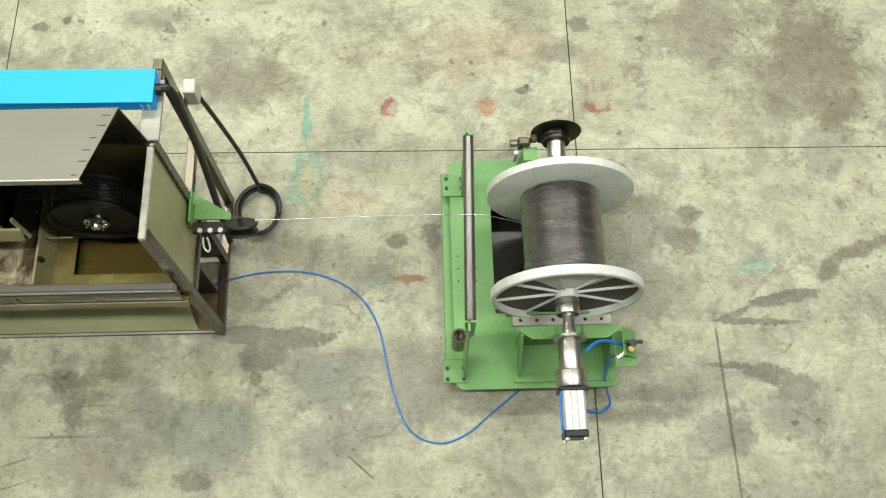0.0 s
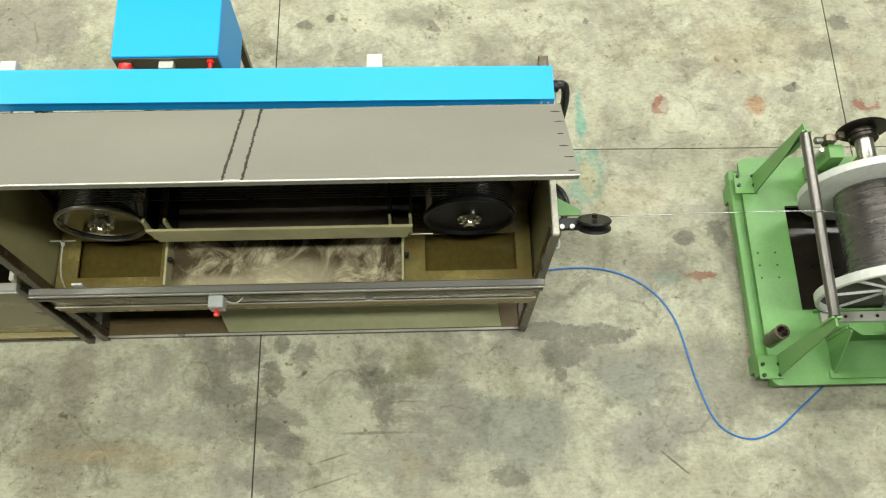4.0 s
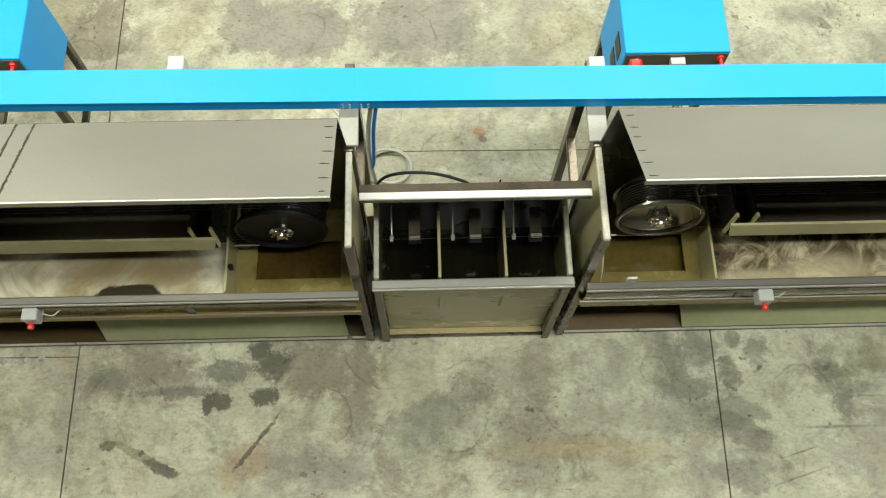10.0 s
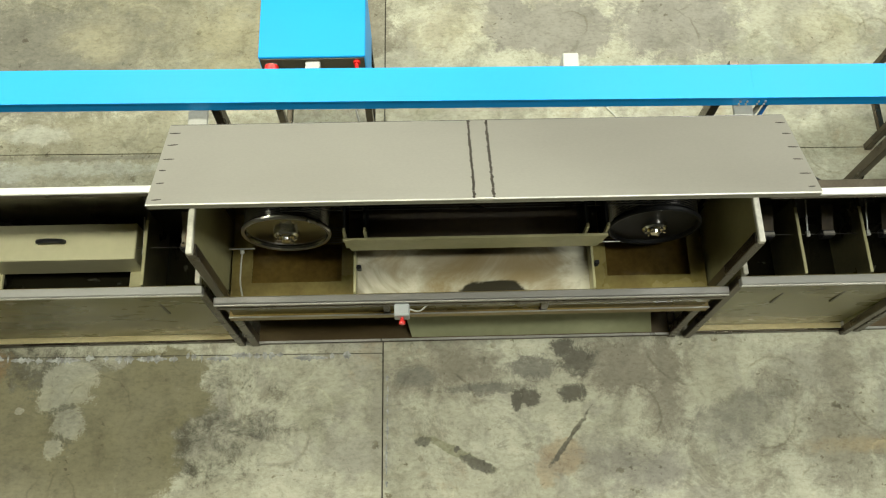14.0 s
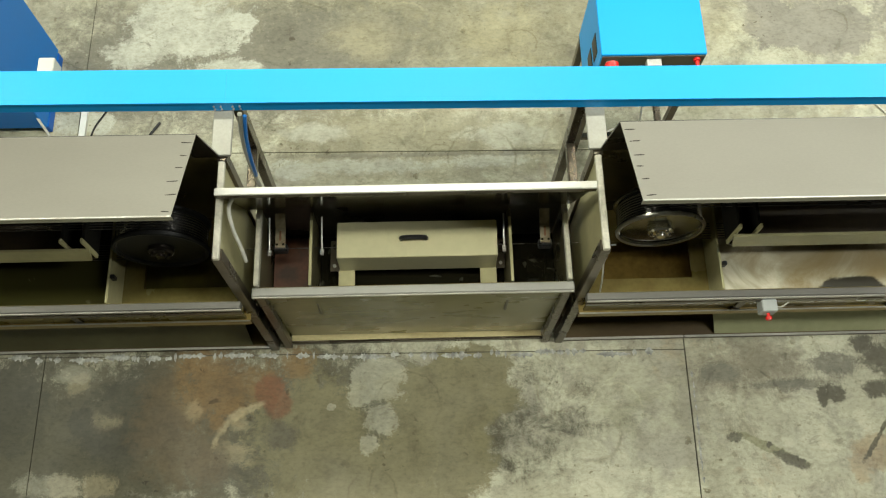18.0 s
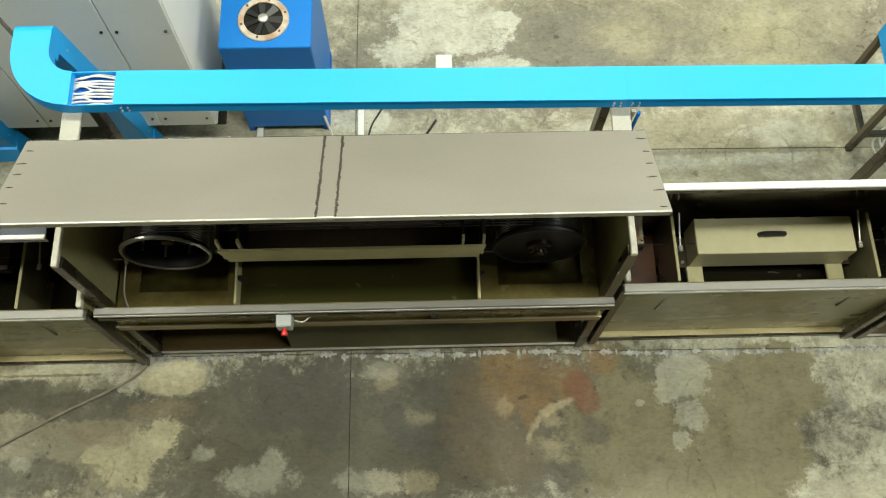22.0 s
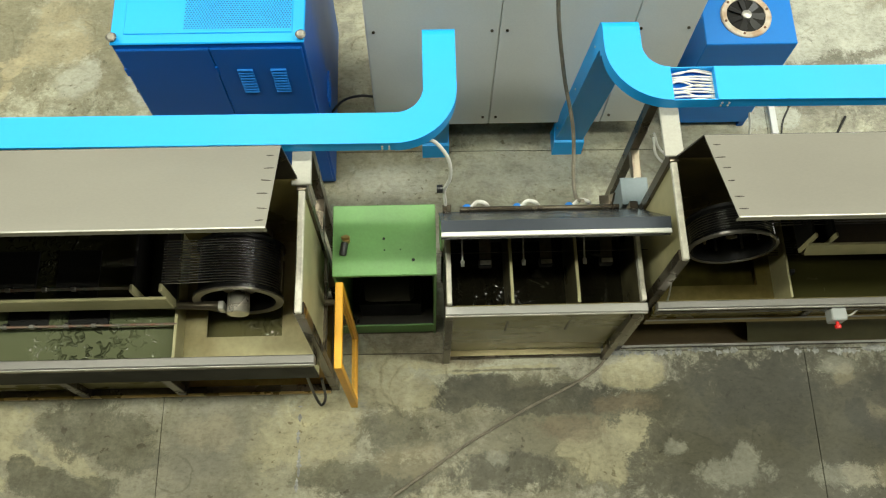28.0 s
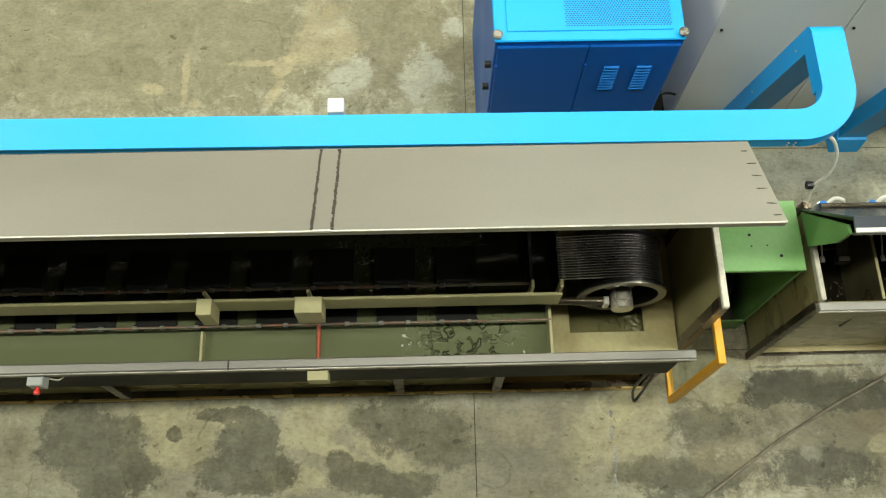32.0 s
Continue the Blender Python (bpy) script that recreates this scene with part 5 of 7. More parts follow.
def rinse_lid(o, xl, xr, back, tint, ly=1.556, lz=1.590, deep=0.065):
    sec = [(ly, lz - 0.030), (ly, lz), (ly + 0.005, lz + 0.004), (ly + deep, lz + 0.012), (back, 1.055), (back - 0.006, 1.055), (ly + deep - 0.006, lz + 0.004), (ly + 0.008, lz - 0.004), (ly + 0.006, lz - 0.030)]
    ld = part("lid", prism(sec, "x", xl, xr), tint, o, "raised steel lid leaning over the tank")
    part("lip", box(xl, xr, ly - 0.004, ly + (0.018 if tint is LIDREFLECT else 0.030), lz + 0.002, lz + 0.012, 0.003), LIPM, ld, "bright folded lip")
    # under-sheet added in a dark colour as shade below the lid
    part("lid_shade_sheet", prism([(ly + deep - 0.010, lz - 0.002), (ly + deep - 0.014, lz - 0.002), (back - 0.014, 1.062), (back - 0.010, 1.062)], "x", xl + 0.01, xr - 0.01), LIDIN, ld, "glossy sheet under the lid, dark as shade")
    part("hinge", cyl((xl + 0.1, back + 0.01, 1.065), (xr - 0.1, back + 0.01, 1.065), 0.012), STEEL, ld)


STAINSHADE = material("stain_and_shade_plastic", (0.050, 0.041, 0.020), 0.3, 0, 0.25, 4, 40, 0.1, (1, 1, 1), (0.012, 0.010, 0.006))
LIPM = material("bright_lid_lip", (0.66, 0.65, 0.60), 0.4, 0.3, 0.06, 3, 90, 0.04, (0.3, 1, 1))
# blue-grey of this lid is a reflection put into its colour
LIDREFLECT = material("blue_reflection_lid_sheet", (0.10, 0.115, 0.14), 0.22, 0.6, 0.08, 2, 90, 0.05)


def rinse(xl, xr, label, tint, F, ly=1.556, lz=1.590, deep=0.065):
    back = 1.80
    o = thing("rinse_tank", label, "rinse tank", "rinse tanks", at=((xl + xr) / 2, 1.58, 0))
    w = xr - xl
    wy = F + 0.262
    rinse_body(o, xl, xr, F, back, (xl + 0.335 * w, xl + 0.665 * w), LIQD)
    for k in range(3):
        x0 = xl + 0.03 + (w - 0.06) * k / 3
        guide(o, x0 + 0.06, wy + 0.02, 0.965)
        wiper(o, x0 + 0.17, wy + 0.03, 0.955, True)
    part("wire_strand", tube([(xl - 0.05, 1.625, 0.965), ((xl + xr) / 2, 1.625, 0.964), (xr + 0.05, 1.625, 0.965)], 0.0018, 6, 2), WIRE, o)
    rinse_lid(o, xl - 0.02, xr + 0.005, back, tint, ly, lz, deep)
    return o


rinse(-4.562, -3.617, "three-chamber rinse tank with dark water and raised lid", STEEL, 1.362)
r3 = rinse(-11.985, -11.050, "three-chamber rinse tank, raised lid coloured with a blue-grey reflection", LIDREFLECT, 1.308, 1.488, 1.530, 0.068)

part("lid_gusset", prism([(1.78, 1.062), (1.60, 1.072), (1.510, 1.36), (1.505, 1.475), (1.545, 1.475)], "x", -12.004, -11.990), GREEN, r3, "green end plate of the lid")

# coating unit with the lift-off cover
co = thing("coating_tank", "open steel tank with a beige lift-off cover box", "coating tank", at=(-7.8, 1.58, 0))
CL, CR, CF = -8.565, -7.070, 1.374
rinse_body(co, CL, CR, CF, 1.80, (CL + 0.265, CR - 0.285), LIQD)
rinse_lid(co, CL - 0.05, CR + 0.02, 1.80, STEEL, 1.602, 1.64, 0.015)
cover = part("cover_box", box(-8.183, -7.414, 1.562, 1.745, 0.80, 0.985, 0.004), COVER, co, "beige cover box with a black handle")
part("handle", tube([(-7.875, 1.655, 0.985), (-7.865, 1.65, 1.01), (-7.815, 1.65, 1.015), (-7.765, 1.65, 1.01), (-7.755, 1.655, 0.985)], 0.012, 8), BLACK, cover, "black grab handle")
for sx in (CL + 0.11, CR - 0.11):
    wiper(co, sx, 1.65, 0.96)
for sx in (CL + 0.06, CL + 0.31, CR - 0.31):
    guide(co, sx, 1.62, 0.96)
part("sediment", box(CL + 0.04, CL + 0.25, CF + 0.05, 1.78, 0.684, 0.70, 0), REDFLOOR, co, "rust-red sediment in the end chamber")
for sx, s in ((-8.185, -1), (-7.412, 1)):
    br = part("corner_bracket", prism([(sx, 1.56), (sx + s * 0.045, 1.56), (sx + s * 0.045, 1.72), (sx, 1.72)], "z", 0.80, 0.806), STEEL, co, "dull steel corner bracket")
    part("bracket_bolt", cyl((sx + s * 0.024, 1.585, 0.806), (sx + s * 0.024, 1.585, 0.816), 0.009, seg=6), BRIGHT, br)
for sx in (-8.15, -7.45):
    part("support_leg", box(sx - 0.04, sx + 0.04, 1.42, 1.58, 0.78, 0.80, 0.002), BEIGE, co)
part("wire_strand", tube([(CL - 0.05, 1.625, 0.96), (-8.2, 1.625, 0.96), (CL + 0.37, 1.625, 0.96)], 0.0018, 6, 2), WIRE, co)
part("wire_strand", tube([(-7.46, 1.625, 0.96), (-7.3, 1.625, 0.96), (CR + 0.05, 1.625, 0.96)], 0.0018, 6, 2), WIRE, co)

# ---------------------------------------------------------------- plating line (last bath)
F4, B4 = 1.150, 1.76
BRASSY = material("brassy_lip", (0.72, 0.52, 0.20), 0.28, 0.7, 0.15, 5, 90, 0.05)
LEDGE4 = material("stained_plating_ledge", (0.46, 0.42, 0.22), 0.35, 0, 0.15, 3, 40, 0.05, (1, 1, 1), (0.22, 0.17, 0.065))
P4 = thing("plating_bath", "long open plating bath with green-grey liquid and raised lid", "industrial bath", at=(-15.3, 1.45, 0))
XR4, XL4 = -12.565, -19.0
end_frame(P4, XR4 - 0.022, F4 + 0.03, B4, -1, 0.19)
end_frame(P4, XL4 + 0.022, F4 + 0.03, B4, 1, 0.19)
a4, b4 = XL4 + 0.044, XR4 - 0.044
part("front_rail", box(a4 - 0.03, b4 + 0.03, F4 - 0.062, F4 - 0.020, 0.985, 1.035, 0.004), RAIL, P4, "brushed steel front rail")
part("rail_lip", box(a4 - 0.03, b4 + 0.03, F4 - 0.067, F4 - 0.062, 1.014, 1.026, 0.001), BRIGHT, P4)
part("rail_skirt", box(a4 - 0.02, b4 + 0.02, F4 - 0.060, F4 - 0.020, 0.955, 0.984, 0.001), STEEL, P4)
part("rail_joint", box(-14.69, -14.682, F4 - 0.064, F4 - 0.018, 0.99, 1.0365, 0.001), WELD, P4)
part("lower_rail", box(a4, b4, F4 + 0.01, F4 + 0.05, 0.70, 0.75), STEEL, P4)
part("bottom_lip", box(a4, b4, F4 + 0.008, F4 + 0.022, 0.030, 0.052, 0.002), BRASSY, P4, "brassy lip")
part("bottom_rail", box(a4, b4, F4 + 0.02, F4 + 0.06, 0, 0.045), STEEL, P4)
part("sump_ledge", box(a4, b4, F4 + 0.07, B4 - 0.02, 0.56, 0.57, 0), GOLDEN, P4)
part("lower_panel", box(a4, -13.45, F4 + 0.058, F4 + 0.066, 0.05, 0.60, 0), PANEL, P4, "pale plastic lower panel")
part("floor_plate", box(-13.40, b4, F4 + 0.06, B4 - 0.05, 0.03, 0.04, 0), OCHRE, P4)
for sx in (-13.42, -13.95, -15.45, -16.6):
    part("stub_post", box(sx - 0.025, sx + 0.025, F4 + 0.012, F4 + 0.052, 0.045, 0.595), STEEL, P4)
# tank front coloured black for the shade below the rail
part("tank_front", box(a4, b4, F4 - 0.030, F4 - 0.019, 0.60, 0.99, 0), BLACKP, P4)
part("tank_back", box(a4, b4, B4 - 0.012, B4, 0.05, 1.605, 0), INNER, P4)
part("tank_floor", box(a4, b4, F4 - 0.018, B4 - 0.012, 0.60, 0.61, 0), BEIGE, P4)
DV = -13.225
part("divider", box(DV - 0.007, DV + 0.007, F4 - 0.018, B4 - 0.012, 0.61, 0.99, 0.002), BEIGE, P4)
part("divider", box(-14.84, -14.828, F4 - 0.018, 1.29, 0.61, 0.955, 0.002), BEIGE, P4)
part("liquid", box(a4, DV - 0.007, F4 - 0.018, B4 - 0.012, 0.75, 0.90, 0), LIQ4, P4, "green-grey liquid with bright ripples")
part("ledge", box(DV + 0.007, b4, F4 - 0.018, F4 + 0.12, 0.84, 0.85, 0), LEDGE4, P4)
part("ledge_side", box(DV + 0.007, DV + 0.11, F4 + 0.12, B4 - 0.1, 0.84, 0.85, 0), LEDGE4, P4)
part("ledge_side", box(b4 - 0.15, b4, F4 + 0.12, B4 - 0.1, 0.84, 0.85, 0), LEDGE4, P4)
part("ledge_back", box(DV + 0.007, b4, B4 - 0.1, B4 - 0.012, 0.84, 0.85, 0), LEDGE4, P4)
part("sump_water", box(DV + 0.09, b4 - 0.13, F4 + 0.10, B4 - 0.08, 0.70, 0.76, 0), LIQ5, P4, "olive rippled sump water")
# trough with its beam, copper bus bars, clamps and hanging plates
part("trough_front", box(a4, -13.20, 1.335, 1.350, 1.11, 1.245, 0.003), BEIGE, P4, "beige trough wall")
part("trough_floor", box(a4, -13.20, 1.350, B4 - 0.012, 1.06, 1.08, 0), LIQ6, P4, "dark rippled plating liquid")
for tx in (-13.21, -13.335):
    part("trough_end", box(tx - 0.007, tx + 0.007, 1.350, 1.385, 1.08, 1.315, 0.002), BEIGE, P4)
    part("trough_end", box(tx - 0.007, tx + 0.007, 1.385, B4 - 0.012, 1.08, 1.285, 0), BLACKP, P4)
COPPER = material("corroded_copper_bar", (0.26, 0.10, 0.06), 0.5, 0.4, 0.2, 14, 80, 0.1, (1, 1, 1), (0.16, 0.20, 0.16))
CLAMP = material("tinned_clamp", (0.24, 0.23, 0.20), 0.35, 0.7, 0.1, 20, 80, 0.05)
for nm, y, z, x1 in (("bus_bar", 1.385, 1.262, -13.33), ("bus_bar", 1.66, 1.262, -13.33), ("bus_bar", 1.300, 0.985, -13.22)):
    bar = part(nm, cyl((a4, y, z), (x1, y, z), 0.0062, seg=10), COPPER, P4, "corroded copper bus bar", smooth=True)
    x = -13.60
    while x > -17.2:
        for dx in (0, -0.125):
            part("clamp", box(x + dx - 0.012, x + dx + 0.012, y - 0.009, y + 0.009, z - 0.010, z + 0.009, 0.003), CLAMP, bar)
            part("hook", box(x + dx - 0.012, x + dx + 0.012, y + 0.012, y + 0.02, z - 0.10, z - 0.005, 0.001), BLACKP, bar)
        x -= 0.2815
x = -13.655
while x > -17.3:
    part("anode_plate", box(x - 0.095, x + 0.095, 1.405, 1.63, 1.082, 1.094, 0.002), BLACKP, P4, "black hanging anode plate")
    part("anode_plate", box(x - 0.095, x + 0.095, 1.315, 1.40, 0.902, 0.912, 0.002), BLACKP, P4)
    x -= 0.2815
for bx, w in ((-14.746, 0.032), (-14.302, 0.058)):
    part("bracket_block", box(bx - w, bx + w, 1.262, 1.335, 1.14, 1.300, 0.002), BEIGE, P4, "beige plastic bracket block")
    part("post_strip", box(bx - 0.008, bx + 0.008, 1.350, 1.366, 1.08, 1.31, 0.002), BEIGE, P4)
part("front_block", box(-14.340, -14.245, 1.040, 1.085, 0.90, 0.985, 0.003), BEIGE, P4, "beige plastic block under the rail")
part("cross_bar", cyl((-14.292, F4 - 0.019, 0.985), (-14.292, 1.335, 0.985), 0.010, seg=10), REDOX, P4, "red copper cross bar", smooth=True)
# drum
DRUMRIM = material("dull_drum_rim", (0.26, 0.24, 0.21), 0.35, 0.8, 0.1, 5, 90, 0.04)
HUBCAP = material("turned_chrome_hub", (0.72, 0.68, 0.58), 0.30, 0.7, 0.1, 3, 120, 0.04)
DX, DZ, DR = -12.915, 1.115, 0.195
DY = 1.362
drum = part("drum", lathe([(0.165, DY), (0.200, DY), (0.200, DY + 0.020), (0.182, DY + 0.027), (0.182, DY + 0.237), (0.200, DY + 0.242), (0.200, DY + 0.255), (0.12, DY + 0.255)], (DX, 0, DZ), (0, 1, 0), 64),
            WHEELG, P4, "grey return drum wound with wire", smooth=True)
part("drum_rim", lathe([(0.166, DY - 0.002), (0.200, DY - 0.003), (0.202, DY + 0.004), (0.166, DY + 0.004), (0.166, DY - 0.002)], (DX, 0, DZ), (0, 1, 0), 64), DRUMRIM, drum, "turned drum rim", smooth=True)
part("drum_inside", lathe([(0.165, DY + 0.001), (0.165, DY + 0.235), (0, DY + 0.235)], (DX, 0, DZ), (0, 1, 0), 48), BLACKP, drum, smooth=True)
part("hub", lathe([(0, DY - 0.062), (0.046, DY - 0.062), (0.050, DY - 0.058), (0.050, DY - 0.030), (0.047, DY - 0.028), (0.050, DY - 0.026), (0.050, DY + 0.03), (0.03, DY + 0.032), (0.03, DY + 0.235)], (DX, 0, DZ), (0, 1, 0), 32), HUBCAP, drum, "bright turned shaft end", smooth=True)
part("hub_flange", lathe([(0.03, DY + 0.05), (0.072, DY + 0.05), (0.072, DY + 0.075), (0.03, DY + 0.075)], (DX, 0, DZ), (0, 1, 0), 24), STEEL, drum, smooth=True)
part("hub_clamp", box(DX - 0.085, DX - 0.060, DY - 0.045, DY - 0.005, DZ - 0.03, DZ + 0.03, 0.003), BRIGHT, drum)
part("drive_shaft", cyl((DX - 0.42, DY + 0.020, 1.03), (DX - 0.08, DY - 0.02, DZ), 0.020, seg=16), STEEL, drum, smooth=True)
part("back_disc", lathe([(0.04, DY + 0.30), (0.14, DY + 0.30), (0.14, DY + 0.33), (0.04, DY + 0.33)], (DX, 0, DZ), (0, 1, 0), 40), STEEL, drum, smooth=True)
part("back_shaft", cyl((DX, DY + 0.255, DZ), (DX, DY + 0.385, DZ), 0.045, seg=24), ROLL, drum, smooth=True)
for k in range(17):
    y = DY + 0.033 + 0.0122 * k
    pts = [(-13.217, y, DZ + 0.168), (DX - 0.03, y, DZ + 0.188)]
    pts += [(DX + 0.188 * math.sin(radians(a)), y, DZ + 0.188 * math.cos(radians(a))) for a in range(0, 111, 10)]
    part("wire_strand", tube(pts, 0.0032, 8, 1, raw=True), WIREB, P4)
lid(P4, XL4 + 0.03, XR4 - 0.03, (1.256, 2.247), (1.665, 2.027), B4, 1.60, -14.135)
emergency_stop(P4, -15.56, F4 - 0.030, 0.95)
part("black_hook", tube([(-12.68, F4 + 0.0, 0.55), (-12.685, F4 - 0.02, 0.2), (-12.66, F4 - 0.06, 0.06), (-12.63, F4 - 0.03, 0.12), (-12.62, F4 + 0.01, 0.4)], 0.008, 8), BLACK, P4, "black hanging hose loop")

# ---------------------------------------------------------------- cable ducts
def duct_y(x):
    return 1.986 - 0.0089 * (x + 2.456)


def duct_run(o, x0, x1, base, wide=0.165):
    bm = bmesh.new()
    ys = [base(x0), base(x1)]
    lo, hi = 1.555, 1.625
    for z0, z1, g in ((lo, hi - 0.012, 0.003), (hi - 0.012, hi, 0.0)):
        vs = [bm.verts.new((x, y + w, z)) for x, y in zip((x0, x1), ys) for w, z in ((g, z0), (wide - g, z0), (wide - g, z1), (g, z1))]
        for q in ((0, 1, 2, 3), (7, 6, 5, 4), (0, 4, 5, 1), (1, 5, 6, 2), (2, 6, 7, 3), (3, 7, 4, 0)):
            bm.faces.new([vs[i] for i in q])
    d = part("duct", bm, BLUE, o)
    for x in (x0 - 0.025, x0 - 0.055, x1 + 0.025, x1 + 0.055):
        for z in (1.570, 1.592):
            part("screw", cyl((x, base(x) - 0.003, z), (x, base(x) + 0.004, z), 0.0045, seg=8), BRIGHT, d)
    return d


def duct_bend(o, cx, cy, r0, r1, a0, a1, z0=1.555, z1=1.625, n=14):
    bm = bmesh.new()
    rows = []
    for i in range(n + 1):
        a = radians(a0 + (a1 - a0) * i / n)
        c, s = math.cos(a), math.sin(a)
        rows.append([bm.verts.new((cx + r * c, cy + r * s, z)) for r, z in ((r0, z0), (r1, z0), (r1, z1), (r0, z1))])
    for p, q in zip(rows, rows[1:]):
        for k in range(4):
            bm.faces.new((p[k], q[k], q[(k + 1) % 4], p[(k + 1) % 4]))
    bm.faces.new(rows[0][::-1])
    bm.faces.new(rows[-1])
    return part("bend", bm, BLUE, o, smooth=True)


def duct_drop(o, xa, xb, yf, ye, lean):
    """End of a duct: rounded shoulder, riser down to the floor and a flared foot."""
    sh = [(yf, 1.525), (yf, 1.625)] + [(ye - 0.05 + 0.05 * math.sin(radians(a)), 1.575 + 0.05 * math.cos(radians(a))) for a in range(0, 91, 15)] + [(ye + lean, 0.02), (ye - 0.10 + lean, 0.02), (ye - 0.10, 1.525)]
    r = part("riser", prism(sh, "x", xa, xb), BLUE, o, "duct riser bending down to the floor")
    part("riser_foot", prism([(ye - 0.15 + lean, 0.0), (ye + lean, 0.0), (ye + lean * 0.9, 0.18), (ye - 0.11 + lean * 0.9, 0.14)], "x", xa - 0.008, xb + 0.008), BLUE, o)
    for z in (0.25, 0.9, 1.45):
        for x in (xa, xb):
            part("screw", cyl((x - 0.003, ye - 0.05 + lean * (1 - z / 1.525), z), (x + 0.003, ye - 0.05 + lean * (1 - z / 1.525), z), 0.006, seg=8), BRIGHT, r)


PALEBOX = material("pale_grey_box", (0.60, 0.59, 0.53), 0.5, 0, 0.06, 5, 60, 0.04)
duct = thing("cable_duct", "bright blue sheet metal cable duct with lid", "cable duct", "cable ducts", at=(-6.0, 2.05, 1.52))
for xa, xb in ((-4.60, -1.155), (-8.60, -4.6004), (-10.80, -8.6004)):
    duct_run(duct, xb, xa, duct_y)
YD = duct_y(-11.0)
duct_bend(duct, -10.99, YD + 0.278, 0.113, 0.278, 180, 270)
duct_drop(duct, -11.268, -11.103, YD + 0.278, YD + 0.42, 0.29)
CABW = material("white_cable_bundle", (0.75, 0.74, 0.68), 0.5, 0, 0.1, 20, 60, 0.05)
part("open_tray", box(-10.99, -10.80, YD + 0.003, YD + 0.162, 1.555, 1.58, 0.001), SHADEBLUE, duct, "open duct section")
part("tray_side", box(-10.99, -10.80, YD, YD + 0.004, 1.555, 1.618, 0), BLUE, duct)
part("tray_side", box(-10.99, -10.80, YD + 0.161, YD + 0.165, 1.555, 1.618, 0), BLUE, duct)
for k in range(15):
    y = YD + 0.012 + 0.0099 * k
    part("wire_core", tube([(-11.0, y, 1.58), (-10.95, y + random.uniform(-0.014, 0.014), 1.598), (-10.88, y + random.uniform(-0.016, 0.016), 1.603), (-10.79, y, 1.585)], 0.0042, 6, 5), CABW, duct, "white cable lying in the open duct")
for x, z in ((-1.93, 1.60), (-3.536, 1.57), (-5.381, 1.60), (-9.387, 1.60)):
    part("junction_box", box(x - 0.035, x + 0.035, duct_y(x) + 0.165, duct_y(x) + 0.237, z - 0.06, z + 0.02, 0.004), PALEBOX, duct, "small pale grey junction box")
for x in (-4.515, -8.535):
    y = 2.03
    part("blue_hose", tube([(x, y, 1.53), (x - 0.02, y - 0.03, 1.38), (x - 0.03, y - 0.05, 1.20), (x - 0.04, y - 0.04, 1.05), (x - 0.055, y - 0.02, 0.95)], 0.009, 8), HOSE, duct, "blue hose dropping from the duct")
    part("white_hose", tube([(x - 0.022, y + 0.01, 1.53), (x - 0.045, y - 0.01, 1.35), (x - 0.055, y - 0.02, 1.15), (x - 0.05, y - 0.03, 0.95), (x - 0.03, y - 0.05, 0.75)], 0.011, 8), CABLE, duct)
part("end_cable", tube([(-1.16, 2.06, 1.585), (-1.10, 2.06, 1.58), (-1.085, 2.04, 1.40), (-1.10, 2.03, 1.0), (-1.13, 1.98, 0.45), (-1.15, 1.95, 0.05)], 0.019, 10), BLACK, duct, "thick black cable leaving the duct end")
part("end_gland", cyl((-1.16, 2.06, 1.585), (-1.13, 2.06, 1.583), 0.026), BLACK, duct)


def duct2_y(x):
    return 1.878 - 0.0050 * (x + 12.2)


duct2 = thing("cable_duct", "bright blue sheet metal cable duct turning down to the floor", "cable duct", "cable ducts", at=(-14.0, 1.95, 1.52))
duct_run(duct2, -12.19, -16.2, duct2_y, 0.145)
duct_run(duct2, -16.202, -19.0, duct2_y, 0.145)
Y4 = duct2_y(-12.19)
duct_bend(duct2, -12.19, Y4 + 0.268, 0.123, 0.268, 270, 360)
duct_drop(duct2, -12.067, -11.922, Y4 + 0.268, Y4 + 0.58, 0.31)
part("junction_box", box(-14.20, -14.13, 2.05, 2.12, 1.54, 1.62, 0.004), WHITE, duct2, "small pale grey junction box")
for dx in (0.024,):
    part("white_hose", tube([(-12.10 + dx, 1.95, 1.53), (-12.04 + dx, 1.93, 1.52), (-11.985 + dx, 1.90, 1.42), (-11.975 + dx, 1.87, 1.30), (-12.00 + dx, 1.86, 1.18), (-11.995 + dx, 1.83, 1.08)], 0.0085, 8), CABW, duct2, "white ribbed hose hanging from the duct")
part("hose_tie", cyl((-12.012, 1.862, 1.19), (-11.985, 1.862, 1.19), 0.02, seg=12), BLACK, duct2)

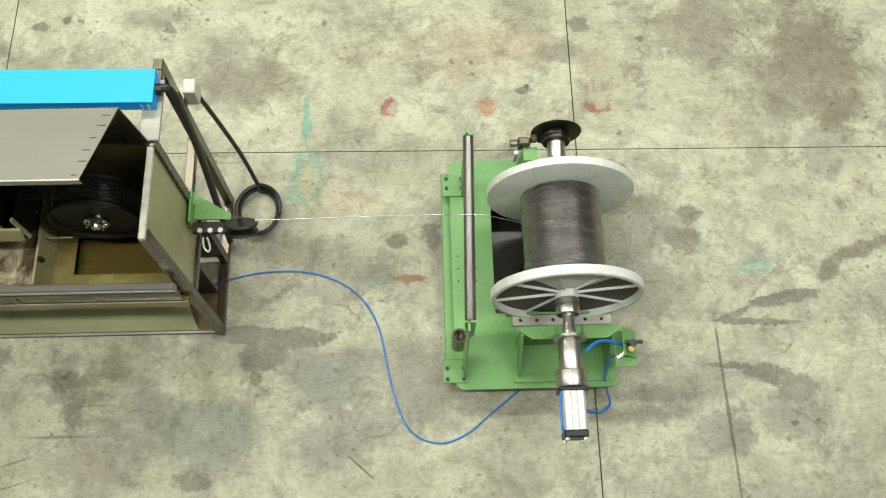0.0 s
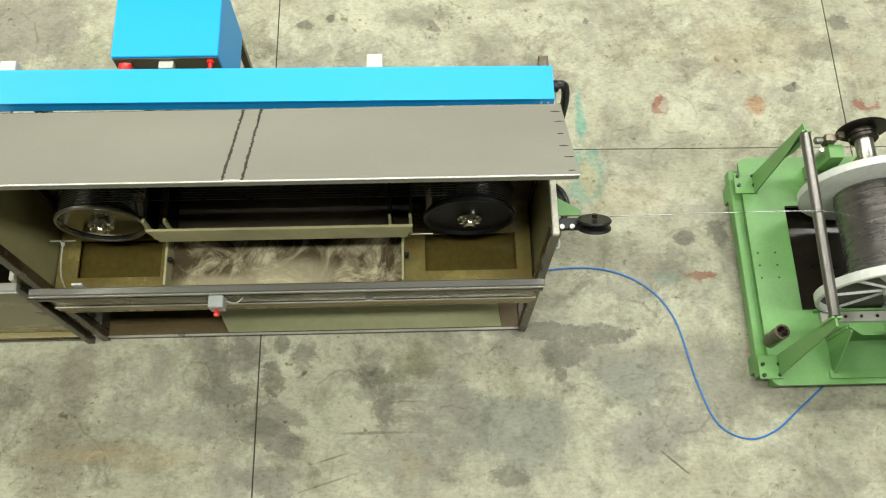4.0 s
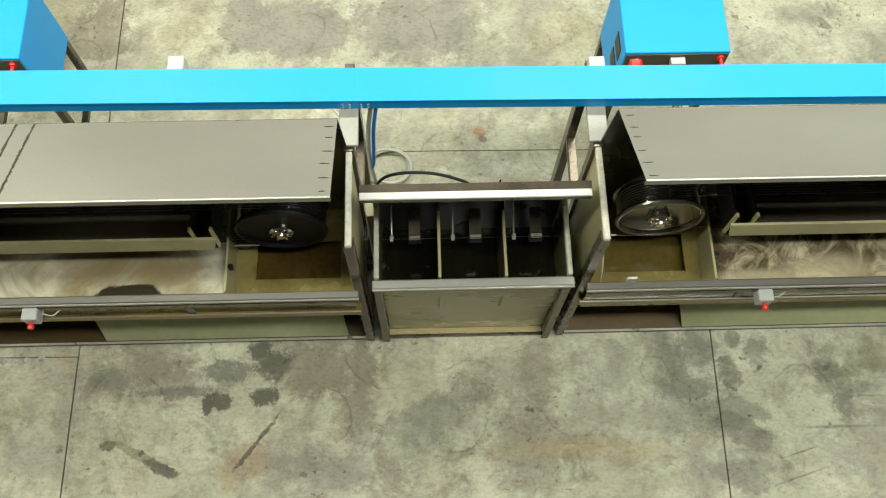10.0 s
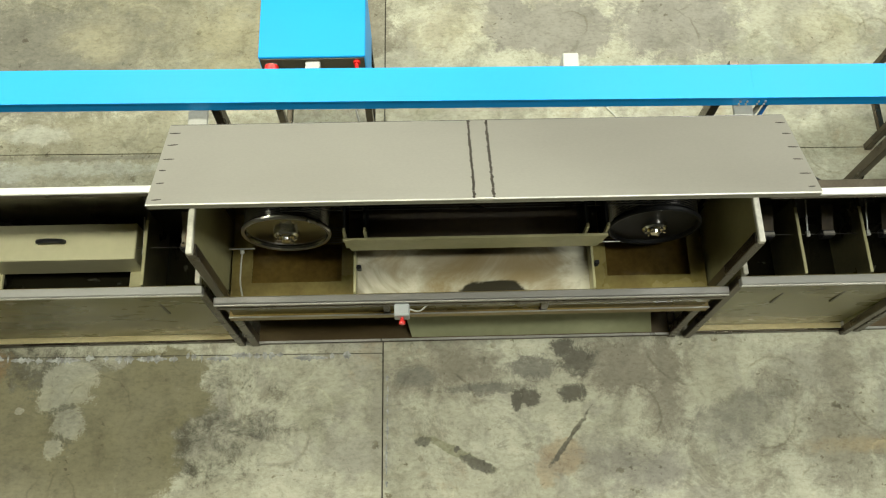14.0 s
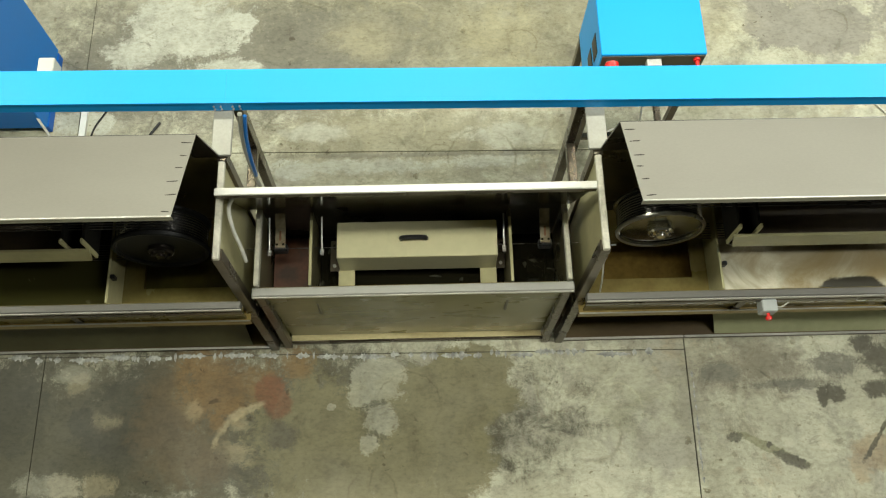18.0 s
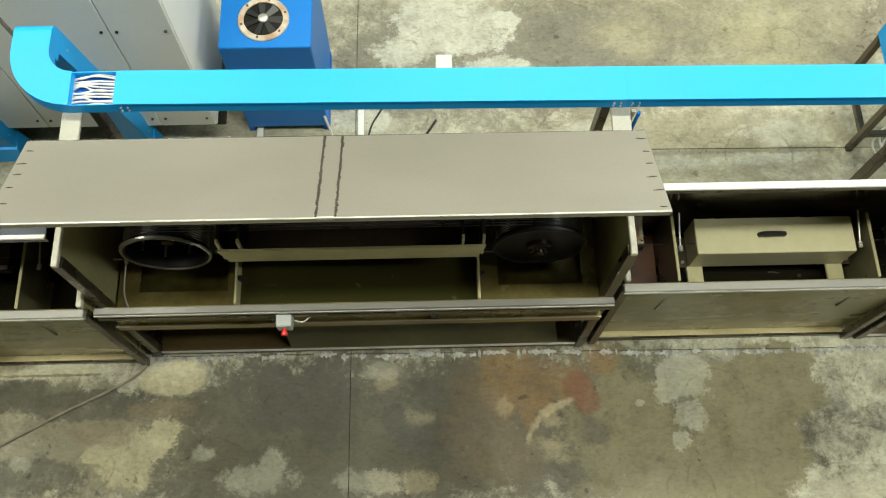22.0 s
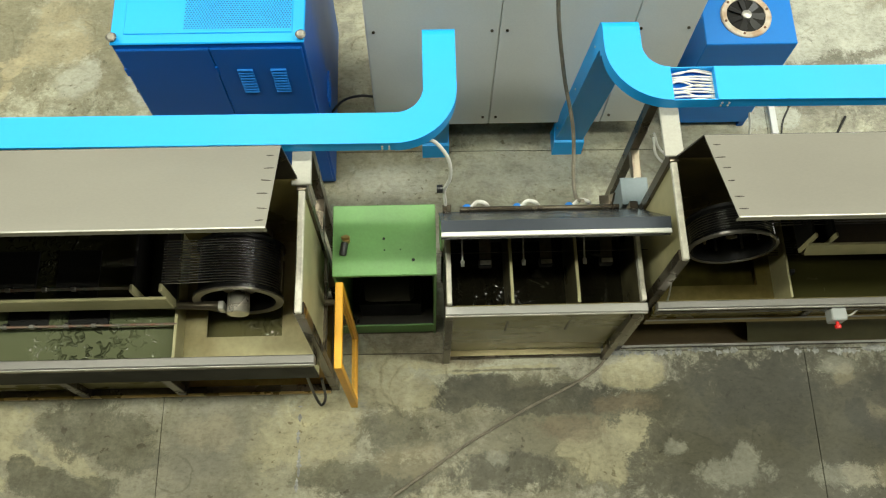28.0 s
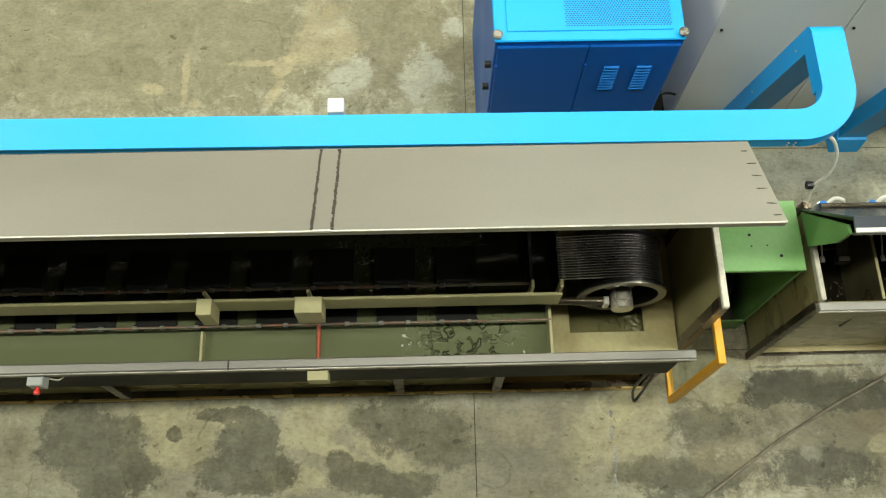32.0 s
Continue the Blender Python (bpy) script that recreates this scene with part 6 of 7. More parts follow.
# ---------------------------------------------------------------- blue boxes and cabinets behind the line
def control_box(cx, label, y0=2.545):
    o = thing("control_box", label, "control box", "control boxes", at=(cx, y0 + 0.2, 0))
    w = 0.268
    case = part("case", box(cx - w, cx + w, y0, y0 + 0.46, 0.62, 1.125, 0.004), BLUE, o)
    plate = part("front_plate", box(cx - w + 0.006, cx + w - 0.006, y0 - 0.006, y0, 0.63, 1.112, 0.001), PLATE, o, "dark bare front plate")
    for k in range(2):
        part("louvre", box(cx - w - 0.004, cx - w, y0 + 0.07, y0 + 0.19, 0.80 + 0.14 * k, 0.90 + 0.14 * k, 0.002), BLACK, case)
    for sx in (-w + 0.02, w - 0.02):
        for y in (y0 + 0.03, y0 + 0.43):
            part("leg", box(cx + sx - 0.02, cx + sx + 0.02, y - 0.02, y + 0.02, 0, 0.62), STEEL, o)
        part("side_bar", box(cx + sx - 0.018, cx + sx + 0.018, y0 + 0.05, y0 + 0.41, 0.18, 0.215), STEEL, o)
    part("cross_bar", box(cx - w + 0.04, cx + w - 0.04, y0 + 0.012, y0 + 0.048, 0.18, 0.215), STEEL, o)
    sw = part("main_switch", box(cx - w + 0.03, cx - w + 0.09, y0 - 0.018, y0 - 0.006, 1.02, 1.08, 0.003), material_grey_box, o)
    part("switch_knob", lathe([(0, -0.062), (0.030, -0.060), (0.034, -0.05), (0.036, -0.018), (0, -0.018)], (cx - w + 0.06, y0, 1.065), (0, 1, 0), 16), RED, sw, "red rotary switch", smooth=True)
    mt = part("meter", box(cx - 0.035, cx + 0.04, y0 - 0.05, y0 - 0.006, 1.055, 1.095, 0.003), CLAMPG, o, "small pale metal meter")
    part("meter_foot", box(cx - 0.025, cx + 0.03, y0 - 0.04, y0 - 0.006, 0.99, 1.043, 0.003), material_grey_box, mt)
    part("stop_button", lathe([(0, -0.085), (0.020, -0.083), (0.026, -0.072), (0.022, -0.06), (0.010, -0.056), (0.010, -0.02), (0.018, -0.02), (0.018, 0)], (cx + w - 0.045, y0, 1.085), (0, 1, 0), 20), RED, o, "red mushroom stop button", smooth=True)
    return o


CLAMPG = material("pale_meter_metal", (0.52, 0.52, 0.48), 0.4, 0.3, 0.08, 20, 80, 0.05)
PLATE = material("dark_olive_plate", (0.16, 0.15, 0.10), 0.4, 0.4, 0.1, 5, 60, 0.05)
control_box(-3.012, "blue painted control box on a steel stand with red buttons")
control_box(-6.585, "blue painted control box on a steel stand beside the lid", 2.57)

fan_unit = thing("cooling_unit", "blue rectifier box with a round fan on top", "cooling unit", at=(-10.31, 3.0, 0))
fcase = part("case", box(-10.555, -10.065, 2.79, 3.35, 0.07, 0.93, 0.005), MIDBLUE, fan_unit)
for sx in (-10.54, -10.08):
    part("foot", box(sx - 0.02, sx + 0.02, 2.80, 3.33, 0, 0.07), SHADEBLUE, fan_unit)
FX, FY = -10.322, 2.965
ring = part("fan_ring", lathe([(0.105, 0.930), (0.105, 0.940), (0.130, 0.943), (0.137, 0.938), (0.137, 0.930)], (FX, FY, 0), (0, 0, 1), 40), FANW, fan_unit, "white rusty fan ring", smooth=True)
for k in range(6):
    a = k * math.pi / 3 + 0.3
    part("screw", cyl((FX + 0.12 * math.cos(a), FY + 0.12 * math.sin(a), 0.938), (FX + 0.12 * math.cos(a), FY + 0.12 * math.sin(a), 0.947), 0.007, seg=8), RUSTY, ring)
part("fan_opening", cyl((FX, FY, 0.9305), (FX, FY, 0.933), 0.106, seg=40), BLACKP, fan_unit)
fan_hub = part("fan_hub", lathe([(0.026, 0.934), (0.026, 0.950), (0.020, 0.954), (0, 0.954)], (FX, FY, 0), (0, 0, 1), 24), BRIGHT, fan_unit, smooth=True)
for k in range(7):
    a = 2 * math.pi * k / 7
    bm = prism([(0.022, -0.010), (0.095, -0.030), (0.100, 0.012), (0.024, 0.010)], "z", 0, 0.003)
    bmesh.ops.transform(bm, matrix=Matrix.Translation((FX, FY, 0.938)) @ pose(0, 0, 0, 0, 0, math.degrees(a)) @ pose(0, 0, 0, 18, 0, 0), verts=bm.verts)
    part("fan_blade", bm, BLADE, fan_unit)

big = thing("rectifier_cabinet", "large blue cabinet with perforated top and louvred doors", "cabinet", at=(-13.03, 2.9, 0))
bx0, bx1, by0, by1, bz = -13.462, -12.600, 2.445, 3.50, 1.535
# case and doors take a blue darkened as shade, the top the lit blue
part("case", box(bx0, bx1, by0, by1, 0.05, bz - 0.01, 0.004), SHADEBLUE, big)
part("plinth", box(bx0 + 0.02, bx1 - 0.02, by0 + 0.02, by1 - 0.02, 0, 0.05, 0), BLACK, big)
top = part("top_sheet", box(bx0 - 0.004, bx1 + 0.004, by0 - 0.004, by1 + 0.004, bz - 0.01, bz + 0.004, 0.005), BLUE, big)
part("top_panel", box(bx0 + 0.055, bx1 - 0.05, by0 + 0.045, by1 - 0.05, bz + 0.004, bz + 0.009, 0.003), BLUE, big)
mesh_bm = bmesh.new()
for i in range(38):
    for j in range(50):
        x = -13.135 + 0.0127 * i + (0.00635 if j % 2 else 0)
        y = 2.515 + 0.0108 * j
        mesh_bm.faces.new([mesh_bm.verts.new((x + 0.0041 * math.cos(k * math.pi / 3), y + 0.0041 * math.sin(k * math.pi / 3), bz + 0.0100)) for k in range(6)])
tagged(part("perforation", mesh_bm, HOLE, big, "field of small round holes"), kind="stuff")
for ex in (bx0 + 0.01, bx1 - 0.01):
    e = part("lifting_eye", lathe([(0.012, 0), (0.014, 0.012), (0.022, 0.014), (0.024, 0.024), (0.016, 0.030), (0, 0.030)], (ex, by0 + 0.02, bz + 0.004), (0, 0, 1), 16), CLAMP, big, "dull metal lifting eye", smooth=True)
for da, db in ((bx0 + 0.012, -13.032), (-13.029, bx1 - 0.012)):
    dr = part("door", box(da, db, by0 - 0.014, by0, 0.10, bz - 0.035, 0.004), SHADEBLUE, big)
    part("hinge", box(da - 0.004, da + 0.008, by0 - 0.022, by0 - 0.012, 1.30, 1.36, 0.002), SHADEBLUE, dr)
for lx in (-12.935, -12.780):
    for k in range(9):
        z = 1.335 - 0.024 * k
        part("louvre", prism([(by0 - 0.014, z), (by0 - 0.024, z - 0.002), (by0 - 0.024, z - 0.006), (by0 - 0.014, z - 0.010)], "x", lx, lx + 0.072), MIDBLUE, big)
for k in range(3):
    part("side_louvre", box(bx1, bx1 + 0.012, by0 + 0.25, by0 + 0.42, 0.5 + 0.05 * k, 0.52 + 0.05 * k, 0.003), SHADEBLUE, big)
for z in (1.05, 1.25):
    part("side_knob", cyl((bx0 - 0.03, by0 + 0.06, z), (bx0, by0 + 0.06, z), 0.018, seg=14), BLACK, big)

grey = thing("grey_cabinet", "tall grey sheet metal control cabinet", "cabinet", at=(-11.5, 3.0, 0))
part("case", box(-12.345, -10.70, 2.715, 3.4, 0.25, 2.0, 0.004), GREY, grey)
# black block set back under the case, put there as its shadow gap
part("plinth", box(-12.335, -10.71, 2.85, 3.39, 0, 0.25, 0), BLACK, grey)
for da, db in ((-12.340, -11.684), (-11.678, -11.02), (-11.014, -10.705)):
    dr = part("door", box(da, db, 2.703, 2.715, 0.265, 1.985, 0.003), GREY, grey)
    for z in (0.35, 1.22, 1.80):
        for x in (da + 0.035, db - 0.035):
            part("door_screw", cyl((x, 2.696, z), (x, 2.704, z), 0.008, seg=10), STEEL, dr)

# green pump box: hollow, open at the front
gb = thing("green_pump_box", "green painted steel box with an open dark front", "machine box", at=(-12.26, 1.6, 0))
gl, gr, gf, gk, gz = -12.505, -12.020, 1.490, 1.845, 1.055
gtop = part("top", box(gl, gr, gf, gk, gz - 0.02, gz, 0.003), GREEN, gb)
part("side", box(gl, gl + 0.012, gf + 0.01, gk, 0.0, gz - 0.02, 0.001), GREEN, gb)
part("side", box(gr - 0.012, gr, gf + 0.01, gk, 0.0, gz - 0.02, 0.001), GREEN, gb)
# back, bottom, motor and bed coloured dark as the box's inner shade
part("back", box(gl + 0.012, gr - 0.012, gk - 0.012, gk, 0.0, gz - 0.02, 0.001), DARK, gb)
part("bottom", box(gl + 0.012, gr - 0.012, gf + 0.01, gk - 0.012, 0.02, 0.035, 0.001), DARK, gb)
part("sill", box(gl + 0.012, gr - 0.012, gf + 0.01, gf + 0.02, 0.035, 0.17, 0.001), GREEN, gb)
part("motor", lathe([(0, 0), (0.10, 0), (0.11, 0.02), (0.11, 0.24), (0.09, 0.26), (0, 0.26)], (-12.40, 1.70, 0.35), (1, 0, 0), 32), BLACKP, gb, "dark motor inside the box", smooth=True)
part("motor_bed", box(-12.44, -12.10, 1.60, 1.80, 0.035, 0.25), BLACKP, gb)
knob = part("valve_body", cyl((-12.44, 1.665, gz), (-12.44, 1.665, gz + 0.035), 0.018, seg=16), BRASS, gb, "brass air valve")
part("valve_lever", box(-12.460, -12.420, 1.657, 1.673, gz + 0.035, gz + 0.05, 0.004), BRASS, knob)
part("valve_plug", cyl((-12.445, 1.645, gz + 0.03), (-12.455, 1.585, gz + 0.02), 0.017, seg=14, bev=0.003), BLACK, knob)
for x, y, r in ((-12.265, 1.672, 0.007), (-12.262, 1.615, 0.004), (-12.187, 1.617, 0.004), (-12.128, 1.564, 0.008)):
    part("bolt_hole", cyl((x, y, gz - 0.001), (x, y, gz + 0.0015), r, seg=12), BLACKP, gtop)

gate = thing("yellow_guard_gate", "orange-yellow guard gate with a clear pane, hinged on the end frame", "guard gate", at=(-12.46, 1.3, 0.05))
gy0, gy1, gz0, gz1, gx = 1.058, 1.465, 0.12, 1.05, -12.472
for nm, b in (("top_rail", (gy0, gy1, gz1 - 0.035, gz1)), ("bottom_rail", (gy0, gy1, gz0, gz0 + 0.035)), ("stile", (gy0, gy0 + 0.035, gz0 + 0.035, gz1 - 0.035)), ("stile", (gy1 - 0.035, gy1, gz0 + 0.035, gz1 - 0.035))):
    part(nm, box(gx - 0.018, gx + 0.018, *b, 0.003), YELLOW, gate)
GLASS = bpy.data.materials.new("clear_acrylic")
GLASS.use_nodes = True
gbs = GLASS.node_tree.nodes["Principled BSDF"]
gbs.inputs["Transmission Weight"].default_value, gbs.inputs["Roughness"].default_value, gbs.inputs["IOR"].default_value = 1.0, 0.03, 1.1
gbs.inputs["Base Color"].default_value = (0.75, 0.78, 0.74, 1)
part("pane", box(gx - 0.002, gx + 0.002, gy0 + 0.035, gy1 - 0.035, gz0 + 0.035, gz1 - 0.035, 0), GLASS, gate, "clear acrylic pane").visible_shadow = False
for z in (0.3, 0.8):
    part("hinge", box(XR4 - 0.002, gx - 0.018, gy1 - 0.03, gy1 - 0.01, z - 0.02, z + 0.02, 0.002), STEEL, gate)

# ---------------------------------------------------------------- pay-off stand and spool
ps = thing("payoff_stand", "green welded pay-off stand with guide roller and pneumatic clamp", "pay-off stand", at=(0.58, 1.65, 0))


def rounded(x0, x1, y0, y1, r, n=6):
    out = []
    for cx, cy, a0 in ((x1 - r, y1 - r, 0), (x0 + r, y1 - r, 90), (x0 + r, y0 + r, 180), (x1 - r, y0 + r, 270)):
        out += [(cx + r * math.cos(radians(a0 + 90 * k / n)), cy + r * math.sin(radians(a0 + 90 * k / n))) for k in range(n + 1)]
    return out


bm = bmesh.new()
BX0, BX1, BY0, BY1 = 0.150, 1.035, 1.000, 2.375
HX0, HX1, HY0, HY1 = 0.385, 0.985, 1.425, 2.060
prism(rounded(BX0, BX1, BY0, HY0, 0.05), "z", 0.17, 0.195, bm)
prism(rounded(BX0, BX1, HY1, BY1, 0.05), "z", 0.17, 0.195, bm)
box(BX0, HX0, HY0 - 0.06, HY1 + 0.06, 0.1702, 0.1948, 0, bm)
box(HX1, BX1, HY0 - 0.06, HY1 + 0.06, 0.1702, 0.1948, 0, bm)
part("base_plate", bm, GREEN, ps, "green base plate with an opening under the spool")
# dark sheet and walls added as the shadow below the base opening
part("shade_sheet", box(HX0 - 0.06, HX1 + 0.02, HY0 - 0.06, HY1 + 0.06, 0.012, 0.020, 0.002), DARK, ps, "dark sheet added as shade under the spool")
for tx in (HX0 - 0.06, HX1 + 0.02):
    part("shade_wall", box(tx - 0.003, tx + 0.003, HY0 - 0.06, HY1 + 0.06, 0.0, 0.168, 0), DARK, ps)
for y0, y1 in ((BY0 + 0.03, BY0 + 0.09), (BY1 - 0.09, BY1 - 0.03)):
    part("base_channel", box(BX0 + 0.05, BX1 - 0.03, y0, y1, 0, 0.17), GREEN, ps)
part("side_channel", box(BX0 - 0.050, BX0 + 0.03, 1.065, 2.315, 0.08, 0.150, 0.004), GREEN, ps)
part("side_foot", box(BX0 - 0.045, BX0 + 0.02, 1.10, 1.20, 0, 0.08), GREEN, ps)
part("side_foot", box(BX0 - 0.045, BX0 + 0.02, 2.15, 2.25, 0, 0.08), GREEN, ps)
for k in range(3):
    for dx in (0.185, 0.285):
        part("bolt_hole", cyl((dx, 1.62 + 0.075 * k, 0.194), (dx, 1.62 + 0.075 * k, 0.1965), 0.005, seg=10), BLACKP, ps)
RX0, RX1 = 0.205, 0.229
roll = part("guide_roller", lathe([(0, 0), (0.022, 0), (0.027, 0.004), (0.027, 0.971), (0.022, 0.975), (0, 0.975)], (RX0, 1.166, 0.94), (RX1 - RX0, 0.975, 0), 32), ROLLER, ps, "bare steel guide roller", smooth=True)
for y, s, rx in ((1.166, -1, RX0), (2.141, 1, RX1)):
    part("roller_bracket", prism([(y, 0.195), (y + s * 0.115, 0.195), (y + s * 0.050, 0.965), (y, 0.965)], "x", rx - 0.012, rx - 0.002), GREEN, ps, "tall green bracket plate")
    part("bracket_flange", prism([(rx - 0.002, 0.66), (rx + 0.026, 0.74), (rx + 0.026, 0.965), (rx - 0.026, 0.965), (rx - 0.026, 0.90)], "y", y, y + s * 0.010), GREEN, ps)
    foot = part("bracket_foot", box(rx - 0.12, rx + 0.012, y, y + s * 0.13, 0.195, 0.207, 0.002), GREEN, ps)
    for dx in (-0.098, -0.010):
        for dy in (0.05, 0.11):
            part("bolt", cyl((rx + dx, y + s * dy, 0.207), (rx + dx, y + s * dy, 0.219), 0.011, seg=6), BLACK, foot)
pp = part("pipe_end", lathe([(0.030, 0.195), (0.040, 0.195), (0.040, 0.39), (0.030, 0.39), (0.028, 0.30), (0, 0.30)], (0.172, 1.25, 0), (0, 0, 1), 24), STEEL, ps, "steel tube end", smooth=True)
AX, AZ = 0.737, 0.555
# front bearing bracket
part("bearing_plate", prism([(0.485, 0.195), (1.000, 0.195), (1.000, 0.45), (0.95, 0.49), (0.545, 0.49), (0.485, 0.45)], "y", 1.240, 1.256), GREEN, ps, "green bearing plate")
part("bearing_flange", prism([(0.480, 1.236), (0.545, 1.192), (0.94, 1.192), (1.005, 1.236), (1.005, 1.258), (0.480, 1.258)], "z", 0.490, 0.502), GREEN, ps)
part("bearing_block", prism([(0.66, 0.502), (0.815, 0.502), (0.79, 0.535), (0.685, 0.535)], "y", 1.210, 1.250), GREEN, ps)
for gxx in (0.490, 0.965):
    part("gusset", prism([(1.240, 0.195), (1.240, 0.488), (1.215, 0.488), (1.060, 0.22), (1.060, 0.195)], "x", gxx, gxx + 0.012), GREEN, ps)
part("bracket_foot", box(0.47, 1.00, 1.03, 1.075, 0.195, 0.208, 0.002), GREEN, ps)
slide = part("slide_bar", box(0.474, 1.025, 1.345, 1.405, 0.195, 0.215, 0.003), BRIGHT, ps, "bright machined slide bar")
for k in range(6):
    part("slide_screw", cyl((0.52 + 0.09 * k, 1.375, 0.214), (0.52 + 0.09 * k, 1.375, 0.219), 0.010, seg=12), STEEL, slide)
part("slide_rail", box(0.44, 1.03, 1.406, 1.420, 0.195, 0.225, 0.002), GREEN, ps)
# clamping cylinder
part("clamp_flange", lathe([(0.04, 0), (0.082, 0), (0.086, 0.005), (0.086, 0.02), (0.04, 0.02)], (AX - 0.008, 1.165, AZ), (0, 1, 0), 40), ROLL, ps, smooth=True)
part("clamp_sleeve", lathe([(0, 0), (0.058, 0), (0.060, 0.004), (0.060, 0.175), (0, 0.175)], (AX - 0.010, 1.002, AZ), (0, 1, 0), 40), ROLL, ps, "turned steel sleeve", smooth=True)
part("clamp_body", lathe([(0, 0), (0.078, 0), (0.081, 0.005), (0.081, 0.085), (0.076, 0.09), (0, 0.09)], (AX - 0.015, 0.918, AZ), (0, 1, 0), 40), ROLL, ps, smooth=True)
part("cylinder_flange", box(AX - 0.090, AX + 0.060, 0.898, 0.918, AZ - 0.07, AZ + 0.065, 0.004), BLACK, ps)
cyl_body = part("air_cylinder", prism([(AX - 0.018 + dx * 0.058, AZ + dz * 0.058) for dx, dz in ((-1, -0.8), (-0.8, -1), (-0.3, -1), (-0.25, -0.92), (0.25, -0.92), (0.3, -1), (0.8, -1), (1, -0.8), (1, 0.8), (0.8, 1), (0.3, 1), (0.25, 0.92), (-0.25, 0.92), (-0.3, 1), (-0.8, 1), (-1, 0.8))], "y", 0.705, 0.898), ALU, ps, "pale anodised air cylinder")
part("cylinder_cap", box(AX - 0.078, AX + 0.042, 0.668, 0.705, AZ - 0.06, AZ + 0.06, 0.006), BLACK, cyl_body)
for dx in (-0.045, 0.045):
    for dz in (-0.045, 0.045):
        part("tie_nut", cyl((AX - 0.018 + dx, 0.655, AZ + dz), (AX - 0.018 + dx, 0.668, AZ + dz), 0.012, seg=6), ALU, cyl_body)
part("hub_collar", lathe([(0.02, 1.218), (0.020, 1.300), (0.058, 1.302), (0.062, 1.31), (0.062, 1.345), (0.056, 1.347), (0.056, 1.353), (0.062, 1.355), (0.062, 1.385), (0.045, 1.39)], (AX - 0.006, 0, AZ), (0, 1, 0), 40), ROLL, ps, "steel hub collar", smooth=True)
part("front_shaft", cyl((AX - 0.006, 1.06, AZ), (AX - 0.006, 1.31, AZ), 0.033), ROLL, ps, smooth=True)
# rear bearing with brake disc
part("rear_shaft", lathe([(0.046, 0), (0.05, 0.01), (0.05, 0.26), (0.03, 0.26)], (AX, 2.06, AZ), (0, 1, 0), 32), ROLL, ps, smooth=True)
part("brake_disc", lathe([(0.03, 0), (0.138, 0.004), (0.142, 0.010), (0.138, 0.016), (0.03, 0.020), (0.03, 0)], (AX + 0.006, 2.352, AZ), (0, 1, 0), 48), DISC, ps, "dark brake disc", smooth=True)
part("disc_hub", lathe([(0.03, -0.02), (0.062, -0.018), (0.066, 0.0), (0.062, 0.004), (0.03, 0.004)], (AX, 2.325, AZ), (0, 1, 0), 32), ROLL, ps, smooth=True)
part("disc_boss", lathe([(0.03, 0), (0.074, 0), (0.078, 0.005), (0.078, 0.022), (0.070, 0.026), (0.078, 0.030), (0.078, 0.052), (0.03, 0.056)], (AX + 0.002, 2.294, AZ), (0, 1, 0), 36), DISC, ps, "dark turned boss", smooth=True)
part("rear_bearing", prism([(0.53, 0.195), (0.66, 0.195), (0.64, 0.50), (0.56, 0.50)], "y", 2.22, 2.30), GREEN, ps)
part("rear_bracket", prism([(0.49, 0.195), (1.02, 0.195), (0.88, 0.44), (0.60, 0.44)], "y", 2.165, 2.19), GREEN, ps)
cal = part("brake_caliper", box(0.53, 0.60, 2.30, 2.35, 0.47, 0.54, 0.008), STEEL, ps, "cast metal brake caliper")
part("caliper_pot", cyl((0.53, 2.325, 0.505), (0.485, 2.325, 0.505), 0.022, seg=20, bev=0.005), CLAMP, cal)
part("caliper_pad", box(0.60, 0.635, 2.315, 2.355, 0.52, 0.56, 0.004), STEEL, cal)
part("fitting", cyl((0.52, 2.27, 0.50), (0.52, 2.27, 0.40), 0.012, seg=12), BRIGHT, cal)
part("sensor_box", box(0.80, 0.93, 2.24, 2.31, 0.20, 0.34, 0.006), AMBER, ps, "orange plastic sensor box")
# air preparation unit with hoses
part("air_bracket", prism([(0.985, 0.405), (1.095, 0.40), (1.095, 0.408), (0.985, 0.413)], "y", 1.06, 1.25), GREEN, ps)
part("air_bracket", prism([(1.015, 0.49), (1.095, 0.408), (1.100, 0.414), (1.020, 0.496)], "y", 1.10, 1.25), GREEN, ps)
air = part("air_valve", cyl((1.055, 1.165, 0.455), (1.062, 1.155, 0.53), 0.020, seg=16), BLACK, ps, "black air valve with brass fittings")
part("valve_cap", cyl((1.050, 1.125, 0.50), (1.050, 1.125, 0.52), 0.016, seg=12), BRASS, air)
part("valve_arm", box(1.02, 1.11, 1.15, 1.168, 0.515, 0.53, 0.003), BLACK, air)
part("silencer", cyl((1.03, 1.12, 0.47), (0.985, 1.09, 0.46), 0.013, seg=12), BRIGHT, air)
part("air_hose", tube([(0.80, 1.10, 0.60), (0.86, 1.15, 0.56), (0.93, 1.175, 0.50), (1.02, 1.17, 0.44)], 0.0085, 8), HOSE, ps)
part("air_hose", tube([(1.03, 1.12, 0.43), (0.975, 1.12, 0.36), (0.955, 1.05, 0.24), (0.99, 0.985, 0.10), (1.01, 0.93, 0.03), (0.95, 0.89, 0.02), (0.86, 0.90, 0.10), (0.80, 0.925, 0.40)], 0.0065, 8), HOSE, ps)
part("air_hose", tube([(0.66, 0.90, 0.60), (0.648, 0.82, 0.62), (0.648, 0.74, 0.62), (0.655, 0.69, 0.60)], 0.006, 8), HOSE, ps)

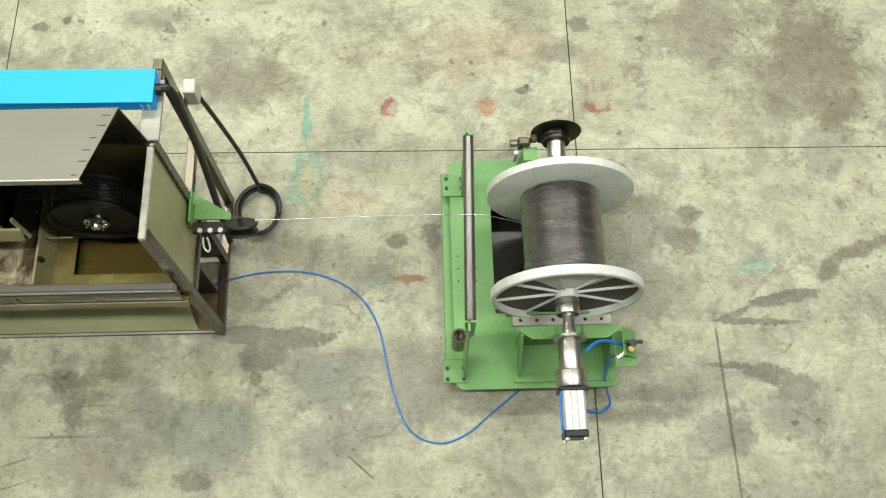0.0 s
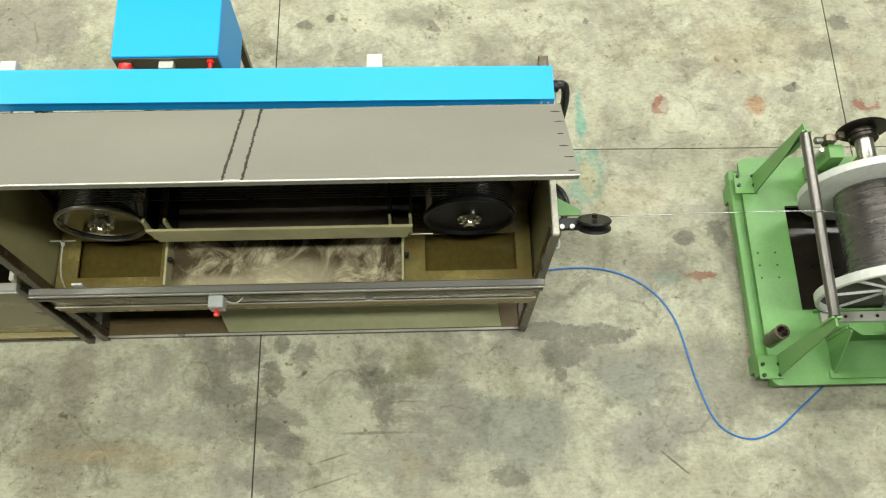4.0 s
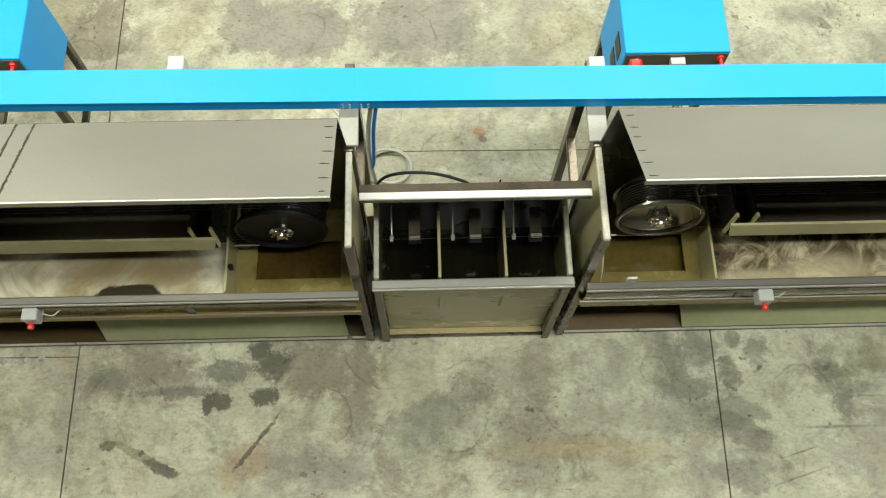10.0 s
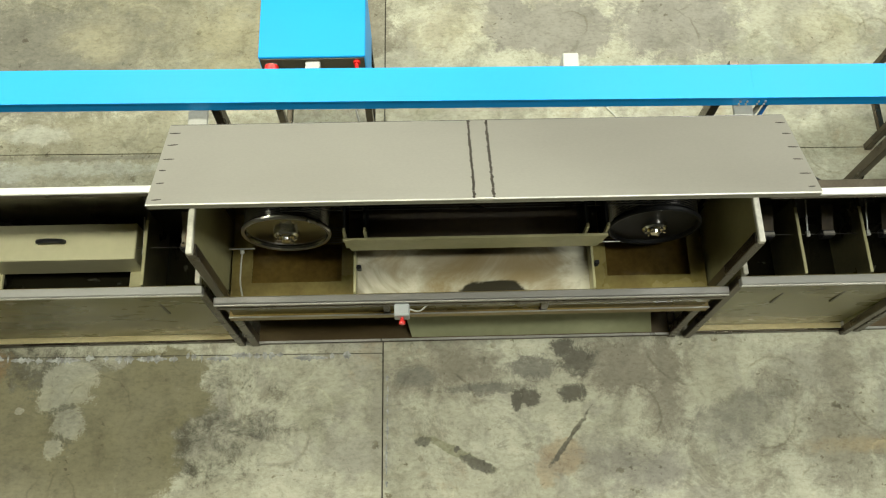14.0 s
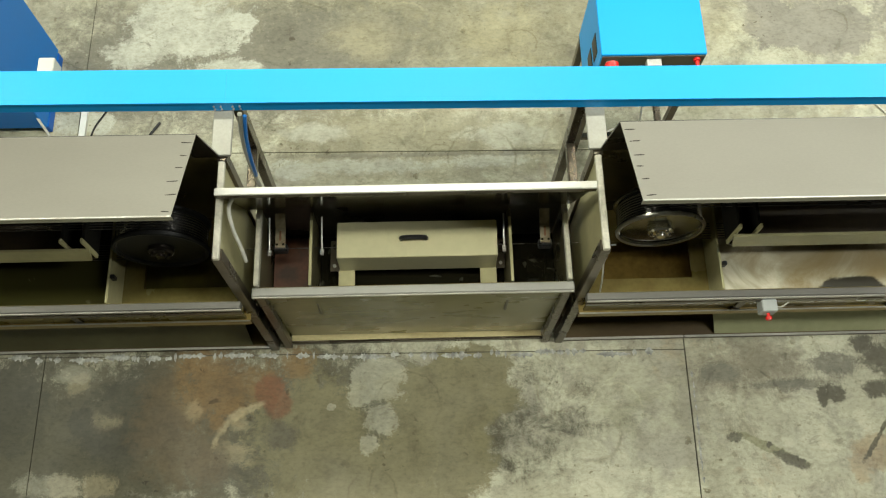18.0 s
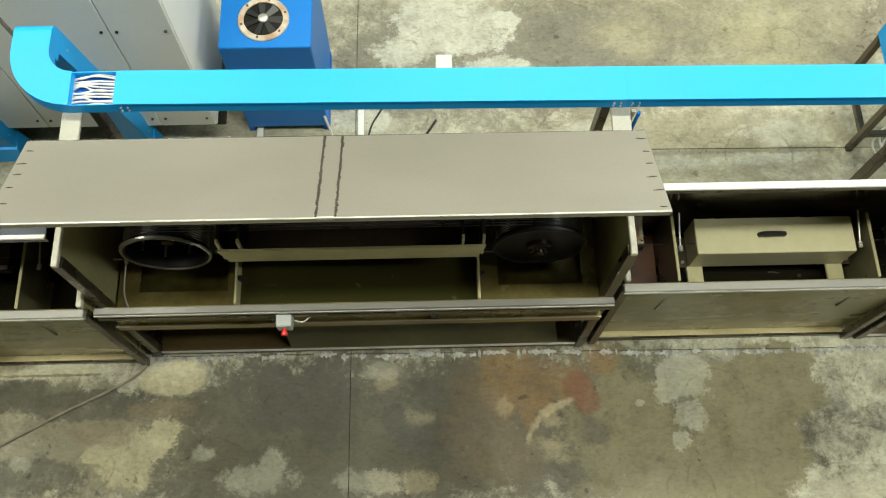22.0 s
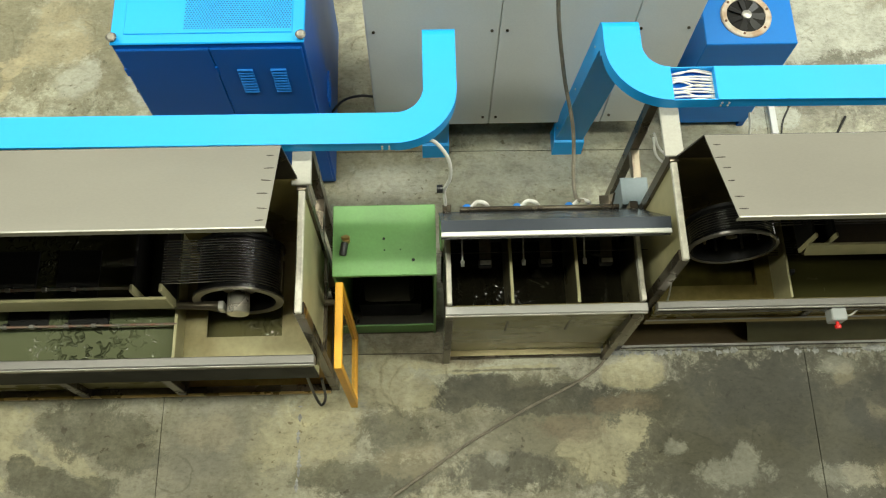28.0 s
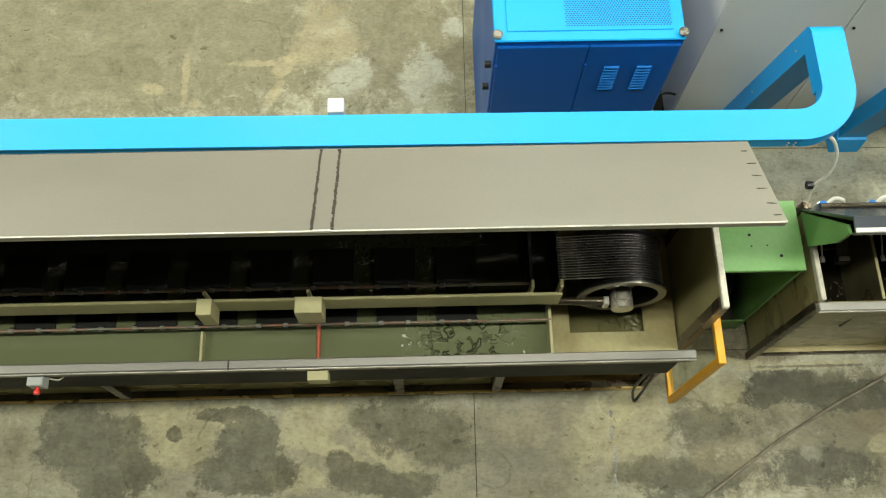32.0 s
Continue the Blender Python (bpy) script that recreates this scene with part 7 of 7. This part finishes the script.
sp = thing("wire_spool", "white flanged steel spool wound with drawn wire", "wire spool", at=(AX, 1.73, AZ))
SR = 0.397
part("flange", lathe([(0.20, 1.972), (SR - 0.015, 1.972), (SR, 1.977), (SR, 2.017), (SR - 0.012, 2.023), (0.05, 2.023), (0.05, 1.972), (0.20, 1.972)], (AX, 0, AZ), (0, 1, 0), 72), FLANGE, sp, "worn white rear flange", smooth=True)
ff = part("flange", lathe([(0.055, 1.445), (SR - 0.012, 1.445), (SR, 1.440), (SR, 1.395), (SR - 0.006, 1.390), (SR - 0.022, 1.390), (SR - 0.024, 1.432), (0.055, 1.432), (0.055, 1.445)], (AX - 0.005, 0, AZ), (0, 1, 0), 72), FLANGE, sp, "worn white front flange with ribs", smooth=True)
# the web's dark brown stands in for the shade behind the ribs
part("web", lathe([(0.058, 1.4285), (SR - 0.0235, 1.4285), (SR - 0.0235, 1.4315), (0.058, 1.4315)], (AX - 0.005, 0, AZ), (0, 1, 0), 60), WEB, ff, "dark brown web behind the ribs, coloured as shade")
bm = bmesh.new()
arc = [radians(v) for v in range(48, 133, 6)]
prism([(AX - 0.005 + 0.07 * math.cos(v), AZ + 0.07 * math.sin(v)) for v in arc] + [(AX - 0.005 + (SR - 0.026) * math.cos(v), AZ + (SR - 0.026) * math.sin(v)) for v in arc[::-1]], "y", 1.4245, 1.4275, bm)
part("web_plate", bm, FLANGE, ff, "pale plate behind the upper ribs")
for k in range(8):
    a = 2 * math.pi * (k + 0.35) / 8
    bm = box(0.055, SR - 0.02, 1.414, 1.433, -0.0024, 0.0024, 0)
    bmesh.ops.transform(bm, matrix=Matrix.Translation((AX - 0.005, 0, AZ)) @ pose(0, 0, 0, 0, -math.degrees(a), 0), verts=bm.verts)
    part("rib", bm, FLANGE, ff)
part("hub", lathe([(0.02, 1.388), (0.060, 1.388), (0.060, 1.434), (0.02, 1.434)], (AX - 0.005, 0, AZ), (0, 1, 0), 32), FLANGE, ff, smooth=True)
prof = [(0.05, 1.446)]
n = 118
for k in range(n):
    y, p = 1.446 + 0.525 * k / n, 0.525 / n
    bulge = 0.0014 * math.sin(k * 0.31) + 0.0018 * math.sin(k * 0.07 + 1) + random.uniform(-0.0007, 0.0007)
    prof += [(0.2115 + bulge, y), (0.2138 + bulge, y + 0.25 * p), (0.2145 + bulge, y + 0.5 * p), (0.2138 + bulge, y + 0.75 * p)]
prof += [(0.05, 1.971)]
part("wire_winding", lathe(prof, (AX - 0.002, 0, AZ), (0, 1, 0), 64), WIREW, sp, "tightly wound grey steel wire", smooth=True)
part("pulled_wire", tube([(0.735, 1.685, 0.755), (0.60, 1.69, 0.80), (0.42, 1.70, 0.89), (0.225, 1.70, 0.969), (-0.25, 1.70, 0.972), (-0.82, 1.69, 0.975)], 0.0022, 6, 6), WIREB, sp, "single wire pulled off the spool")

# entry pulley on the first bath
pu = thing("entry_pulley", "black grooved entry pulley on a green bracket", "pulley", at=(-0.9, 1.69, 0.9))
part("bracket", prism([(-1.155, 1.80), (-1.155, 1.86), (-1.135, 1.86), (-0.95, 1.745), (-0.95, 1.72), (-1.13, 1.72), (-1.13, 1.80)], "z", 0.92, 0.93), GREEN, pu, "light green bracket plate")
part("bracket_plate", box(-1.155, -1.143, 1.70, 1.87, 0.82, 0.955, 0.002), GREEN, pu)
arm = part("arm", box(-1.14, -0.94, 1.655, 1.715, 0.885, 0.91, 0.004), BLACK, pu)
for k in range(3):
    part("arm_bolt", cyl((-1.10 + 0.05 * k, 1.665, 0.91), (-1.10 + 0.05 * k, 1.665, 0.925), 0.013, seg=6), BRIGHT, arm)
part("pulley_wheel", lathe([(0.0, 0), (0.080, 0), (0.084, 0.006), (0.082, 0.014), (0.055, 0.024), (0.055, 0.030), (0.082, 0.040), (0.084, 0.048), (0.080, 0.054), (0, 0.054)], (-0.895, 1.645, 0.925), (0, 0.75, 0.66), 40), BLACK, pu, "black grooved wheel", smooth=True)
part("wheel_bolt", cyl((-0.895, 1.69, 0.965), (-0.895, 1.705, 0.978), 0.014, seg=6), STEEL, pu)
part("loose_clip", tube([(-1.09, 1.64, 0.89), (-1.09, 1.60, 0.86), (-1.07, 1.58, 0.85), (-1.06, 1.60, 0.86), (-1.07, 1.64, 0.89)], 0.005, 6), WHITE, pu)
part("support_pin", cyl((-1.16, 1.70, 0.89), (-1.13, 1.70, 0.89), 0.012), STEEL, pu)

# ---------------------------------------------------------------- loose cables and hoses
hose = tagged(mesh_object("air_hose", tube([(-1.40, 1.66, 0.01), (-1.16, 1.721, 0.008), (-0.93, 1.765, 0.008), (-0.665, 1.752, 0.008), (-0.433, 1.644, 0.008), (-0.286, 1.437, 0.008), (-0.208, 1.091, 0.008), (-0.117, 0.836, 0.008), (0.036, 0.746, 0.008), (0.192, 0.782, 0.008), (0.352, 0.903, 0.008), (0.499, 1.02, 0.008), (0.60, 1.10, 0.008)], 0.0048, 8, 8), HOSE, None, "", True),
              "blue air hose snaking over the concrete floor", "hose")
coil_pts = [(-1.12, 2.33, 1.09), (-1.085, 2.33, 0.85), (-1.03, 2.32, 0.45), (-0.99, 2.28, 0.12)]
for k in range(3 * 14 + 5):
    a = math.pi / 2 - 2 * math.pi * k / 14
    coil_pts.append((-0.995 + (0.115 + 0.006 * (k // 14)) * math.cos(a), 2.145 + (0.14 + 0.006 * (k // 14)) * math.sin(a), 0.022 + 0.014 * (k / 14)))
tagged(mesh_object("black_cable", tube(coil_pts, 0.0125, 8, 3), BLACK, None, "", True), "thick black power cable coiled on the floor", "cable")
part("white_hose", tube([(-8.57, 1.66, 1.50), (-8.595, 1.62, 1.46), (-8.585, 1.55, 1.40), (-8.565, 1.50, 1.32), (-8.560, 1.47, 1.22)], 0.009, 8), CABW, co, "short white hose over the tank edge")
jb = thing("junction_box", "small grey junction box bolted to the rear post", "junction box", at=(-1.12, 2.30, 1.2))
part("case", box(-1.155, -1.095, 2.26, 2.34, 1.10, 1.22, 0.005), PALEBOX, jb)
part("gland", cyl((-1.12, 2.325, 1.10), (-1.12, 2.33, 1.07), 0.02, seg=12), BLACK, jb)
part("mount", box(-1.160, -1.150, 2.20, 2.33, 1.12, 1.19, 0.001), STEEL, jb)
coil_pts = [(-4.92, 2.95, 0.008), (-4.80, 2.80, 0.008), (-4.70, 2.66, 0.008)]
for k in range(4 * 16):
    a = math.pi * 0.8 - 2 * math.pi * k / 16
    r = 0.118 + 0.010 * math.sin(k * 0.7)
    coil_pts.append((-4.525 + (r + 0.012) * math.cos(a), 2.47 + r * math.sin(a), 0.008 + 0.010 * (k / 16)))
tagged(mesh_object("coiled_cable", tube(coil_pts, 0.0065, 7, 3), CABLE, None, "", True), "beige cable coiled on the floor behind the tank", "cable")
tagged(mesh_object("floor_cable", tube([(-11.03, 1.50, 0.012), (-11.047, 1.375, 0.010), (-11.10, 1.28, 0.010), (-11.25, 1.185, 0.010), (-11.508, 1.059, 0.010), (-11.70, 0.955, 0.010), (-11.876, 0.857, 0.010), (-12.271, 0.599, 0.010), (-12.9, 0.20, 0.010)], 0.0075, 8, 6), DUSTY, None, "", True),
       "dusty grey-brown hose lying across the floor", "hose")
tagged(mesh_object("hanging_hose", tube([(-11.32, 1.83, 1.09), (-11.33, 1.90, 0.98), (-11.30, 2.10, 0.80), (-11.29, 2.35, 0.85), (-11.35, 2.55, 1.05), (-11.44, 2.62, 1.55), (-11.47, 2.66, 2.0), (-11.48, 2.80, 2.02)], 0.010, 8, 8), DUSTY, None, "", True),
       "beige hose hanging from the grey cabinet to the rinse tank", "hose")
for pts, mt, lab in (
        ([(-10.66, 2.70, 0.12), (-10.60, 2.62, 0.03), (-10.45, 2.52, 0.01), (-10.30, 2.36, 0.01)], CABW, "white cable lying behind the bath"),
        ([(-10.66, 2.68, 0.10), (-10.63, 2.58, 0.03), (-10.50, 2.47, 0.01), (-10.38, 2.32, 0.01)], CABW, "white cable lying behind the bath"),
        ([(-10.08, 2.80, 0.20), (-10.04, 2.70, 0.02), (-10.12, 2.58, 0.01), (-10.22, 2.45, 0.01)], CABW, "white cable leaving the cooling unit"),
        ([(-9.95, 3.02, 0.008), (-9.97, 3.14, 0.008), (-9.90, 3.17, 0.008), (-9.84, 3.12, 0.008), (-9.85, 3.00, 0.008)], CABW, "short white cable loop on the floor"),
        ([(-9.40, 2.85, 0.008), (-9.48, 2.72, 0.008), (-9.60, 2.50, 0.008), (-9.70, 2.35, 0.008)], BLACK, "thin black cable on the floor"),
        ([(-13.28, 2.50, 0.10), (-13.50, 2.60, 0.012), (-13.75, 2.62, 0.008), (-14.05, 2.50, 0.008), (-14.40, 2.30, 0.008)], DUSTY, "brown cable running from the blue cabinet"),
        ([(-12.60, 2.75, 0.35), (-12.52, 2.74, 0.50), (-12.42, 2.74, 0.55), (-12.34, 2.76, 0.50)], BLACK, "black cable between the cabinets"),
        ([(-4.60, 1.90, 0.80), (-4.50, 1.93, 1.02), (-4.30, 1.93, 1.06), (-4.12, 1.90, 1.02), (-4.00, 1.85, 0.95)], BLACK, "black cable draped behind the rinse tank"),
        ([(-8.72, 1.93, 0.02), (-8.60, 2.10, 0.01), (-8.55, 2.25, 0.01), (-8.66, 2.35, 0.01), (-8.80, 2.30, 0.01)], CABW, "white cable behind the tank"),
        ([(-6.95, 2.05, 0.02), (-7.08, 2.20, 0.04), (-7.18, 2.15, 0.06), (-7.20, 2.02, 0.05), (-7.10, 1.97, 0.03)], DUSTY, "coiled hose behind the tank")):
    tagged(mesh_object("cable", tube(pts, 0.008, 7, 6), mt, None, "", True), lab, "cable", "loose cables")

tangle = [(-6.44, 2.78, 0.30), (-6.42, 2.72, 0.06)]
for k in range(4 * 12):
    ang = 2 * math.pi * k / 12
    r = 0.11 + 0.04 * math.sin(k * 0.83) + 0.012 * (k // 12)
    tangle.append((-6.53 + r * math.cos(ang) * 0.9 + 0.03 * math.sin(k * 0.31), 2.575 + r * math.sin(ang) + 0.03 * math.cos(k * 0.23), 0.012 + 0.012 * (k / 12) + 0.006 * math.sin(k * 1.7)))
tagged(mesh_object("cable_tangle", tube(tangle, 0.0065, 7, 3), CABW, None, "", True), "loose tangle of pale cable on the floor under the control box", "cable")
coil = [(-12.72, 1.90, 0.95), (-12.78, 1.93, 0.80)]
for k in range(3 * 12):
    ang = 2 * math.pi * k / 12
    coil.append((-12.86 + 0.07 * math.cos(ang), 1.99 + 0.05 * math.sin(ang), 0.66 - 0.02 * (k / 12) + 0.04 * math.sin(ang)))
coil += [(-12.86, 2.05, 0.3), (-12.84, 2.10, 0.02)]
tagged(mesh_object("coiled_hose", tube(coil, 0.010, 7, 3), TEALHOSE, None, "", True), "teal hose coiled behind the plating bath", "hose")

for x, y0, y1 in ((-10.490, 2.30, 2.93), (-9.868, 2.30, 2.95)):
    tr = thing("cable_trunking", "white plastic cable trunking lying on the floor", "cable trunking", "floor trunking", at=(x, (y0 + y1) / 2, 0))
    part("channel", box(x - 0.017, x + 0.017, y0, y1, 0, 0.026, 0.002), CABW, tr)
    part("cover", box(x - 0.019, x + 0.019, y0 + 0.004, y1 - 0.004, 0.026, 0.031, 0.001), WHITE, tr)
tagged(mesh_object("floor_cable", tube([(-9.72, 2.99, 0.006), (-9.75, 2.92, 0.006), (-9.81, 2.80, 0.006), (-9.84, 2.60, 0.006), (-9.85, 2.35, 0.006)], 0.006, 6, 4), BLACK, None, "", True), "thin black cable lying on the floor", "cable")
# pumps, valves and boxes behind the last rinse tank
for vx in (-11.866, -11.625, -11.374):
    v = thing("rinse_valve", "blue valve with a clear hose behind the rinse tank", "valve", "rinse valves", at=(vx, 1.83, 1.0))
    part("valve_body", cyl((vx, 1.845, 0.93), (vx, 1.845, 1.0), 0.018, seg=14), BRIGHT, v)
    part("valve_wheel", lathe([(0.0, 1.0), (0.018, 1.001), (0.024, 1.011), (0.024, 1.022), (0.016, 1.026), (0, 1.026)], (vx, 1.832, 0), (0, 0, 1), 20), HOSE, v, "blue hand wheel", smooth=True)
    part("valve_pipe", tube([(vx, 1.835, 0.98), (vx + 0.02, 1.85, 0.7), (vx + 0.02, 1.86, 0.3), (vx, 1.86, 0.0)], 0.012, 8), CABLE, v)
    part("clear_hose", tube([(vx + 0.02, 1.84, 1.02), (vx + 0.05, 1.86, 1.035), (vx + 0.09, 1.85, 1.035), (vx + 0.11, 1.84, 0.98)], 0.010, 8), CABW, v)
for x0, x1, y0, y1, z1, mt, lab in ((-11.09, -10.96, 1.88, 2.02, 0.92, GREYBLUE, "grey-blue electrical box on the rear frame"),
                                    (-8.52, -8.42, 1.84, 1.98, 0.55, BEIGE, "beige plastic box behind the tank"),
                                    (-4.70, -4.58, 1.90, 2.06, 0.60, BEIGE, "beige plastic box behind the bath")):
    o = thing("service_box", lab, "service box", "service boxes", at=((x0 + x1) / 2, (y0 + y1) / 2, 0))
    part("case", box(x0, x1, y0, y1, 0, z1, 0.004), mt, o)
    part("lid", box(x0 - 0.003, x1 + 0.003, y0 - 0.003, y1 + 0.003, z1, z1 + 0.01, 0.002), mt, o)
for cx in (-3.95, -7.78, -11.18):
    o = thing("lid_stay", "small folded steel lid stay behind the tank", "bracket", "lid stays", at=(cx, 1.80, 1.0))
    part("stay_plate", prism([(1.80, 1.04), (1.88, 1.04), (1.84, 1.16)], "x", cx - 0.004, cx + 0.004), STEEL, o)
    part("stay_foot", box(cx - 0.05, cx + 0.004, 1.80, 1.88, 1.035, 1.04, 0.001), STEEL, o)
